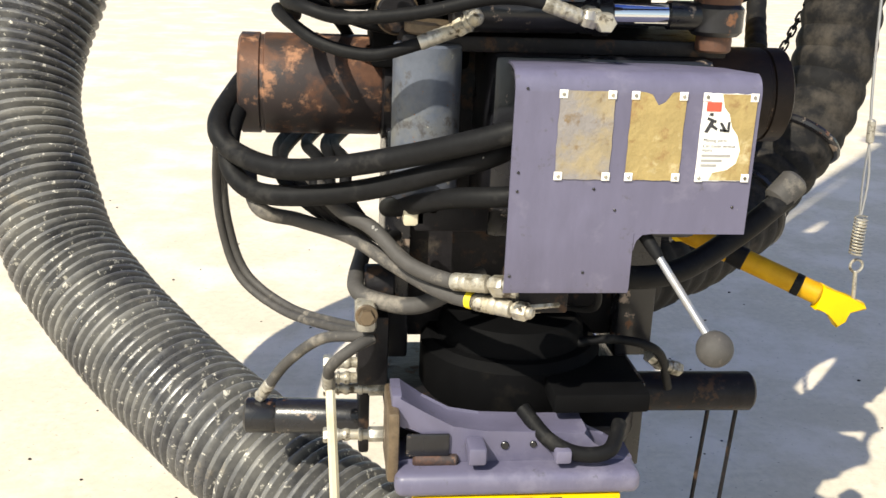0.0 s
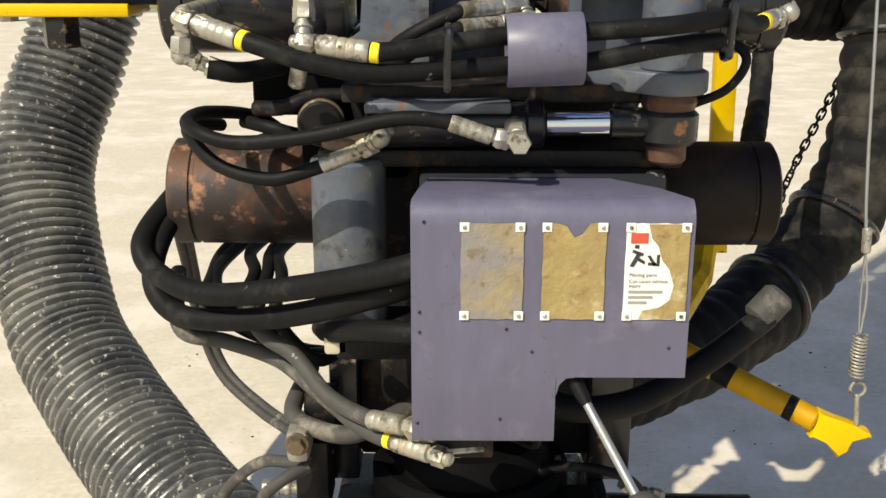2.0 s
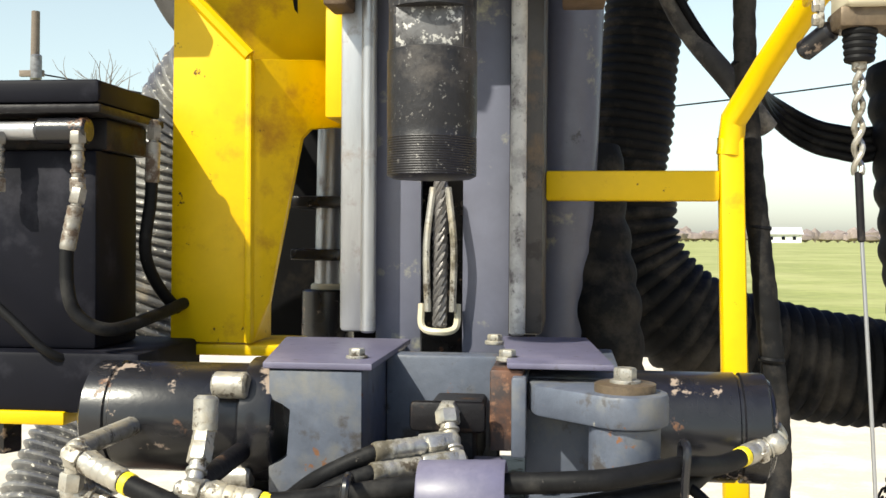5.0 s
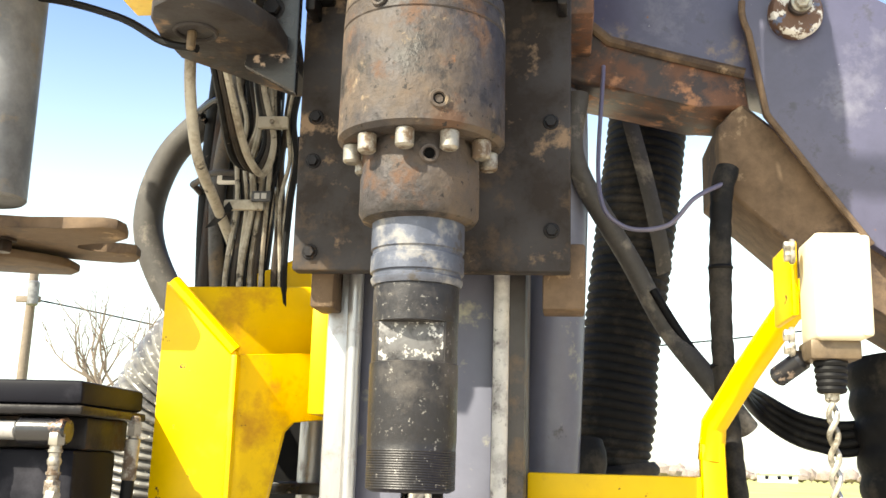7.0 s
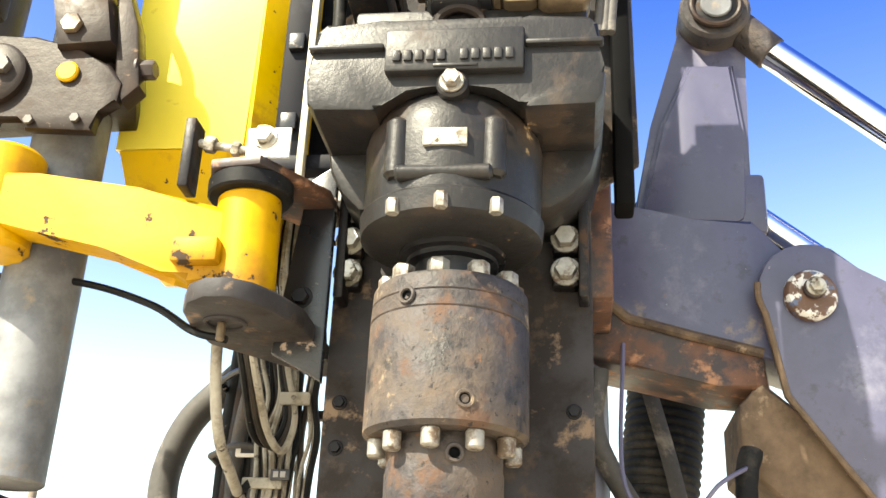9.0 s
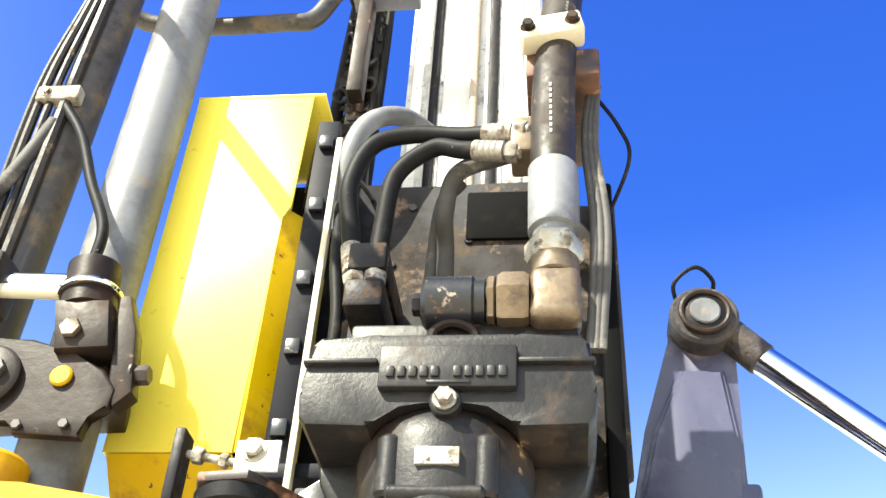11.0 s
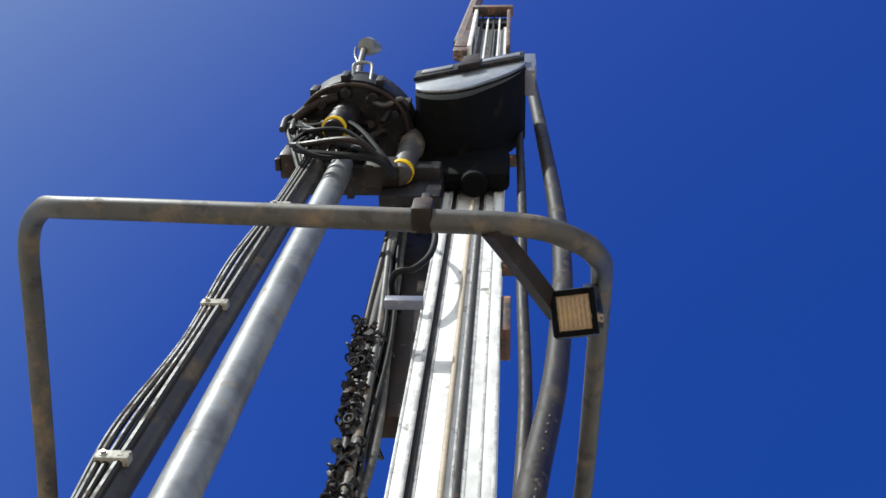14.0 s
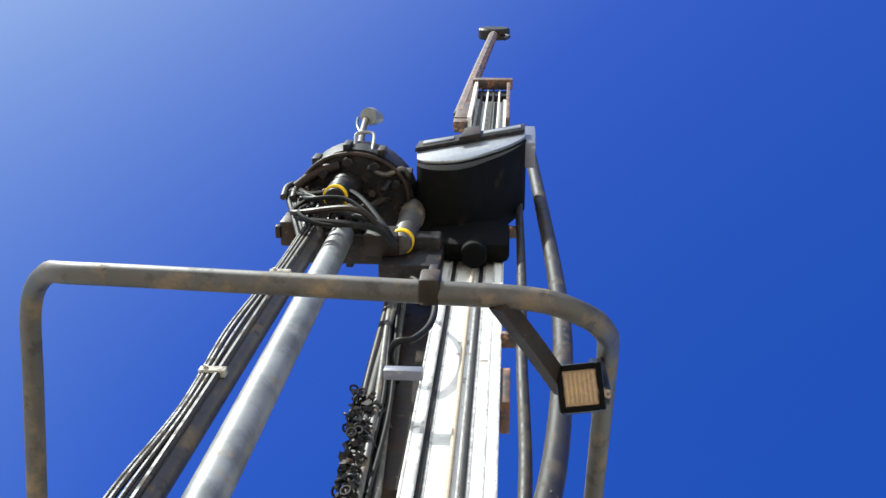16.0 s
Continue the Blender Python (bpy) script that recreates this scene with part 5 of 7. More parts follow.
part("face_nut", hexrod(B(), (0.474, 1.604, 1.246), (0.474, 1.63, 1.246), 0.0128), ZINC, el)
part("stem", rod(B(), (0.474, 1.68, 1.247), (0.474, 1.71, 1.247), 0.012, 14), ZINC, el)
el = thing("elbow_fitting", "dark zinc elbow above the pivot sleeve", "fitting", "elbow fittings")
part("body", elbow((0.322, 1.652, 1.243), (0.300, 1.66, 1.228), (0.325, 1.71, 1.245), 0.0105), ZINC, el)
el = thing("elbow_fitting", "zinc nuts under the sheet metal cover", "fitting", "elbow fittings")
part("body", rod(B(), (0.352, 1.60, 0.914), (0.385, 1.59, 0.916), 0.0145, 18), ZINC, el)
part("nut", hexrod(B(), (0.364, 1.60, 0.885), (0.44, 1.60, 0.892), 0.012), ZINC, el)
part("bracket", block(B(), (0.375, 1.59, 0.88), (0.45, 1.66, 0.921), 0.003), DARKSTEEL, el)
for xs, ys in ((0.396, 1.62), (0.712, 1.705)):
    z0 = 1.306 if xs < 0.5 else 1.33
    c = thing("cable_tie", "black plastic tie round two hoses", "cable tie", "cable ties")
    part("band", sweep(B(), spline([(xs, ys - 0.017, z0), (xs, ys - 0.019, z0 + 0.03), (xs + 0.002, ys - 0.016, z0 + 0.06), (xs, ys + 0.014, z0 + 0.058), (xs, ys + 0.017, z0 + 0.02), (xs, ys + 0.012, z0 - 0.004), (xs, ys - 0.017, z0)], 5), 0.0042, 8), BLACKPAINT, c)

# ---- dust suction hoses ----
h = thing("dust_hose", "large ribbed grey-black suction hose, dusty, curving to the ground", "hose", "ribbed dust hoses")
part("tube", ribbed([(0.25, 2.80, 2.0), (0.02, 2.88, 1.99), (-0.18, 2.96, 1.95), (-0.31, 3.02, 1.80), (-0.365, 3.05, 1.55), (-0.468, 2.979, 1.205), (-0.533, 2.835, 0.937), (-0.446, 2.639, 0.666), (-0.334, 2.507, 0.547), (-0.179, 2.331, 0.459), (-0.024, 2.155, 0.402), (0.148, 1.996, 0.340), (0.333, 1.82, 0.296)], 0.121, 0.0240, 0.015, 36, 0.002), RIBHOSE, h)
h = thing("dust_hose", "black pleated dust hose bending away from the rig", "hose", "ribbed dust hoses")
part("riser", ribbed([(0.80, 2.62, 2.75), (0.784, 2.62, 2.42), (0.740, 2.61, 2.05), (0.700, 2.60, 1.75), (0.70, 2.60, 1.62)], 0.075, 0.0165, 0.0042, 30, 0.009), DARKBELLOWS, h)
part("tube", ribbed([(0.69, 2.60, 1.70), (0.71, 2.60, 1.56), (0.79, 2.60, 1.455), (0.92, 2.62, 1.39), (1.15, 2.65, 1.35), (1.6, 2.7, 1.32), (2.4, 2.8, 1.26)], 0.100, 0.026, 0.009, 32, 0.010), DARKBELLOWS, h, "coarsely folded black hose")
part("collar", ring(B(), (0.70, 2.60, 1.655), (0.02, 0, 1), 0.082, 0.012, 32, 8), RUBBER, h)
h = thing("dust_hose", "creased black dust hose with tape wraps", "hose", "ribbed dust hoses")
part("tube", ribbed([(1.20, 2.60, 1.9), (1.22, 2.55, 1.5), (1.22, 2.5, 1.2), (1.17, 2.45, 1.0), (1.05, 2.38, 0.86), (0.92, 2.25, 0.80), (0.74, 2.1, 0.78), (0.60, 1.98, 0.78)], 0.082, 0.05, 0.006, 28, 0.012), DARKBELLOWS, h)
for p_, d_ in (((1.225, 2.52, 1.28), (0, 0.2, 1)), ((1.13, 2.43, 0.94), (0.7, 0.5, 1)), ((0.98, 2.31, 0.82), (1, 0.8, 0.3))):
    part("hose_clamp", ring(B(), p_, d_, 0.082, 0.009, 30, 8), BLACKPAINT, h)
part("end_fitting", rod(B(), (0.80, 1.79, 0.975), (0.835, 1.80, 1.01), 0.022, 20, 0.006), DUSTRUBBER, h)
for (xa, ya, za), (xb, yb, zb), r_ in (((0.640, 2.42, 1.74), (0.64, 2.36, 1.36), 0.052), ((0.59, 2.44, 1.70), (0.585, 2.40, 1.40), 0.04)):
    h = thing("wrapped_hose", "black hose in a creased protective wrap", "hose", "wrapped hoses")
    part("wrap", ribbed([(xa, ya, za), ((xa + xb) / 2 + 0.01, ya - 0.03, (za + zb) / 2), (xb + 0.03, yb, zb + 0.05), (xb + 0.06, yb + 0.05, zb - 0.3)], r_, 0.06, 0.006, 20, 0.008), DARKBELLOWS, h)

# ---- yellow tower on the one side of the beam ----
tw = thing("yellow_guard_tower", "yellow welded steel guard beside the feed beam", "guard")
bm = B()
prism(bm, [(0.036, 1.44), (0.155, 1.44), (0.153, 1.846), (0.146, 1.848), (0.052, 1.945), (0.040, 1.945)], "y", 2.10, 2.112, 0.003)
part("front_flange", bm, YELLOW, tw)
bm = B()
prism(bm, [(0.155, 1.44), (0.180, 1.50), (0.222, 1.735), (0.236, 1.750), (0.300, 1.752), (0.300, 1.846), (0.155, 1.842)], "y", 2.108, 2.120, 0.003)
for v in bm.verts:
    back = max(0, v.co.x - 0.155) * 0.85
    grow_ = (v.co.y + back - 0.642) / (v.co.y - 0.642)
    v.co = (0.613 + (v.co.x - 0.613) * grow_, v.co.y + back, 1.69 + (v.co.z - 1.69) * grow_)
part("gusset", bm, YELLOW, tw)
bm = B()
prism(bm, [(0.050, 1.944), (0.060, 1.90), (0.140, 1.825), (0.300, 1.825), (0.300, 1.925), (0.245, 1.945)], "y", 2.13, 2.142, 0.003)
for v in bm.verts:
    back = max(0, v.co.x - 0.10) * 0.65
    grow_ = (v.co.y + back - 0.642) / (v.co.y - 0.642)
    v.co = (0.613 + (v.co.x - 0.613) * grow_, v.co.y + back, 1.69 + (v.co.z - 1.69) * grow_)
part("hood_face", bm, YELLOW, tw)
bm = B()
prism(bm, [(0.04, 1.962), (0.19, 2.022), (0.24, 2.022), (0.28, 1.942), (0.28, 1.91)], "y", 2.29, 2.302, 0.003)
part("hood_back", bm, YELLOW, tw)
sweep(bm := B(), [Vector((0.052, 2.10, 1.946)), Vector((0.150, 2.104, 1.846))], 0.010, 8)
part("weld_edge", bm, YELLOW, tw)
part("side_flange", block(B(), (0.036, 2.112, 1.44), (0.046, 2.26, 1.94), 0.003), YELLOW, tw)
part("stiffener", block(B(), (0.146, 2.094, 1.44), (0.156, 2.20, 1.84), 0.003), YELLOW, tw)
part("beam_tab", block(B(), (0.255, 2.12, 1.76), (0.290, 2.24, 1.92), 0.003), YELLOW, tw)
part("base_tab", block(B(), (0.04, 2.10, 1.422), (0.20, 2.25, 1.438), 0.003), YELLOW, tw)
# things glimpsed behind the guard
bk = thing("feed_cylinder", "dark feed cylinder with worn steel rod", "cylinder")
part("barrel", rod(B(), (0.185, 2.45, 1.30), (0.185, 2.45, 1.50), 0.045, 24), BLACKPAINT, bk)
part("rod", rod(B(), (0.185, 2.45, 1.50), (0.19, 2.45, 1.80), 0.024, 20), WORNSTEEL, bk)
part("ring", rod(B(), (0.185, 2.45, 1.498), (0.185, 2.45, 1.51), 0.03, 20), IVORY, bk)
part("clamp", block(B(), (0.13, 2.40, 1.55), (0.25, 2.50, 1.57), 0.004), BLACKPAINT, bk)
part("clamp", block(B(), (0.13, 2.40, 1.64), (0.25, 2.50, 1.66), 0.004), BLACKPAINT, bk)
part("bracket", block(B(), (0.10, 2.30, 1.28), (0.32, 2.50, 1.31), 0.004), BLACKPAINT, bk)
part("back_sheet", block(B(), (0.02, 2.60, 1.28), (0.25, 2.615, 1.80), 0.003), SHADEBLACK, bk, "matt black sheet behind the feed cylinder")

# ---- yellow frame, emergency pull switch and its wire ----
yf = thing("yellow_switch_frame", "yellow welded tube frame carrying a pull switch", "frame")
part("post", prism(B(), [(0.826, 0.95), (0.862, 0.95), (0.842, 1.735), (0.807, 1.735)], "y", 2.165, 2.197, 0.008), YELLOW, yf)
part("cross_bar", block(B(), (0.566, 2.168, 1.645), (0.809, 2.194, 1.688), 0.004), YELLOW, yf)
sweep(bm := B(), [Vector((0.823, 2.18, 1.71)), Vector((0.828, 2.18, 1.76)), Vector((0.865, 2.12, 1.83)), Vector((0.905, 2.04, 1.90)), Vector((0.925, 1.99, 1.925))], 0.0185, 16)
part("bent_arm", bm, YELLOW, yf)
part("switch_plate", block(B(), (0.874, 1.86, 1.87), (0.882, 1.965, 1.958), 0.003), YELLOW, yf)
part("lower_arm", sweep(B(), [Vector((0.823, 2.17, 0.98)), Vector((0.80, 2.10, 0.93)), Vector((0.70, 1.90, 0.90))], 0.022, 8), YELLOW, yf)
sw = thing("pull_switch", "ivory pull-wire emergency switch box", "switch")
part("box", block(B(), (0.884, 1.79, 1.835), (0.936, 1.87, 1.952), 0.006, 3), IVORY, sw)
part("lid", block(B(), (0.930, 1.785, 1.838), (0.942, 1.875, 1.948), 0.004), IVORY, sw)
part("neck", block(B(), (0.878, 1.80, 1.815), (0.932, 1.86, 1.837), 0.004), BRASS, sw)
for k in range(5):
    part("boot_ring", ring(B(), (0.903, 1.82, 1.812 - k * 0.007), (0, 0, 1), 0.014 - 0.0006 * k, 0.0045, 20, 8), RUBBER, sw)
part("stem", rod(B(), (0.903, 1.82, 1.815), (0.903, 1.82, 1.77), 0.008, 12), ZINC, sw)
for xs, zs in ((0.872, 1.945), (0.872, 1.935), (0.868, 1.845), (0.868, 1.83)):
    bolt(sw, (xs, 1.84, zs), (-1, 0, 0), 0.007, 0.006)
part("gland", rod(B(), (0.88, 1.84, 1.82), (0.855, 1.87, 1.80), 0.012, 14), BLACKPAINT, sw)
wr = thing("pull_wire", "thin steel pull wire with turnbuckle and spring", "wire")
for ph in (0, math.pi):
    part("twist", sweep(B(), [Vector((0.903 + 0.0042 * math.sin(k * 0.35 + ph), 1.82 + 0.0042 * math.cos(k * 0.35 + ph), 1.77 - 0.0025 * k)) for k in range(44)], 0.0032, 8), ZINC, wr)
part("wire_sleeve", rod(B(), (0.9035, 1.82, 1.665), (0.907, 1.818, 1.59), 0.0042, 12), DARKSTEEL, wr)
part("cable", pipe([(0.903, 1.82, 1.665), (0.918, 1.812, 1.40), (0.930, 1.804, 1.16), (0.937, 1.80, 1.08)], 0.0022, 8), WORNSTEEL, wr)
part("crimp", rod(B(), (0.9365, 1.80, 1.10), (0.9385, 1.80, 1.065), 0.006, 10), ZINC, wr)
for dx in (-0.004, 0.004):
    part("loop_leg", pipe([(0.938, 1.80, 1.065), (0.942 + dx, 1.80, 1.01), (0.943 + dx * 0.3, 1.80, 0.955)], 0.0018, 6), WORNSTEEL, wr)
part("spring", sweep(B(), [Vector((0.945 + 0.009 * math.cos(k * 0.7), 1.80 + 0.009 * math.sin(k * 0.7), 0.952 - 0.00055 * k)) for k in range(110)], 0.0016, 6), ZINC, wr)
part("eye", ring(B(), (0.950, 1.80, 0.874), (0, 1, 0), 0.010, 0.0022, 20, 8), ZINC, wr)
part("shank", rod(B(), (0.950, 1.80, 0.866), (0.956, 1.80, 0.80), 0.0032, 10), ZINC, wr)
yl = thing("yellow_pull_lever", "yellow pull lever with scuffed paint", "lever")
part("tube", rod(B(), (0.68, 1.93, 0.905), (0.90, 1.80, 0.826), 0.017, 18), ARMYELLOW, yl)
part("black_band", rod(B(), (0.775, 1.875, 0.872), (0.800, 1.859, 0.862), 0.0185, 18), RUBBER, yl)
part("black_band", rod(B(), (0.862, 1.822, 0.8395), (0.876, 1.814, 0.8345), 0.0178, 18), RUBBER, yl)
part("tip", prism(B(), [(0.89, 0.805), (0.915, 0.80), (0.93, 0.775), (0.945, 0.785), (0.945, 0.803), (0.975, 0.805), (0.97, 0.815), (0.945, 0.822), (0.90, 0.845)], "y", 1.79, 1.81, 0.003), YELLOW, yl)
part("joint", rod(B(), (0.65, 1.95, 0.90), (0.70, 1.92, 0.90), 0.028, 18), BLACKPAINT, yl)
ch = thing("safety_chain", "small steel chain hanging in a curve", "chain")
line = even(spline([(1.21, 2.5, 1.42), (1.20, 2.56, 1.28), (1.15, 2.58, 1.14), (1.08, 2.58, 0.96), (1.03, 2.45, 0.88)], 20), 0.017)
link_mesh = mesh_of("chain_link", sweep(B(), spline([(0.006, 0, -0.008), (0.006, 0, 0.008), (0, 0, 0.0125), (-0.006, 0, 0.008), (-0.006, 0, -0.008), (0, 0, -0.0125), (0.006, 0, -0.008)], 3), 0.0024, 6), DARKSTEEL)
for k, (a, b) in enumerate(zip(line, line[1:])):
    o = new("chain_link", link_mesh)
    o.parent = ch
    o.matrix_basis = Matrix.Translation((a + b) / 2) @ (b - a).to_track_quat("Z", "Y").to_matrix().to_4x4() @ pose(0, 0, 0, 0, 0, 90 * (k % 2))

# ---- dark module and magazine gripper on the other side ----
mo = thing("rod_gripper_base", "dark navy steel module with hydraulic fittings", "module")
part("body", block(B(), (-0.40, 1.93, 1.446), (0.005, 2.06, 1.70), 0.006), NAVY, mo)
part("upper_cap", block(B(), (-0.40, 1.90, 1.755), (0.022, 2.10, 1.785), 0.006), NAVY, mo)
part("cap_rim", block(B(), (-0.40, 1.895, 1.742), (0.026, 2.104, 1.754), 0.004), DARKSTEEL, mo)
part("mid_body", block(B(), (-0.40, 1.95, 1.70), (0.01, 2.08, 1.742), 0.004), DARKSTEEL, mo)
part("lower_shelf", block(B(), (-0.42, 1.90, 1.37), (0.075, 2.12, 1.446), 0.006), NAVY, mo)
part("shelf_edge", block(B(), (-0.42, 1.895, 1.355), (-0.02, 2.0, 1.372), 0.003), YELLOW, mo)
part("foot_bolt", hexrod(B(), (-0.13, 1.95, 1.31), (-0.13, 1.95, 1.356), 0.025), BLACKPAINT, mo)
part("cross_tube", rod(B(), (-0.30, 1.91, 1.722), (-0.06, 1.91, 1.722), 0.012, 16), WORNSTEEL, mo)
part("cross_sleeve", rod(B(), (-0.06, 1.91, 1.722), (0.005, 1.91, 1.722), 0.017, 16), BLACKPAINT, mo)
part("tie_beam", block(B(), (-0.05, 2.02, 1.40), (0.06, 2.16, 1.442), 0.004), NAVY, mo)
for xs in (-0.11, -0.005):
    part("fitting", elbow((xs, 1.90, 1.685), (xs, 1.90, 1.72), (xs, 1.90, 1.645), 0.009), BOLTSTEEL, mo, "grimy zinc fitting")
hydraulic_hose([(-0.006, 1.89, 1.61), (-0.012, 1.885, 1.56), (0.0, 1.88, 1.50), (0.035, 1.90, 1.475), (0.055, 2.0, 1.485), (0.06, 2.16, 1.50), (0.10, 2.28, 1.50)], 0.0085, "black hose drooping from the dark module", end=False, fit=BOLTSTEEL)
hydraulic_hose([(0.043, 2.02, 1.70), (0.040, 2.02, 1.64), (0.030, 2.03, 1.56), (0.045, 2.10, 1.49), (0.08, 2.2, 1.46)], 0.0085, "short black hose beside the yellow guard", end=False, fit=BOLTSTEEL)
hydraulic_hose([(-0.165, 1.90, 1.55), (-0.09, 1.89, 1.49), (-0.03, 1.90, 1.44), (0.02, 1.98, 1.43)], 0.006, "thin black cable across the dark module", start=False, end=False)
fk = thing("gripper_fork", "dusty steel fork at the foot of the rod magazine", "fork")
part("jaw_plate", prism(B(), [(-0.40, 1.95), (-0.15, 1.966), (-0.117, 1.985), (-0.06, 1.982), (-0.01, 1.98), (0.006, 1.992), (0.008, 2.02), (-0.004, 2.055), (-0.03, 2.078), (-0.064, 2.078), (-0.100, 2.092), (-0.112, 2.112), (-0.105, 2.132), (-0.087, 2.144), (-0.05, 2.150), (-0.036, 2.162), (-0.042, 2.195), (-0.062, 2.228), (-0.09, 2.236), (-0.13, 2.222), (-0.18, 2.19), (-0.25, 2.15), (-0.40, 2.12)], "z", 1.998, 2.014, 0.004), BROWNMUD, fk)
part("short_jaw", prism(B(), [(-0.40, 2.02), (-0.19, 2.08), (-0.154, 2.12), (-0.138, 2.16), (-0.142, 2.20), (-0.165, 2.225), (-0.21, 2.22), (-0.40, 2.16)], "z", 1.976, 1.990, 0.004), BROWNMUD, fk)
bolt(fk, (-0.19, 2.05, 1.997), (0, 0, -1), 0.014, 0.016, BROWNSTEEL)
part("spacer", block(B(), (-0.40, 1.98, 1.955), (-0.22, 2.10, 2.035), 0.006), BROWNSTEEL, fk)
part("hanger", block(B(), (-0.40, 1.94, 2.03), (-0.33, 2.02, 2.12), 0.006), BROWNSTEEL, fk)

# ---- rod magazine: two upright pipes and the carousel on top ----
mag = thing("rod_magazine", "tall pipe rod magazine with a dark carousel on top", "magazine")
part("feed_pipe", rod(B(), (-0.169, 1.95, 2.03), (-0.174, 1.95, 6.45), 0.056, 36), GALV, mag, "grey galvanised pipe with scuffs")
part("cable_pipe", rod(B(), (-0.350, 1.95, 2.05), (-0.295, 1.95, 6.45), 0.044, 28), DUSTPIPE, mag)
for dx, r_ in ((-0.040, 0.009), (-0.022, 0.008), (-0.052, 0.007), (0.004, 0.012)):
    part("cable", pipe([(-0.342 + dx, 1.905, 2.85), (-0.338 + dx * 1.2, 1.900, 3.3), (-0.329 + dx * 0.7, 1.901, 3.65), (-0.326 + dx * 1.25, 1.902, 4.1), (-0.316 + dx * 0.8, 1.901, 4.6), (-0.312 + dx * 1.2, 1.90, 5.2), (-0.303 + dx * 0.8, 1.90, 5.8), (-0.296 + dx * 0.9, 1.905, 6.4)], r_, 8), DUSTHOSE, mag)
for zz in (3.25, 3.95, 4.82, 5.75):
    part("cable_clamp", block(B(), (-0.395 + 0.014 * (zz - 3), 1.885, zz), (-0.310 + 0.014 * (zz - 3), 1.912, zz + 0.035), 0.004), PALEWIRE, mag, "pale dusty cable clamp")
    bolt(mag, (-0.375 + 0.014 * (zz - 3), 1.886, zz + 0.018), (0, -1, 0), 0.008, 0.006)
bm = B()
lathe(bm, (-0.165, 1.93, 6.85), (-0.165, 1.93, 7.05), [(0, 0.18), (0.05, 0.29), (0.8, 0.30), (1, 0.29)], 40)
part("carousel_disc", bm, DARKSTEEL, mag)
part("hub", lathe(B(), (-0.165, 1.95, 6.62), (-0.165, 1.95, 6.9), [(0, 0.07), (0.4, 0.09), (1, 0.12)], 24), BLACKPAINT, mag)
for k in range(11):
    a = 2 * math.pi * k / 11
    d = Vector((math.cos(a), math.sin(a), 0))
    part("cup", rod(B(), Vector((-0.165, 1.93, 6.8)) + d * 0.235, Vector((-0.165, 1.93, 6.98)) + d * 0.235, 0.026, 10, 0.006), DARKSTEEL, mag)
    part("rim_tooth", block(B(), Vector((-0.165, 1.93, 6.9)) + d * 0.30 - Vector((0.018, 0.018, 0.05)), Vector((-0.165, 1.93, 6.9)) + d * 0.30 + Vector((0.018, 0.018, 0.06)), 0.004), DARKSTEEL, mag)
part("drive_motor", lathe(B(), (-0.215, 1.79, 6.5), (-0.20, 1.82, 6.9), [(0, 0.045), (0.12, 0.055), (0.3, 0.055), (0.34, 0.065), (0.6, 0.065), (0.64, 0.072), (1, 0.075)], 22), DARKSTEEL, mag)
part("motor_band", rod(B(), (-0.216, 1.79, 6.52), (-0.214, 1.792, 6.545), 0.058, 22), YELLOW, mag, "yellow painted motor end")
part("arm_motor", lathe(B(), (0.105, 1.95, 6.32), (0.13, 1.93, 7.05), [(0, 0.045), (0.05, 0.05), (0.2, 0.055), (0.5, 0.052), (0.52, 0.062), (0.7, 0.06), (0.72, 0.045), (1, 0.05)], 22), DUSTPIPE, mag)
part("arm_tip", lathe(B(), (0.127, 1.93, 6.98), (0.133, 1.925, 7.12), [(0, 0.052), (0.3, 0.052), (0.5, 0.035), (1, 0.02)], 18), GALV, mag)
part("arm_band", rod(B(), (0.104, 1.95, 6.36), (0.105, 1.95, 6.40), 0.058, 22), YELLOW, mag, "yellow painted band")
part("arm_plate", block(B(), (-0.08, 1.915, 6.49), (0.01, 1.93, 6.53), 0.006), YELLOW, mag)
part("top_bracket", block(B(), (-0.36, 1.94, 6.42), (0.28, 2.08, 6.52), 0.01), DARKSTEEL, mag)
part("tie_plate", block(B(), (0.02, 2.0, 6.2), (0.29, 2.15, 6.62), 0.01), DARKSTEEL, mag)
rr = random.Random(8)
for k in range(9):
    a = (-0.33 + 0.035 * k, 1.92, 6.45)
    part("hydraulic_line", pipe([a, (a[0] - 0.06 + 0.05 * rr.random(), 1.86 + 0.05 * rr.random(), 6.55 + 0.1 * rr.random()), (a[0] + 0.06 * rr.random(), 1.80 + 0.1 * rr.random(), 6.68 + 0.1 * rr.random()), (a[0] + 0.06, 1.90, 6.86)], rr.choice((0.008, 0.011, 0.014)), 8), (DUSTHOSE, BROWNSTEEL)[k % 2], mag)
for k in range(4):
    part("line_fitting", elbow((-0.40 + 0.025 * k, 1.86, 6.70 + 0.05 * k), (-0.42, 1.84, 6.8 + 0.04 * k), (-0.34, 1.92, 6.66), 0.018), DUSTPIPE, mag)
cr = random.Random(21)
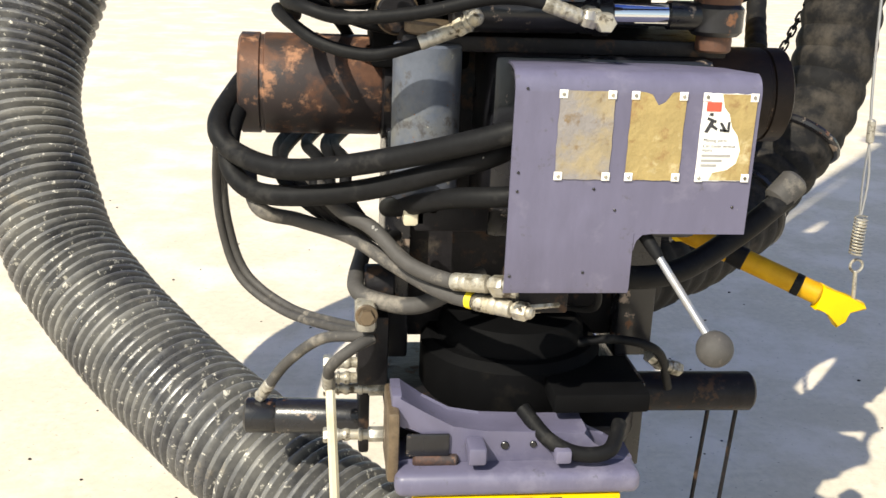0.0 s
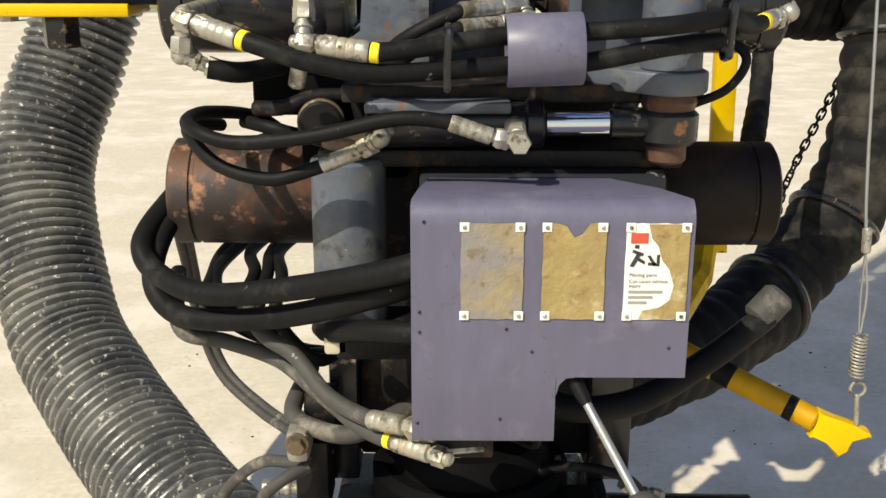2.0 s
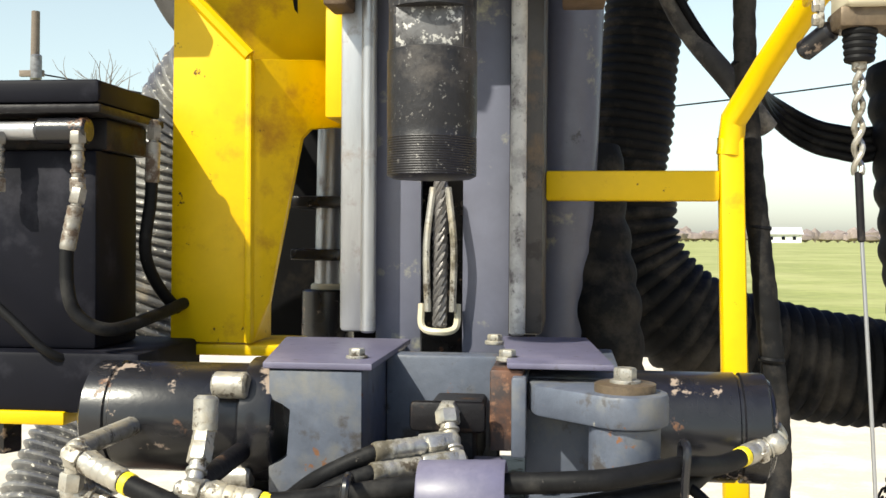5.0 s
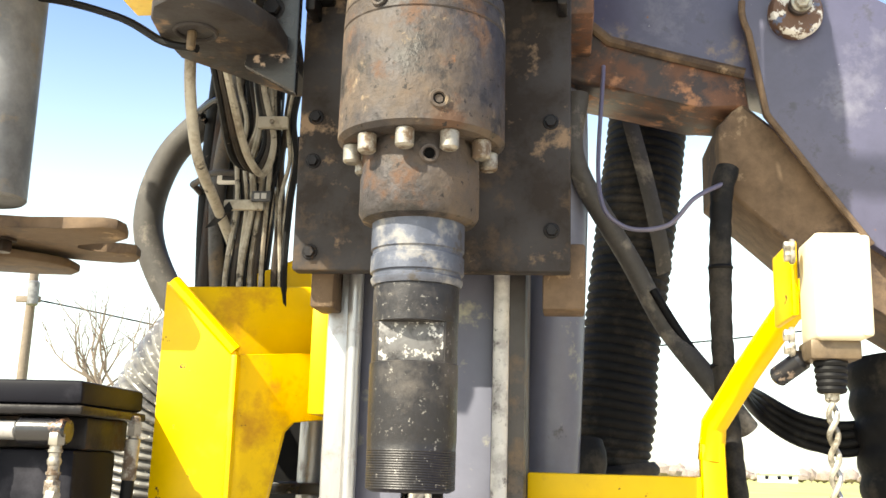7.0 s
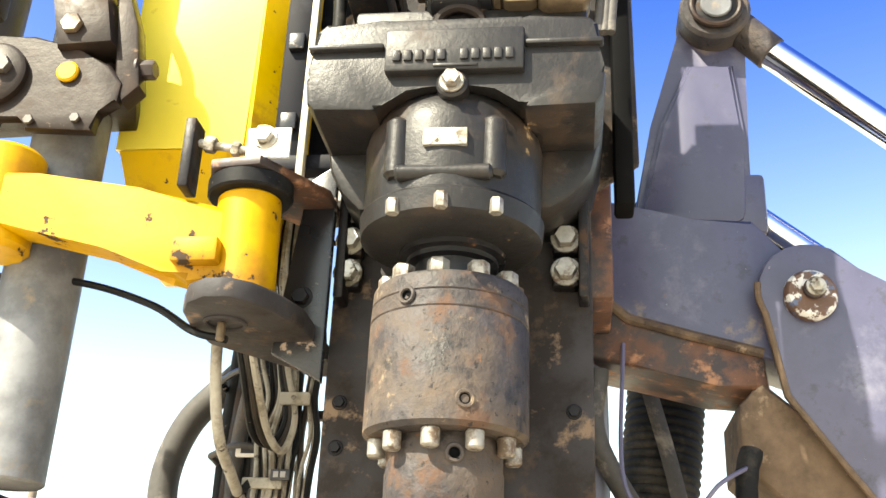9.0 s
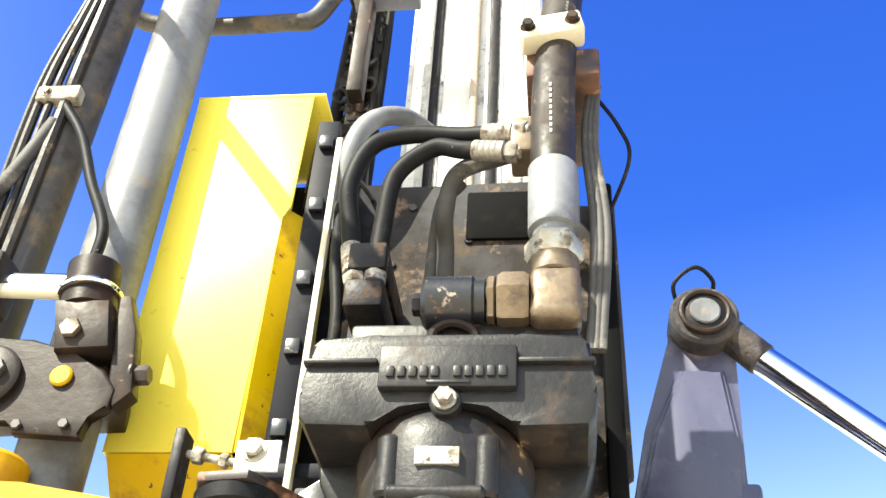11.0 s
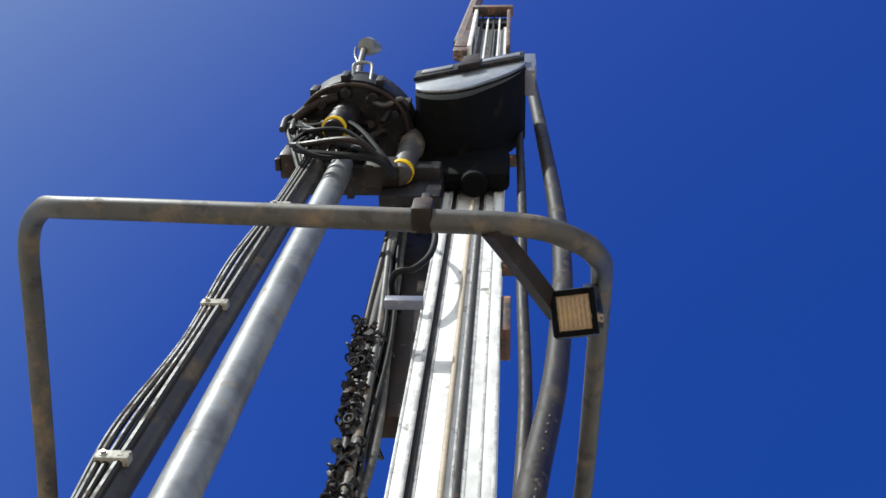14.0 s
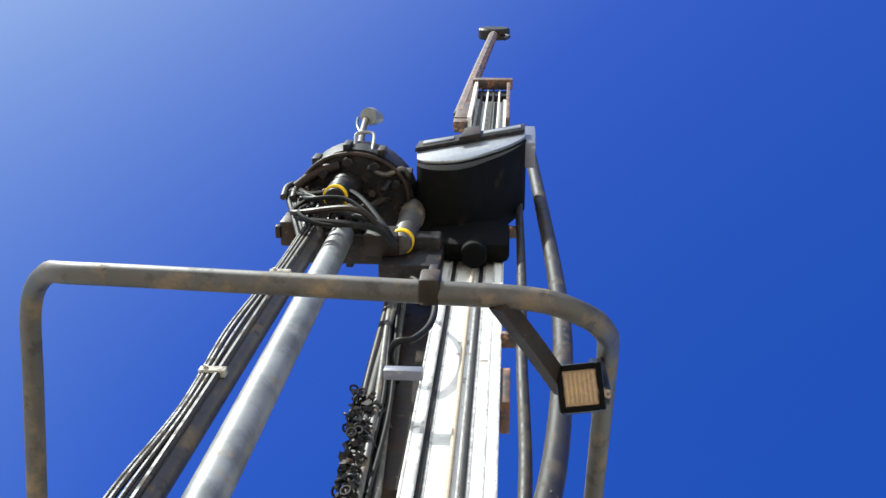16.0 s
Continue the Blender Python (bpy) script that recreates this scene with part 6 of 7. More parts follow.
for k in range(7):
    zz = 6.72 - 0.06 * k
    part("supply_hose", pipe([(-0.34 + 0.01 * k, 1.93, 6.30), (-0.42 + 0.012 * k, 1.88, 6.55), (-0.49 + 0.02 * k, 1.86, 6.80 - 0.02 * k), (-0.44 + 0.02 * k, 1.83, 6.80 - 0.05 * k), (-0.33 + cr.uniform(-0.05, 0.05), 1.81 + cr.uniform(-0.03, 0.03), zz - 0.06 + cr.uniform(-0.06, 0.06)), (-0.15 + cr.uniform(-0.08, 0.08), 1.81 + cr.uniform(-0.04, 0.03), zz - 0.16 + cr.uniform(-0.07, 0.07)), (0.02, 1.85, 6.34 - 0.02 * k), (0.10, 1.93, 6.22)], cr.choice((0.008, 0.011, 0.014)), 8), (RUBBER, BROWNSTEEL, RUBBER)[k % 3], mag)
for k in range(5):
    x_ = -0.50 + 0.05 * k
    part("hose_elbow", pipe([(x_, 1.85, 6.72 - 0.02 * k), (x_ - 0.01, 1.84, 6.86 - 0.03 * k), (x_ + 0.02, 1.84, 6.93 - 0.03 * k), (x_ + 0.06, 1.86, 6.90 - 0.03 * k)], 0.016, 10), DUSTHOSE, mag)
part("side_box", block(B(), (-0.47, 1.90, 6.48), (-0.40, 2.02, 6.70), 0.01), BROWNSTEEL, mag)
part("box_lug", block(B(), (-0.49, 1.92, 6.47), (-0.465, 1.98, 6.51), 0.006), BROWNSTEEL, mag)
part("rim_rail", pipe([(-0.44, 1.86, 6.82), (-0.40, 1.76, 6.82), (-0.30, 1.68, 6.82), (-0.165, 1.655, 6.82), (-0.03, 1.69, 6.82), (0.07, 1.78, 6.82), (0.10, 1.90, 6.82)], 0.012, 10), BROWNSTEEL, mag)
part("cross_tube", pipe([(-0.45, 1.82, 6.80), (-0.35, 1.75, 6.83), (-0.24, 1.72, 6.84)], 0.026, 12), BROWNSTEEL, mag)
part("index_arm", pipe([(-0.10, 1.72, 6.83), (-0.02, 1.75, 6.80), (0.06, 1.73, 6.84), (0.09, 1.76, 6.86)], 0.013, 10), DUSTPIPE, mag)
part("index_pin", rod(B(), (-0.18, 1.84, 6.56), (-0.08, 1.86, 6.56), 0.014, 12), IVORY, mag)
part("index_knob", rod(B(), (-0.08, 1.85, 6.53), (-0.078, 1.85, 6.60), 0.024, 14), BROWNSTEEL, mag)
part("gland_block", block(B(), (-0.06, 1.90, 6.30), (0.10, 2.0, 6.46), 0.012), BROWNSTEEL, mag)
part("top_handle", pipe([(-0.18, 1.64, 6.96), (-0.18, 1.60, 7.03), (-0.10, 1.60, 7.03), (-0.09, 1.66, 6.90)], 0.009, 8), GALV, mag)
for k in range(10):
    p0 = Vector((-0.165 + cr.uniform(-0.2, 0.2), 1.80 + cr.uniform(-0.06, 0.1), 6.80))
    part("small_fitting", hexrod(B(), p0, p0 + Vector((cr.uniform(-0.04, 0.04), cr.uniform(-0.04, 0.04), -0.07)), cr.uniform(0.012, 0.022)), (DARKSTEEL, BROWNSTEEL)[k % 2], mag)
part("lamp_post", pipe([(-0.165, 1.66, 7.0), (-0.185, 1.64, 7.25), (-0.20, 1.62, 7.5)], 0.018, 10), DUSTPIPE, mag)
part("lamp_rod", pipe([(-0.18, 1.65, 7.2), (-0.23, 1.63, 7.38), (-0.25, 1.62, 7.55)], 0.008, 8), BLACKPAINT, mag)
part("lamp_shell", lathe(B(), (-0.19, 1.60, 7.50), (-0.15, 1.64, 7.66), [(0, 0.045), (0.3, 0.05), (1, 0.03)], 20), GALV, mag, "pale round work lamp")
# lower swivel of the magazine
swv = thing("magazine_swivel", "dusty dark swivel bracket with chromed pins", "bracket")
part("plate", prism(B(), [(-0.42, 1.86), (-0.08, 1.86), (-0.05, 1.90), (-0.09, 2.0), (-0.42, 2.02)], "z", 2.60, 2.64, 0.005), BROWNSTEEL, swv)
part("face_plate", prism(B(), [(-0.42, 2.67), (-0.251, 2.676), (-0.196, 2.675), (-0.126, 2.650), (-0.070, 2.620), (-0.047, 2.588), (-0.049, 2.556), (-0.080, 2.545), (-0.079, 2.509), (-0.182, 2.516), (-0.193, 2.541), (-0.42, 2.54)], "y", 1.838, 1.858, 0.005), BROWNSTEEL, swv, "dark brown scuffed facing plate")
part("face_disc", lathe(B(), (-0.245, 1.838, 2.605), (-0.245, 1.824, 2.605), [(0, 0.052), (0.7, 0.052), (1, 0.046)], 30), BROWNSTEEL, swv)
part("disc_nut", hexrod(B(), (-0.225, 1.825, 2.612), (-0.225, 1.812, 2.612), 0.014), DUSTPIPE, swv)
part("side_lug", prism(B(), [(-0.083, 2.754), (-0.064, 2.756), (-0.040, 2.690), (-0.022, 2.585), (-0.046, 2.560), (-0.062, 2.60), (-0.070, 2.68)], "y", 1.842, 1.875, 0.004), BROWNSTEEL, swv)
part("yellow_plug", rod(B(), (-0.131, 1.830, 2.607), (-0.131, 1.839, 2.607), 0.017, 18, 0.003), ARMYELLOW, swv, "chipped yellow grease plug")
part("pin_block", prism(B(), [(-0.176, 2.738), (-0.086, 2.736), (-0.066, 2.650), (-0.152, 2.646)], "y", 1.822, 1.90, 0.008), BROWNSTEEL, swv)
part("block_nut", hexrod(B(), (-0.131, 1.823, 2.680), (-0.131, 1.812, 2.680), 0.017), BRASS, swv)
part("pin", lathe(B(), (-0.135, 1.86, 2.735), (-0.146, 1.86, 2.83), [(0, 0.043), (0.25, 0.043), (0.27, 0.047), (0.45, 0.047), (0.47, 0.042), (0.9, 0.042), (1, 0.030)], 30), BROWNSTEEL, swv)
part("pin_collar", ring(B(), (-0.139, 1.86, 2.768), (-0.1, 0, 1), 0.045, 0.006, 28, 8), CHROME, swv)
part("hub_cheek", block(B(), (-0.32, 1.82, 2.74), (-0.285, 1.90, 2.84), 0.012), BROWNSTEEL, swv)
part("cross_rod", rod(B(), (-0.42, 1.86, 2.802), (-0.175, 1.86, 2.790), 0.018, 20), CHROME, swv)
part("cross_rod", rod(B(), (-0.30, 1.85, 2.775), (-0.18, 1.85, 2.768), 0.012, 18), IVORY, swv)
bolt(swv, (-0.034, 1.86, 2.622), (1, 0, 0), 0.015, 0.022, RUSTY)
for x_, z_ in ((-0.175, 2.527), (-0.105, 2.528)):
    bolt(swv, (x_, 1.838, z_), (0, -1, 0), 0.008, 0.005, DUSTPIPE, washer=False)
part("hose", pipe([(-0.147, 1.85, 2.82), (-0.15, 1.85, 2.90), (-0.21, 1.87, 3.02), (-0.27, 1.89, 3.15), (-0.33, 1.90, 3.24)], 0.010, 10), RUBBER, swv)
part("hose", pipe([(-0.42, 1.88, 2.95), (-0.38, 1.89, 3.05), (-0.34, 1.90, 3.20)], 0.014, 10), DUSTRUBBER, swv)
# yellow pivot arm
ya = thing("yellow_swing_arm", "yellow cast swing arm pivoting on the carriage", "arm")
part("pivot_tube", rod(B(), (0.168, 1.85, 2.255), (0.163, 1.85, 2.40), 0.043, 32), ARMYELLOW, ya)
bm = B()
prism(bm, [(-0.24, 2.44), (-0.13, 2.43), (0.02, 2.405), (0.15, 2.375), (0.17, 2.275), (0.10, 2.268), (0.072, 2.294), (-0.02, 2.318), (-0.13, 2.345), (-0.24, 2.36)], "y", 1.815, 1.865, 0.012)
part("arm", bm, ARMYELLOW, ya)
part("boss", rod(B(), (-0.205, 1.86, 2.33), (-0.205, 1.86, 2.485), 0.052, 28, 0.008), ARMYELLOW, ya)
part("stop_lug", block(B(), (0.082, 1.795, 2.29), (0.145, 1.83, 2.325), 0.005), ARMYELLOW, ya)
part("pivot_washer", rod(B(), (0.163, 1.85, 2.40), (0.162, 1.85, 2.425), 0.058, 28), RUBBER, ya)
yb = thing("arm_bracket", "dark slate bracket plates holding the swing arm", "bracket")
bm = B()
prism(bm, [(0.248, 2.097), (0.248, 1.87), (0.224, 1.81), (0.206, 1.775), (0.182, 1.757), (0.150, 1.757), (0.122, 1.778), (0.104, 1.815), (0.098, 1.865), (0.098, 1.94), (0.218, 2.097)], "z", 2.225, 2.252, 0.004)
part("lower_plate", bm, PLATEMUD, yb)
part("pivot_ring", ring(B(), (0.150, 1.85, 2.224), (0, 0, 1), 0.026, 0.003, 28, 8), PLATEMUD, yb)
bm = B()
prism(bm, [(0.262, 1.99), (0.262, 1.90), (0.19, 1.79), (0.12, 1.80), (0.10, 1.86), (0.15, 1.93), (0.22, 2.02)], "z", 2.425, 2.44, 0.004)
part("upper_plate", bm, RUSTY, yb)
part("back_plate", prism(B(), [(0.19, 2.21), (0.262, 2.17), (0.262, 2.50), (0.22, 2.47), (0.20, 2.30)], "y", 1.93, 1.945, 0.003), BLACKPAINT, yb)
part("lever_plate", block(B(), (0.075, 1.80, 2.40), (0.090, 1.84, 2.505), 0.003), DARKSTEEL, yb)
part("slot_plate", prism(B(), [(0.165, 2.44), (0.225, 2.44), (0.225, 2.485), (0.165, 2.485)], "y", 1.80, 1.806, 0.002), BEAM, yb)
part("adjuster", rod(B(), (0.09, 1.82, 2.475), (0.165, 1.82, 2.46), 0.006, 12), ZINC, yb)
part("adjuster_nut", hexrod(B(), (0.10, 1.82, 2.473), (0.115, 1.82, 2.47), 0.012), ZINC, yb)
part("adjuster_nut", hexrod(B(), (0.14, 1.82, 2.465), (0.15, 1.82, 2.463), 0.011), ZINC, yb)
bolt(yb, (0.190, 1.80, 2.47), (0, -1, 0), 0.013, 0.012)
bolt(yb, (0.225, 1.932, 2.29), (0, -1, 0), 0.012, 0.010, DARKSTEEL)
part("grease_nipple", rod(B(), (0.145, 1.85, 2.226), (0.145, 1.85, 2.20), 0.006, 10), BRASS, yb)
part("cable", pipe([(0.15, 1.86, 2.205), (0.10, 1.87, 2.22), (0.02, 1.90, 2.27), (-0.12, 1.94, 2.32), (-0.32, 1.96, 2.34)], 0.0055, 8), RUBBER, yb)

# ---- yellow cabinet ----
cb = thing("yellow_cabinet", "tall pale yellow sheet steel cabinet with open side", "cabinet")
part("front", prism(B(), [(-0.196, 2.645), (0.036, 2.645), (0.044, 3.163), (0.060, 3.188), (0.066, 3.508), (-0.195, 3.508)], "y", 2.15, 2.158, 0.002), CABINET, cb)
# the side turned from the sun has its shade in a deeper yellow
part("side_return", prism(B(), [(0.037, 2.152), (0.044, 2.150), (0.080, 2.190), (0.080, 2.40), (0.073, 2.40), (0.073, 2.193)], "z", 2.645, 3.192, 0.002), YELLOW, cb, "folded side of the cabinet, its yellow deepened for shade")
part("outer_side", block(B(), (-0.196, 2.159, 2.645), (-0.188, 2.44, 3.508), 0.002), CABINET, cb)
part("top", block(B(), (-0.196, 2.15, 3.509), (0.092, 2.44, 3.517), 0.002), CABINET, cb)
# underside likewise: deeper yellow in place of shade
part("underside", prism(B(), [(2.152, 2.643), (2.30, 2.50), (2.44, 2.50), (2.44, 2.643)], "x", -0.190, 0.036, 0.003), YELLOW, cb, "sloping underside, its yellow deepened for shade")
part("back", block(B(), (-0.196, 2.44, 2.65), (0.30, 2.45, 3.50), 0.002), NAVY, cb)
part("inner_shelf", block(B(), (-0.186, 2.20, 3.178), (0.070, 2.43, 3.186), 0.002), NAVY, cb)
for k in range(4):
    z_ = 3.215 + 0.066 * k
    part("inner_wire", pipe([(0.02, 2.36, z_), (0.060, 2.25, z_ + 0.018), (0.086, 2.19, z_ + 0.012), (0.094, 2.20, z_ - 0.012), (0.070, 2.28, z_ - 0.022), (0.03, 2.38, z_ - 0.03)], 0.0055 + 0.001 * (k % 2), 8), (TANROPE, RUBBER, DUSTRUBBER)[k % 3], cb, "looped wire inside the open side")
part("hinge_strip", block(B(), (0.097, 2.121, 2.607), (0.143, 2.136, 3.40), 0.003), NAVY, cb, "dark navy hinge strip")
part("edge_strip", block(B(), (0.151, 2.084, 2.512), (0.163, 2.103, 3.316), 0.002), IVORY, cb, "cream rubber edge strip")
for zz in (2.654, 2.815, 2.966, 3.146, 3.316):
    part("latch", block(B(), (0.108, 2.107, zz), (0.136, 2.1225, zz + 0.033), 0.003), BLACKPAINT, cb)
part("strut", block(B(), (0.09, 2.11, 2.578), (0.31, 2.206, 2.606), 0.004), NAVY, cb)

cb.matrix_basis = Matrix.Translation((0.0568, 0.0542, 0.1753)) @ Matrix.Scale(0.905, 4)

# ---- boom on the far side with its cylinder ----
bo = thing("drill_boom", "slate-blue scuffed boom head with pinned link arm", "boom")
bm = B()
prism(bm, [(0.60, 2.62), (0.74, 2.585), (0.80, 2.56), (0.905, 2.565), (0.96, 2.50), (0.955, 2.30), (0.90, 2.322), (0.80, 2.351), (0.69, 2.383), (0.632, 2.435), (0.60, 2.45)], "y", 2.285, 2.42, 0.008)
part("head_casting", bm, BOOMPAINT, bo)
bm = B()
prism(bm, [(0.60, 2.46), (0.632, 2.445), (0.69, 2.393), (0.80, 2.36), (0.905, 2.332), (0.914, 2.263), (0.832, 2.272), (0.731, 2.298), (0.638, 2.315), (0.60, 2.33)], "y", 2.289, 2.44, 0.010)
part("under_web", bm, RUSTY, bo)
bm = B()
pts = []
for k in range(9):
    a = math.pi * (0.35 + 0.75 * k / 8)
    pts.append((0.985 + 0.085 * math.cos(a), 2.425 + 0.085 * math.sin(a)))
prism(bm, pts + [(0.93, 2.25), (1.08, 2.04), (1.7, 1.60), (2.2, 1.85), (1.6, 2.10), (1.20, 2.385), (1.06, 2.46)], "y", 2.26, 2.284, 0.005)
part("link_plate", bm, BOOMPAINT, bo)
bm = B()
prism(bm, [(0.86, 2.24), (0.90, 2.28), (1.08, 2.12), (1.7, 1.70), (1.7, 1.55), (1.05, 1.97), (0.86, 2.14)], "y", 2.288, 2.48, 0.008)
part("link_box", bm, BROWNMUD, bo)
rim = [Vector((0.985 + 0.086 * math.cos(math.pi * (0.95 + 0.2 * k / 6)), 2.259, 2.425 + 0.086 * math.sin(math.pi * (0.95 + 0.2 * k / 6)))) for k in range(7)] + [Vector((0.932, 2.259, 2.248)), Vector((1.00, 2.259, 2.150)), Vector((1.08, 2.259, 2.038))]
part("rim_weld", sweep(B(), rim, 0.0055, 8), BROWNMUD, bo, "rusty weld along the link plate's rim")
part("seam_weld", sweep(B(), [Vector((0.632, 2.286, 2.438)), Vector((0.69, 2.286, 2.386)), Vector((0.80, 2.286, 2.354)), Vector((0.905, 2.286, 2.326))], 0.009, 8), BROWNMUD, bo, "rusty seam under the boom head")
part("pin_disc", lathe(B(), (0.980, 2.26, 2.412), (0.980, 2.235, 2.412), [(0, 0.041), (0.5, 0.043), (0.8, 0.041), (1, 0.036)], 36), PINPAINT, bo)
part("pin_nut", rod(B(), (0.982, 2.236, 2.416), (0.982, 2.222, 2.417), 0.017, 18, 0.003), RUSTY, bo)
bolt(bo, (0.984, 2.222, 2.418), (0, -1, 0), 0.012, 0.008)
bm = B()
pts = [(0.700, 2.56), (0.925, 2.56), (0.927, 2.74), (0.937, 3.00)]
for k in range(7):
    a = math.pi * k / 6
    pts.append((0.876 + 0.06 * math.cos(a), 3.041 + 0.06 * math.sin(a)))
prism(bm, pts + [(0.811, 3.0), (0.748, 2.805)], "y", 2.38, 2.42, 0.006)
part("cylinder_lug", bm, BOOMPAINT, bo)
part("lug_weld", prism(B(), [(0.728, 2.600), (0.748, 2.588), (0.895, 2.588), (0.914, 2.600), (0.921, 2.63), (0.924, 2.75), (0.910, 2.936), (0.822, 2.936), (0.765, 2.80), (0.722, 2.63)], "y", 2.372, 2.381, 0.004), BOOMPAINT, bo)
part("lug_panel", prism(B(), [(0.736, 2.606), (0.752, 2.597), (0.890, 2.597), (0.906, 2.606), (0.913, 2.634), (0.916, 2.75), (0.903, 2.93), (0.828, 2.93), (0.773, 2.80), (0.731, 2.634)], "y", 2.366, 2.374, 0.004), BOOMPAINT, bo)
part("mast_bracket", block(B(), (0.56, 2.12, 2.36), (0.66, 2.40, 2.60), 0.006), RUSTY, bo)
cy = thing("boom_cylinder", "heavy boom cylinder with chromed rod and eye", "cylinder")
part("rod_eye", lathe(B(), (0.878, 2.42, 3.041), (0.878, 2.33, 3.041), [(0, 0.062), (0.08, 0.068), (0.92, 0.068), (1, 0.062)], 36), MUDDY, cy)
part("bearing", lathe(B(), (0.878, 2.332, 3.041), (0.878, 2.322, 3.041), [(0, 0.046), (0.6, 0.046), (1, 0.040)], 30), DARKSTEEL, cy)
part("bearing_face", rod(B(), (0.878, 2.324, 3.041), (0.878, 2.316, 3.041), 0.030, 28), GALV, cy)
part("bearing_ring", ring(B(), (0.878, 2.322, 3.041), (0, 1, 0), 0.046, 0.006, 30, 8), BROWNSTEEL, cy)
part("rod_neck", rod(B(), (0.925, 2.37, 3.02), (0.985, 2.37, 2.955), 0.034, 24), MUDDY, cy)
part("piston_rod", rod(B(), (0.975, 2.37, 2.965), (1.9, 2.37, 2.13), 0.030, 28), CHROME, cy)
part("barrel", rod(B(), (1.8, 2.37, 2.22), (2.6, 2.37, 1.50), 0.055, 28), BOOMPAINT, cy)
part("grease_hose", pipe([(0.835, 2.37, 3.075), (0.825, 2.34, 3.12), (0.87, 2.33, 3.155), (0.905, 2.35, 3.135), (0.90, 2.37, 3.105)], 0.0045, 8), RUBBER, cy)
cy = thing("boom_cylinder", "second chromed cylinder rod behind the boom", "cylinder")
part("piston_rod", rod(B(), (0.90, 2.42, 2.66), (1.9, 2.42, 1.85), 0.026, 24), CHROME, cy)
part("clevis", block(B(), (0.86, 2.37, 2.58), (0.95, 2.46, 2.70), 0.01), BOOMPAINT, cy)
# hoses and cables in front of the boom
hydraulic_hose([(0.64, 2.30, 2.30), (0.636, 2.30, 2.181), (0.729, 2.35, 2.022), (0.782, 2.35, 1.921), (0.844, 2.30, 1.828), (0.90, 2.32, 1.76)], 0.017, "dusty wrapped hose crossing below the boom", start=False, end=False, mat=DUSTRUBBER)
hydraulic_hose([(0.76, 2.34, 1.98), (0.80, 2.33, 1.91), (0.85, 2.30, 1.83)], 0.007, "thin black cable beside a wrapped hose", start=False, end=False)
hydraulic_hose([(0.68, 2.28, 2.34), (0.669, 2.20, 2.115), (0.703, 2.20, 2.054), (0.769, 2.20, 2.054), (0.812, 2.20, 2.097), (0.870, 2.25, 2.137)], 0.0035, "thin violet wire looping below the boom", start=False, end=False, mat=PURPLE)
st = thing("webbing_strap", "faded grey strap slung across the pleated hose", "strap")
part("webbing", sweep(B(), spline([(0.715, 2.53, 2.42), (0.765, 2.525, 2.22), (0.79, 2.53, 2.10), (0.80, 2.56, 2.05)], 8), 0.017, 8, 0.2), DUSTRUBBER, st)
h = thing("wrapped_hose", "dusty black hose hanging beside the yellow frame", "hose", "wrapped hoses")
for p_, d_ in (((0.8535, 2.25, 2.0), (0, 0, 1)), ((0.8535, 2.25, 1.85), (0, 0, 1)), ((0.8705, 2.22, 1.61), (0.15, -0.1, 1)), ((0.888, 2.205, 1.42), (0.1, 0, 1))):
    part("tape_band", ring(B(), p_, d_, 0.0155, 0.004, 20, 6), RUBBER, h)
part("wrap", ribbed([(0.87, 2.26, 2.16), (0.857, 2.25, 2.10), (0.853, 2.25, 1.9), (0.862, 2.23, 1.70), (0.878, 2.21, 1.527), (0.898, 2.20, 1.318), (0.886, 2.15, 1.215), (0.852, 2.05, 1.163)], 0.017, 0.030, 0.0010, 16, 0.0025), DARKBELLOWS, h)
for k in range(4):
    hydraulic_hose([(0.86, 2.3, 1.84 + 0.01 * k), (0.965, 2.60, 1.836 - 0.012 * k), (1.061, 2.60, 1.790 - 0.015 * k), (1.186, 2.60, 1.800 - 0.012 * k), (1.5, 2.65, 1.95 + 0.02 * k), (1.9, 2.7, 2.0)], 0.0085, "black hose looping out beside the frame", start=False, end=False)
hydraulic_hose([(0.600, 2.36, 2.5), (0.607, 2.36, 2.2), (0.602, 2.36, 1.95), (0.590, 2.37, 1.60), (0.585, 2.38, 1.42)], 0.050, "broad smooth blue-grey hose behind the rail", start=False, end=False, mat=BEAMGREY)
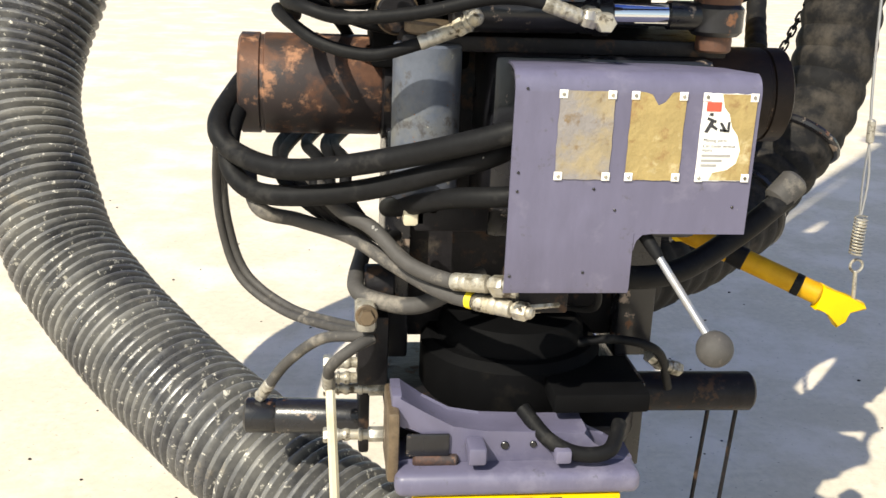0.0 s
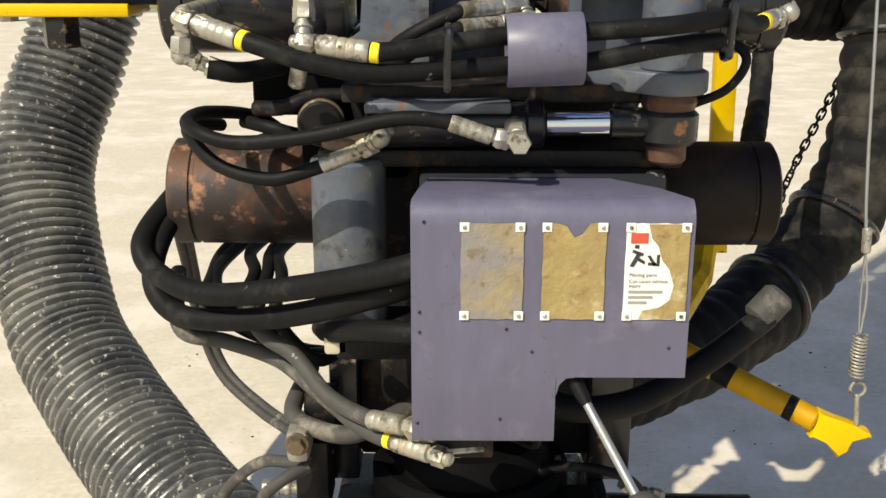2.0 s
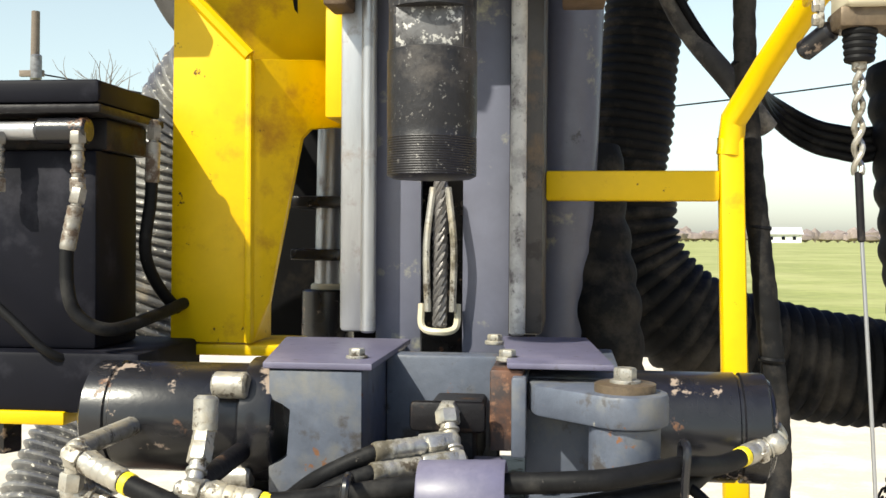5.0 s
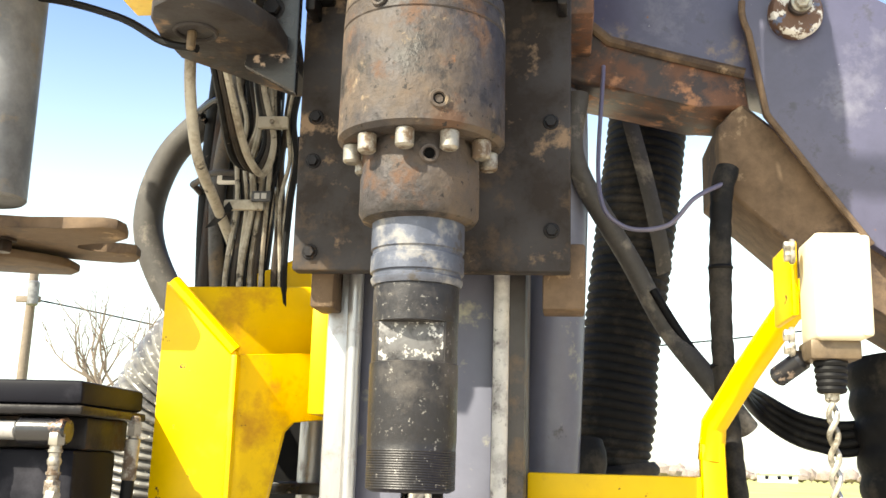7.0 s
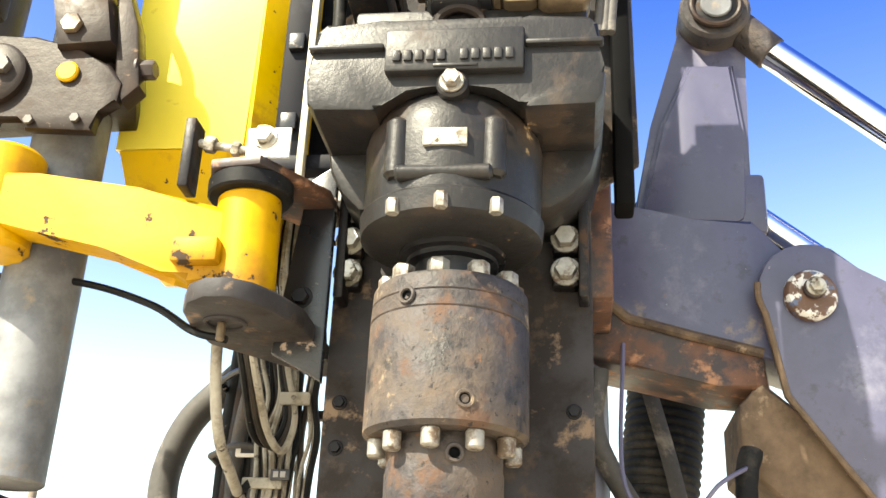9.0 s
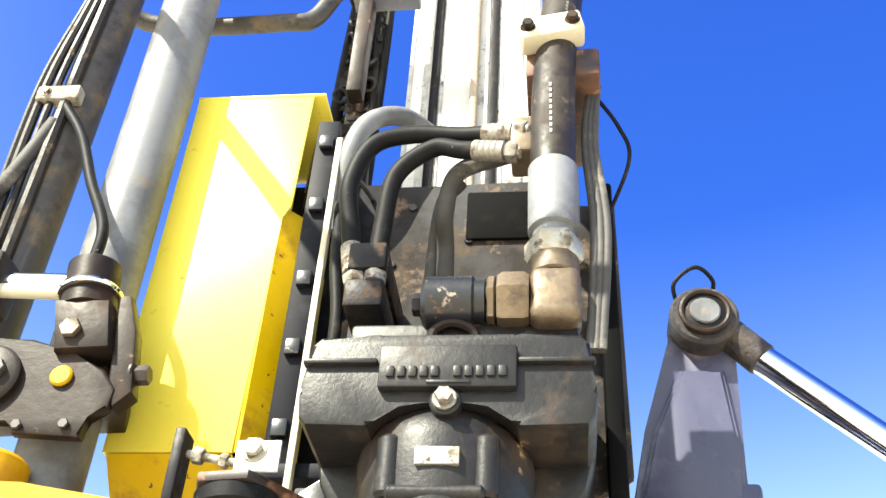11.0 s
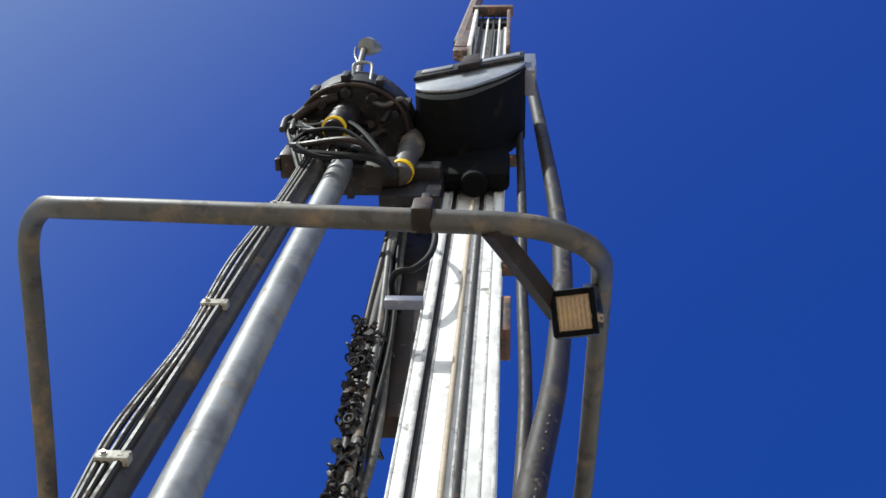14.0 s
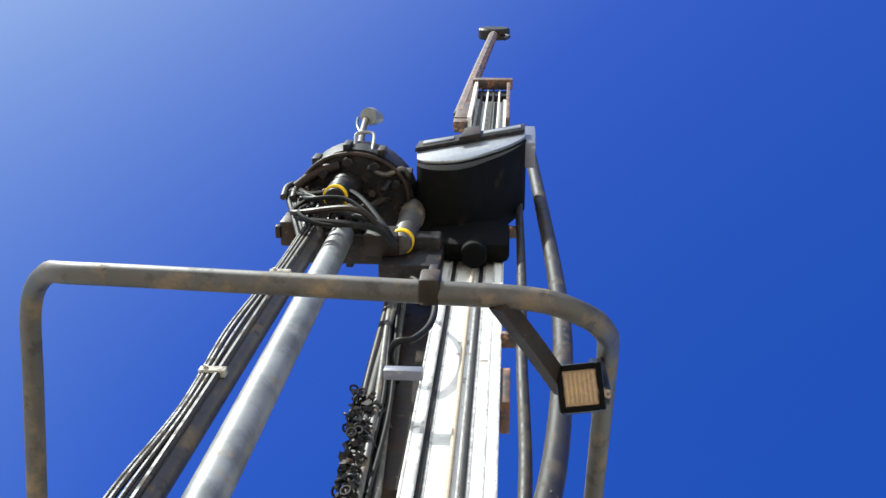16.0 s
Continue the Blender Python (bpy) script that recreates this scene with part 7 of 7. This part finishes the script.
# cable and hose bundle climbing the mast
tg = thing("cable_tag", "small white tag on the hose bundle", "tag", "cable tags")
part("tag_plate", block(B(), (0.04, 2.285, 2.145), (0.085, 2.295, 2.165), 0.002), PAPER, tg)
part("tag_mark", block(B(), (0.05, 2.283, 2.150), (0.075, 2.2855, 2.160), 0), BLACKINK, tg)
tg = thing("cable_tag", "ochre clamp tag on the hose bundle", "tag", "cable tags")
part("tag_plate", block(B(), (0.095, 2.275, 2.27), (0.14, 2.30, 2.295), 0.003), BRASS, tg)
rr = random.Random(21)
for k in range(18):
    ox, oy = rr.uniform(-0.045, 0.055), rr.uniform(-0.04, 0.04)
    mat_ = (RUBBER, DUSTRUBBER, RUBBER, BROWNSTEEL, DUSTRUBBER, DUSTPIPE, RUBBER)[k % 7]
    j = lambda s=0.024: rr.uniform(-s, s)
    hydraulic_hose([(0.05 + ox, 2.38 + oy, 1.90), (0.05 + ox + j(), 2.38 + oy, 2.15), (0.06 + ox + j(), 2.37 + oy, 2.45), (0.12 + ox * 0.8 + j(), 2.34 + oy, 3.0), (0.14 + ox * 0.8 + j(), 2.28 + oy, 3.5), (0.16 + ox * 0.7 + j(), 2.22 + oy, 4.0), (0.16 + ox * 0.7 + j(), 2.21 + oy, 4.5), (0.13 + ox * 0.7 + j(), 2.20 + oy, 5.2), (0.11 + ox * 0.7 + j(), 2.17 + oy, 6.0), (0.09 + ox * 0.7, 2.15 + oy, 6.5)], rr.choice((0.008, 0.011, 0.014, 0.016)), "dusty hose in the bundle climbing the mast", start=False, end=False, mat=mat_)
tray = thing("cable_tray", "dark channel behind the hose bundle", "tray")
part("channel", block(B(), (0.11, 2.24, 4.75), (0.285, 2.32, 6.8), 0.006), BROWNSTEEL, tray)
for zz in (2.15, 2.28, 2.6, 3.3, 4.1, 4.35, 4.62, 4.9, 5.15):
    x_ = 0.05 if zz < 2.5 else 0.14
    part("band", sweep(B(), spline([(x_ - 0.06, 2.31, zz), (x_, 2.27 if zz < 3 else 2.14, zz + 0.01), (x_ + 0.07, 2.30, zz), (x_ + 0.05, 2.42 if zz < 3 else 2.30, zz), (x_ - 0.05, 2.42 if zz < 3 else 2.30, zz - 0.01), (x_ - 0.06, 2.31, zz)], 5), 0.0055, 8), (DUSTPIPE, BLACKPAINT, DARKSTEEL)[int(zz * 10) % 3], tray)
part("tray_arm", block(B(), (0.10, 2.25, 2.20), (0.29, 2.27, 2.215), 0.003), DARKSTEEL, tray)
part("tray_arm", block(B(), (0.175, 1.955, 3.60), (0.315, 2.0, 3.645), 0.003), BEAMGREY, tray)
part("tray_arm", block(B(), (0.19, 1.958, 3.32), (0.22, 1.997, 3.598), 0.003), BROWNSTEEL, tray)
part("tray_arm", block(B(), (0.185, 1.955, 5.01), (0.312, 1.99, 5.05), 0.003), BEAMGREY, tray)
rr = random.Random(33)
bm = B()
core = spline([(0.10, 2.31, 3.05), (0.135, 2.26, 3.5), (0.15, 2.20, 3.96), (0.140, 2.19, 4.35), (0.105, 2.18, 4.85), (0.09, 2.17, 5.25)], 30)
for c0 in core:
    for q in range(3):
        o_ = Vector((rr.uniform(-0.042, 0.042), rr.uniform(-0.05, 0.02), rr.uniform(-0.02, 0.02)))
        e_ = Vector((rr.uniform(-0.03, 0.03), rr.uniform(-0.03, 0.02), rr.uniform(-0.05, 0.05)))
        f_ = o_ + e_ * 0.5 + Vector((rr.uniform(-0.018, 0.018), rr.uniform(-0.025, 0.0), 0))
        turn = Matrix.Translation(c0 + o_ * 0.75) @ pose(0, 0, 0, rr.uniform(-40, 40), rr.uniform(-40, 40), rr.uniform(0, 180))
        if q:
            bmesh.ops.create_cube(bm, size=1, matrix=turn @ Matrix.Diagonal((rr.uniform(0.012, 0.032), rr.uniform(0.010, 0.024), rr.uniform(0.012, 0.034), 1)))
        else:
            ring(bm, c0 + o_ * 0.9, (rr.uniform(-1, 1), rr.uniform(-1, 1), 0.4), 0.016, 0.0045, 10, 6)
single("tangled_hose_clips", bm, DARKSTEEL, "tangle of dusty clips and hose tails on the mast", "hose clips", kind="stuff")
h = thing("bent_hose", "thick dusty hose arching beside the bundle", "hose")
part("tube", pipe([(0.06, 2.42, 2.40), (-0.003, 2.40, 2.320), (-0.091, 2.40, 2.224), (-0.120, 2.40, 2.099), (-0.070, 2.40, 1.977), (0.02, 2.40, 1.88), (0.06, 2.40, 1.75)], 0.026, 16), DUSTRUBBER, h)
h = thing("cable_loop", "dusty wires drooping from the swing arm", "cable")
part("wire", pipe([(0.098, 1.97, 2.29), (0.095, 1.99, 2.20), (0.094, 2.04, 2.12), (0.086, 2.14, 2.085), (0.085, 2.20, 2.06), (0.10, 2.26, 2.0)], 0.0085, 10), PALEWIRE, h, "pale grey sheathed cable")
for k in range(3):
    part("wire", pipe([(0.108 + 0.008 * k, 2.0, 2.30), (0.118 + 0.009 * k, 2.05, 2.21), (0.112 + 0.012 * k, 2.14, 2.15), (0.128 + 0.010 * k, 2.19, 2.146 - 0.006 * k), (0.146 + 0.006 * k, 2.20, 2.19), (0.132 + 0.004 * k, 2.19, 2.27), (0.118, 2.17, 2.40)], 0.0062, 8), (RUBBER, DUSTHOSE, PALEWIRE)[k], h)
wb = thing("wire_bundle", "bundle of thin grey and black wires tied beside the carriage", "cable")
rr = random.Random(64)
for k in range(17):
    u_ = 0.088 + 0.0062 * k
    y_ = 2.215 + rr.uniform(-0.014, 0.014)
    w_ = lambda: rr.uniform(-0.006, 0.006)
    part("wire", pipe([(u_ + 0.006, y_ + 0.02, 1.86), (u_ + w_(), y_, 1.97), (0.145 + (u_ - 0.138) * 0.86 + w_(), y_, 2.09), (u_ + 0.004 + w_(), y_, 2.16), (0.148 + (u_ - 0.138) * 0.8, y_, 2.225), (u_ + 0.002 + w_(), y_ + 0.01, 2.32), (0.12 + (u_ - 0.138) * 0.8, y_ + 0.03, 2.50), (0.115 + (u_ - 0.138) * 0.7, 2.30, 2.8)], rr.choice((0.0034, 0.0042, 0.0055)), 7), (PALEWIRE, RUBBER, PALEWIRE, DUSTHOSE, PALEWIRE)[k % 5], wb)
part("wire_clamp", block(B(), (0.134, 2.186, 2.208), (0.182, 2.199, 2.228), 0.003), PALEWIRE, wb, "dusty ivory wire clamp")
part("clamp_screw", rod(B(), (0.158, 2.182, 2.218), (0.158, 2.187, 2.218), 0.004, 10), BOLTSTEEL, wb)
part("wire_strap", block(B(), (0.088, 2.186, 2.075), (0.152, 2.196, 2.092), 0.003), PALEWIRE, wb)
part("number_tag", block(B(), (0.134, 2.181, 2.087), (0.164, 2.1855, 2.104), 0.001), BLACKINK, wb, "small black tag with worn print")
for k in range(2):
    part("tag_mark", block(B(), (0.139 + k * 0.011, 2.1795, 2.091), (0.147 + k * 0.011, 2.1808, 2.100), 0), GREYINK, wb)
part("strap_tail", prism(B(), [(0.062, 2.045), (0.098, 2.088), (0.104, 2.076), (0.078, 2.050)], "y", 2.184, 2.186, 0), RUBBER, wb)

# ---- hoses at the rotation head ----
h = thing("air_hose", "thick brown-dusted black air hose with steel sleeve", "hose")
part("nut", hexrod(B(), (0.588, 1.80, 2.772), (0.588, 1.80, 2.81), 0.044), ZINC, h)
part("ferrule", lathe(B(), (0.588, 1.80, 2.81), (0.588, 1.80, 2.955), [(0, 0.032), (0.1, 0.032), (0.12, 0.039), (0.97, 0.039), (1, 0.036)], 30), GALV, h, "dull aluminium sleeve")
part("tube", pipe([(0.588, 1.80, 2.95), (0.59, 1.80, 3.10), (0.598, 1.81, 3.25), (0.614, 1.85, 3.45), (0.650, 1.91, 3.9), (0.730, 1.96, 4.55), (0.785, 2.0, 5.4), (0.79, 2.04, 6.2), (0.768, 2.05, 7.1), (0.72, 2.05, 8.6)], 0.036, 20), DUSTHOSE, h)
for k in range(9):
    part("print_dash", block(B(), (0.584, 1.7625, 3.0 + 0.013 * k), (0.588, 1.7655, 3.008 + 0.013 * k), 0), GREYINK, h)
hose_line = spline([(0.588, 1.80, 2.95), (0.59, 1.80, 3.10), (0.598, 1.81, 3.25), (0.614, 1.85, 3.45), (0.650, 1.91, 3.9), (0.730, 1.96, 4.55)], 60)
for k in range(0, 40):
    c0 = hose_line[130 + k * 4] + Vector((0.012, -0.0338, -0.004))
    if k % 9 > 3 and k % 4:
        part("print_dash", block(B(), c0 - Vector((0.0022, 0.0018, 0.005)), c0 + Vector((0.0022, 0.0018, 0.005)), 0), DUSTRUBBER, h)
half = part("clamp_half", block(B(), (0.535, 1.755, 3.225), (0.643, 1.80, 3.275), 0.006), IVORY, h, "pale steel hose clamp")
half.matrix_basis = Matrix.Translation((0.589, 1.78, 3.25)) @ Matrix.Rotation(radians(-11), 4, "Y") @ Matrix.Translation((-0.589, -1.78, -3.25))
part("clamp_back", block(B(), (0.545, 1.80, 3.17), (0.67, 2.036, 3.235), 0.006), RUSTY, h)
for xs in (0.55, 0.625):
    bolt(h, (xs, 1.757, 3.25 + (xs - 0.589) * 0.194), (0, -1, 0), 0.010, 0.012, BROWNSTEEL)
h2 = thing("air_line", "dark dusty line along the mast", "hose")
part("tube", pipe([(0.615, 2.05, 3.60), (0.625, 2.06, 4.0), (0.645, 2.06, 4.6), (0.640, 2.06, 5.4), (0.645, 2.06, 6.4), (0.635, 2.06, 8.1)], 0.021, 14), DUSTHOSE, h2)
for zz in (4.0, 5.6, 7.0):
    part("bracket", block(B(), (0.562, 2.06, zz), (0.64, 2.12, zz + 0.03), 0.004), RUSTY, h2)
for k, (zz, w) in enumerate(((5.1, 0.03), (3.3, 0.02))):
    part("plate", block(B(), (0.566, 2.10, zz), (0.60, 2.22, zz + 0.28), 0.004), RUSTY, h2)
hydraulic_hose([(0.275, 1.86, 2.82), (0.262, 1.86, 2.90), (0.255, 1.85, 2.98), (0.285, 1.85, 3.065), (0.352, 1.85, 3.088), (0.44, 1.84, 3.072), (0.510, 1.82, 3.056)], 0.0155, "black hose arching over the gearbox with clamp bands", flen=0.05, fit=BOLTSTEEL)
hydraulic_hose([(0.312, 1.86, 2.80), (0.315, 1.86, 2.892), (0.330, 1.85, 2.995), (0.39, 1.84, 3.045), (0.44, 1.83, 3.03), (0.495, 1.82, 3.016)], 0.0155, "second black hose arching over the gearbox", flen=0.05, fit=BOLTSTEEL)
hydraulic_hose([(0.407, 1.97, 2.80), (0.407, 1.95, 2.912), (0.409, 1.90, 2.956), (0.430, 1.88, 3.025), (0.516, 1.85, 3.035), (0.56, 1.84, 3.04)], 0.0150, "grimy hose rising behind the motor", start=False, end=False, mat=DUSTRUBBER)
hydraulic_hose([(0.38, 1.98, 2.80), (0.385, 1.97, 2.92), (0.40, 1.93, 3.0), (0.43, 1.92, 3.04)], 0.0130, "short grimy hose behind the motor", start=False, end=False, mat=DUSTRUBBER)
hydraulic_hose([(0.20, 2.0, 3.0), (0.221, 1.95, 3.146), (0.25, 1.95, 3.222), (0.306, 1.98, 3.262), (0.36, 2.05, 3.27)], 0.019, "grey hose bent round the feed beam", start=False, end=False, mat=GALV)
hydraulic_hose([(0.249, 1.90, 2.64), (0.249, 1.90, 2.752), (0.230, 1.92, 2.878), (0.20, 2.0, 3.108), (0.179, 2.05, 3.271)], 0.010, "thin black hose along the cabinet edge", end=False)
for k in range(3):
    hydraulic_hose([(0.635 + 0.008 * k, 1.80, 2.62), (0.648 + 0.01 * k, 1.82, 2.85), (0.64 + 0.008 * k, 1.84, 3.05), (0.655 + 0.006 * k, 1.86, 3.20)], 0.0065, "thin tan line beside the air hose", start=False, end=False, mat=DUSTRUBBER)
hydraulic_hose([(0.655, 1.86, 3.19), (0.70, 1.88, 3.12), (0.715, 1.90, 3.06), (0.67, 1.95, 2.96)], 0.0035, "thin black wire loop on the carriage", start=False, end=False)
h = thing("hose_ports", "tan steel port blocks beside the air hose", "fitting")
part("port_block", block(B(), (0.52, 1.80, 3.0), (0.575, 1.87, 3.075), 0.006), BRASS, h)
part("port_tube", rod(B(), (0.545, 1.84, 3.09), (0.60, 1.86, 3.11), 0.016, 16), IVORY, h)
part("stalk", block(B(), (0.55, 1.86, 3.02), (0.57, 2.036, 3.06), 0.004), DARKSTEEL, h)

h = thing("hose_loop", "dark hose loop standing off the mast", "hose")
part("tube", pipe([(0.23, 2.06, 6.05), (0.191, 1.978, 5.96), (0.262, 1.975, 5.84), (0.306, 1.975, 5.67), (0.302, 1.978, 5.47), (0.254, 1.98, 5.335), (0.196, 1.985, 5.315), (0.17, 2.06, 5.36), (0.18, 2.20, 5.45)], 0.013, 10), RUBBER, h)

# ---- guard hoop and work light ----
hp = thing("guard_hoop", "bent grey steel tube hoop standing out from the mast", "guard")
hoop = [(0.29, 2.12, 3.88), (0.13, 2.12, 3.882), (0.085, 2.12, 3.82), (0.045, 2.11, 3.72), (-0.02, 2.10, 3.70), (-0.25, 2.10, 3.70), (-0.37, 2.08, 3.72), (-0.415, 2.0, 3.76), (-0.40, 1.75, 3.775), (-0.385, 1.45, 3.80), (-0.365, 1.28, 3.79), (-0.295, 1.185, 3.72), (-0.19, 1.148, 3.632), (0.14, 1.145, 3.600), (0.45, 1.143, 3.568), (0.62, 1.145, 3.553), (0.70, 1.165, 3.545), (0.748, 1.225, 3.62), (0.772, 1.33, 3.76), (0.778, 1.6, 3.89), (0.768, 1.95, 3.94), (0.745, 2.08, 3.92), (0.68, 2.12, 3.86), (0.56, 2.12, 3.85)]
part("tube", sweep(B(), spline(hoop, 7), 0.021, 16), DUSTPIPE, hp)
part("tube_clamp", block(B(), (0.428, 1.112, 3.545), (0.464, 1.16, 3.605), 0.006), BROWNSTEEL, hp)
part("clamp_stub", block(B(), (0.440, 1.118, 3.60), (0.456, 1.142, 3.645), 0.003), BROWNSTEEL, hp)
part("diagonal", sweep(B(), [Vector((0.565, 1.15, 3.545)), Vector((0.625, 1.25, 3.60)), Vector((0.685, 1.35, 3.64))], 0.021, 4), BROWNSTEEL, hp)
wl = thing("work_light", "square black work light with dusty amber glass", "lamp")
cen = Matrix.Translation((0.712, 1.335, 3.615)) @ Matrix.Rotation(radians(-8), 4, "Z") @ Matrix.Rotation(radians(-28), 4, "X")
o = part("housing", block(B(), (-0.042, -0.044, -0.01), (0.042, 0.044, 0.055), 0.008, 3), BLACKPAINT, wl)
o.matrix_basis = cen
o = part("lens", block(B(), (-0.030, -0.032, -0.0125), (0.030, 0.032, -0.004), 0.003), LENS, wl, "dusty amber lamp glass")
o.matrix_basis = cen
for k in range(7):
    o = part("lens_rib", block(B(), (-0.0265 + k * 0.008, -0.028, -0.0145), (-0.0215 + k * 0.008, 0.028, -0.012), 0.0009), LENS, wl)
    o.matrix_basis = cen
for xa, xb, ya, yb in ((-0.040, -0.031, -0.042, 0.042), (0.031, 0.040, -0.042, 0.042), (-0.0305, 0.0305, -0.042, -0.033), (-0.0305, 0.0305, 0.033, 0.042)):
    o = part("rim", block(B(), (xa, ya, -0.017), (xb, yb, -0.011), 0.002), SHADEBLACK, wl)
    o.matrix_basis = cen
part("bracket", block(B(), (0.735, 1.33, 3.60), (0.765, 1.36, 3.74), 0.004), BLACKPAINT, wl)
part("cable", pipe([(0.70, 1.36, 3.66), (0.69, 1.42, 3.74), (0.73, 1.44, 3.80), (0.765, 1.42, 3.80)], 0.006, 8), RUBBER, wl)
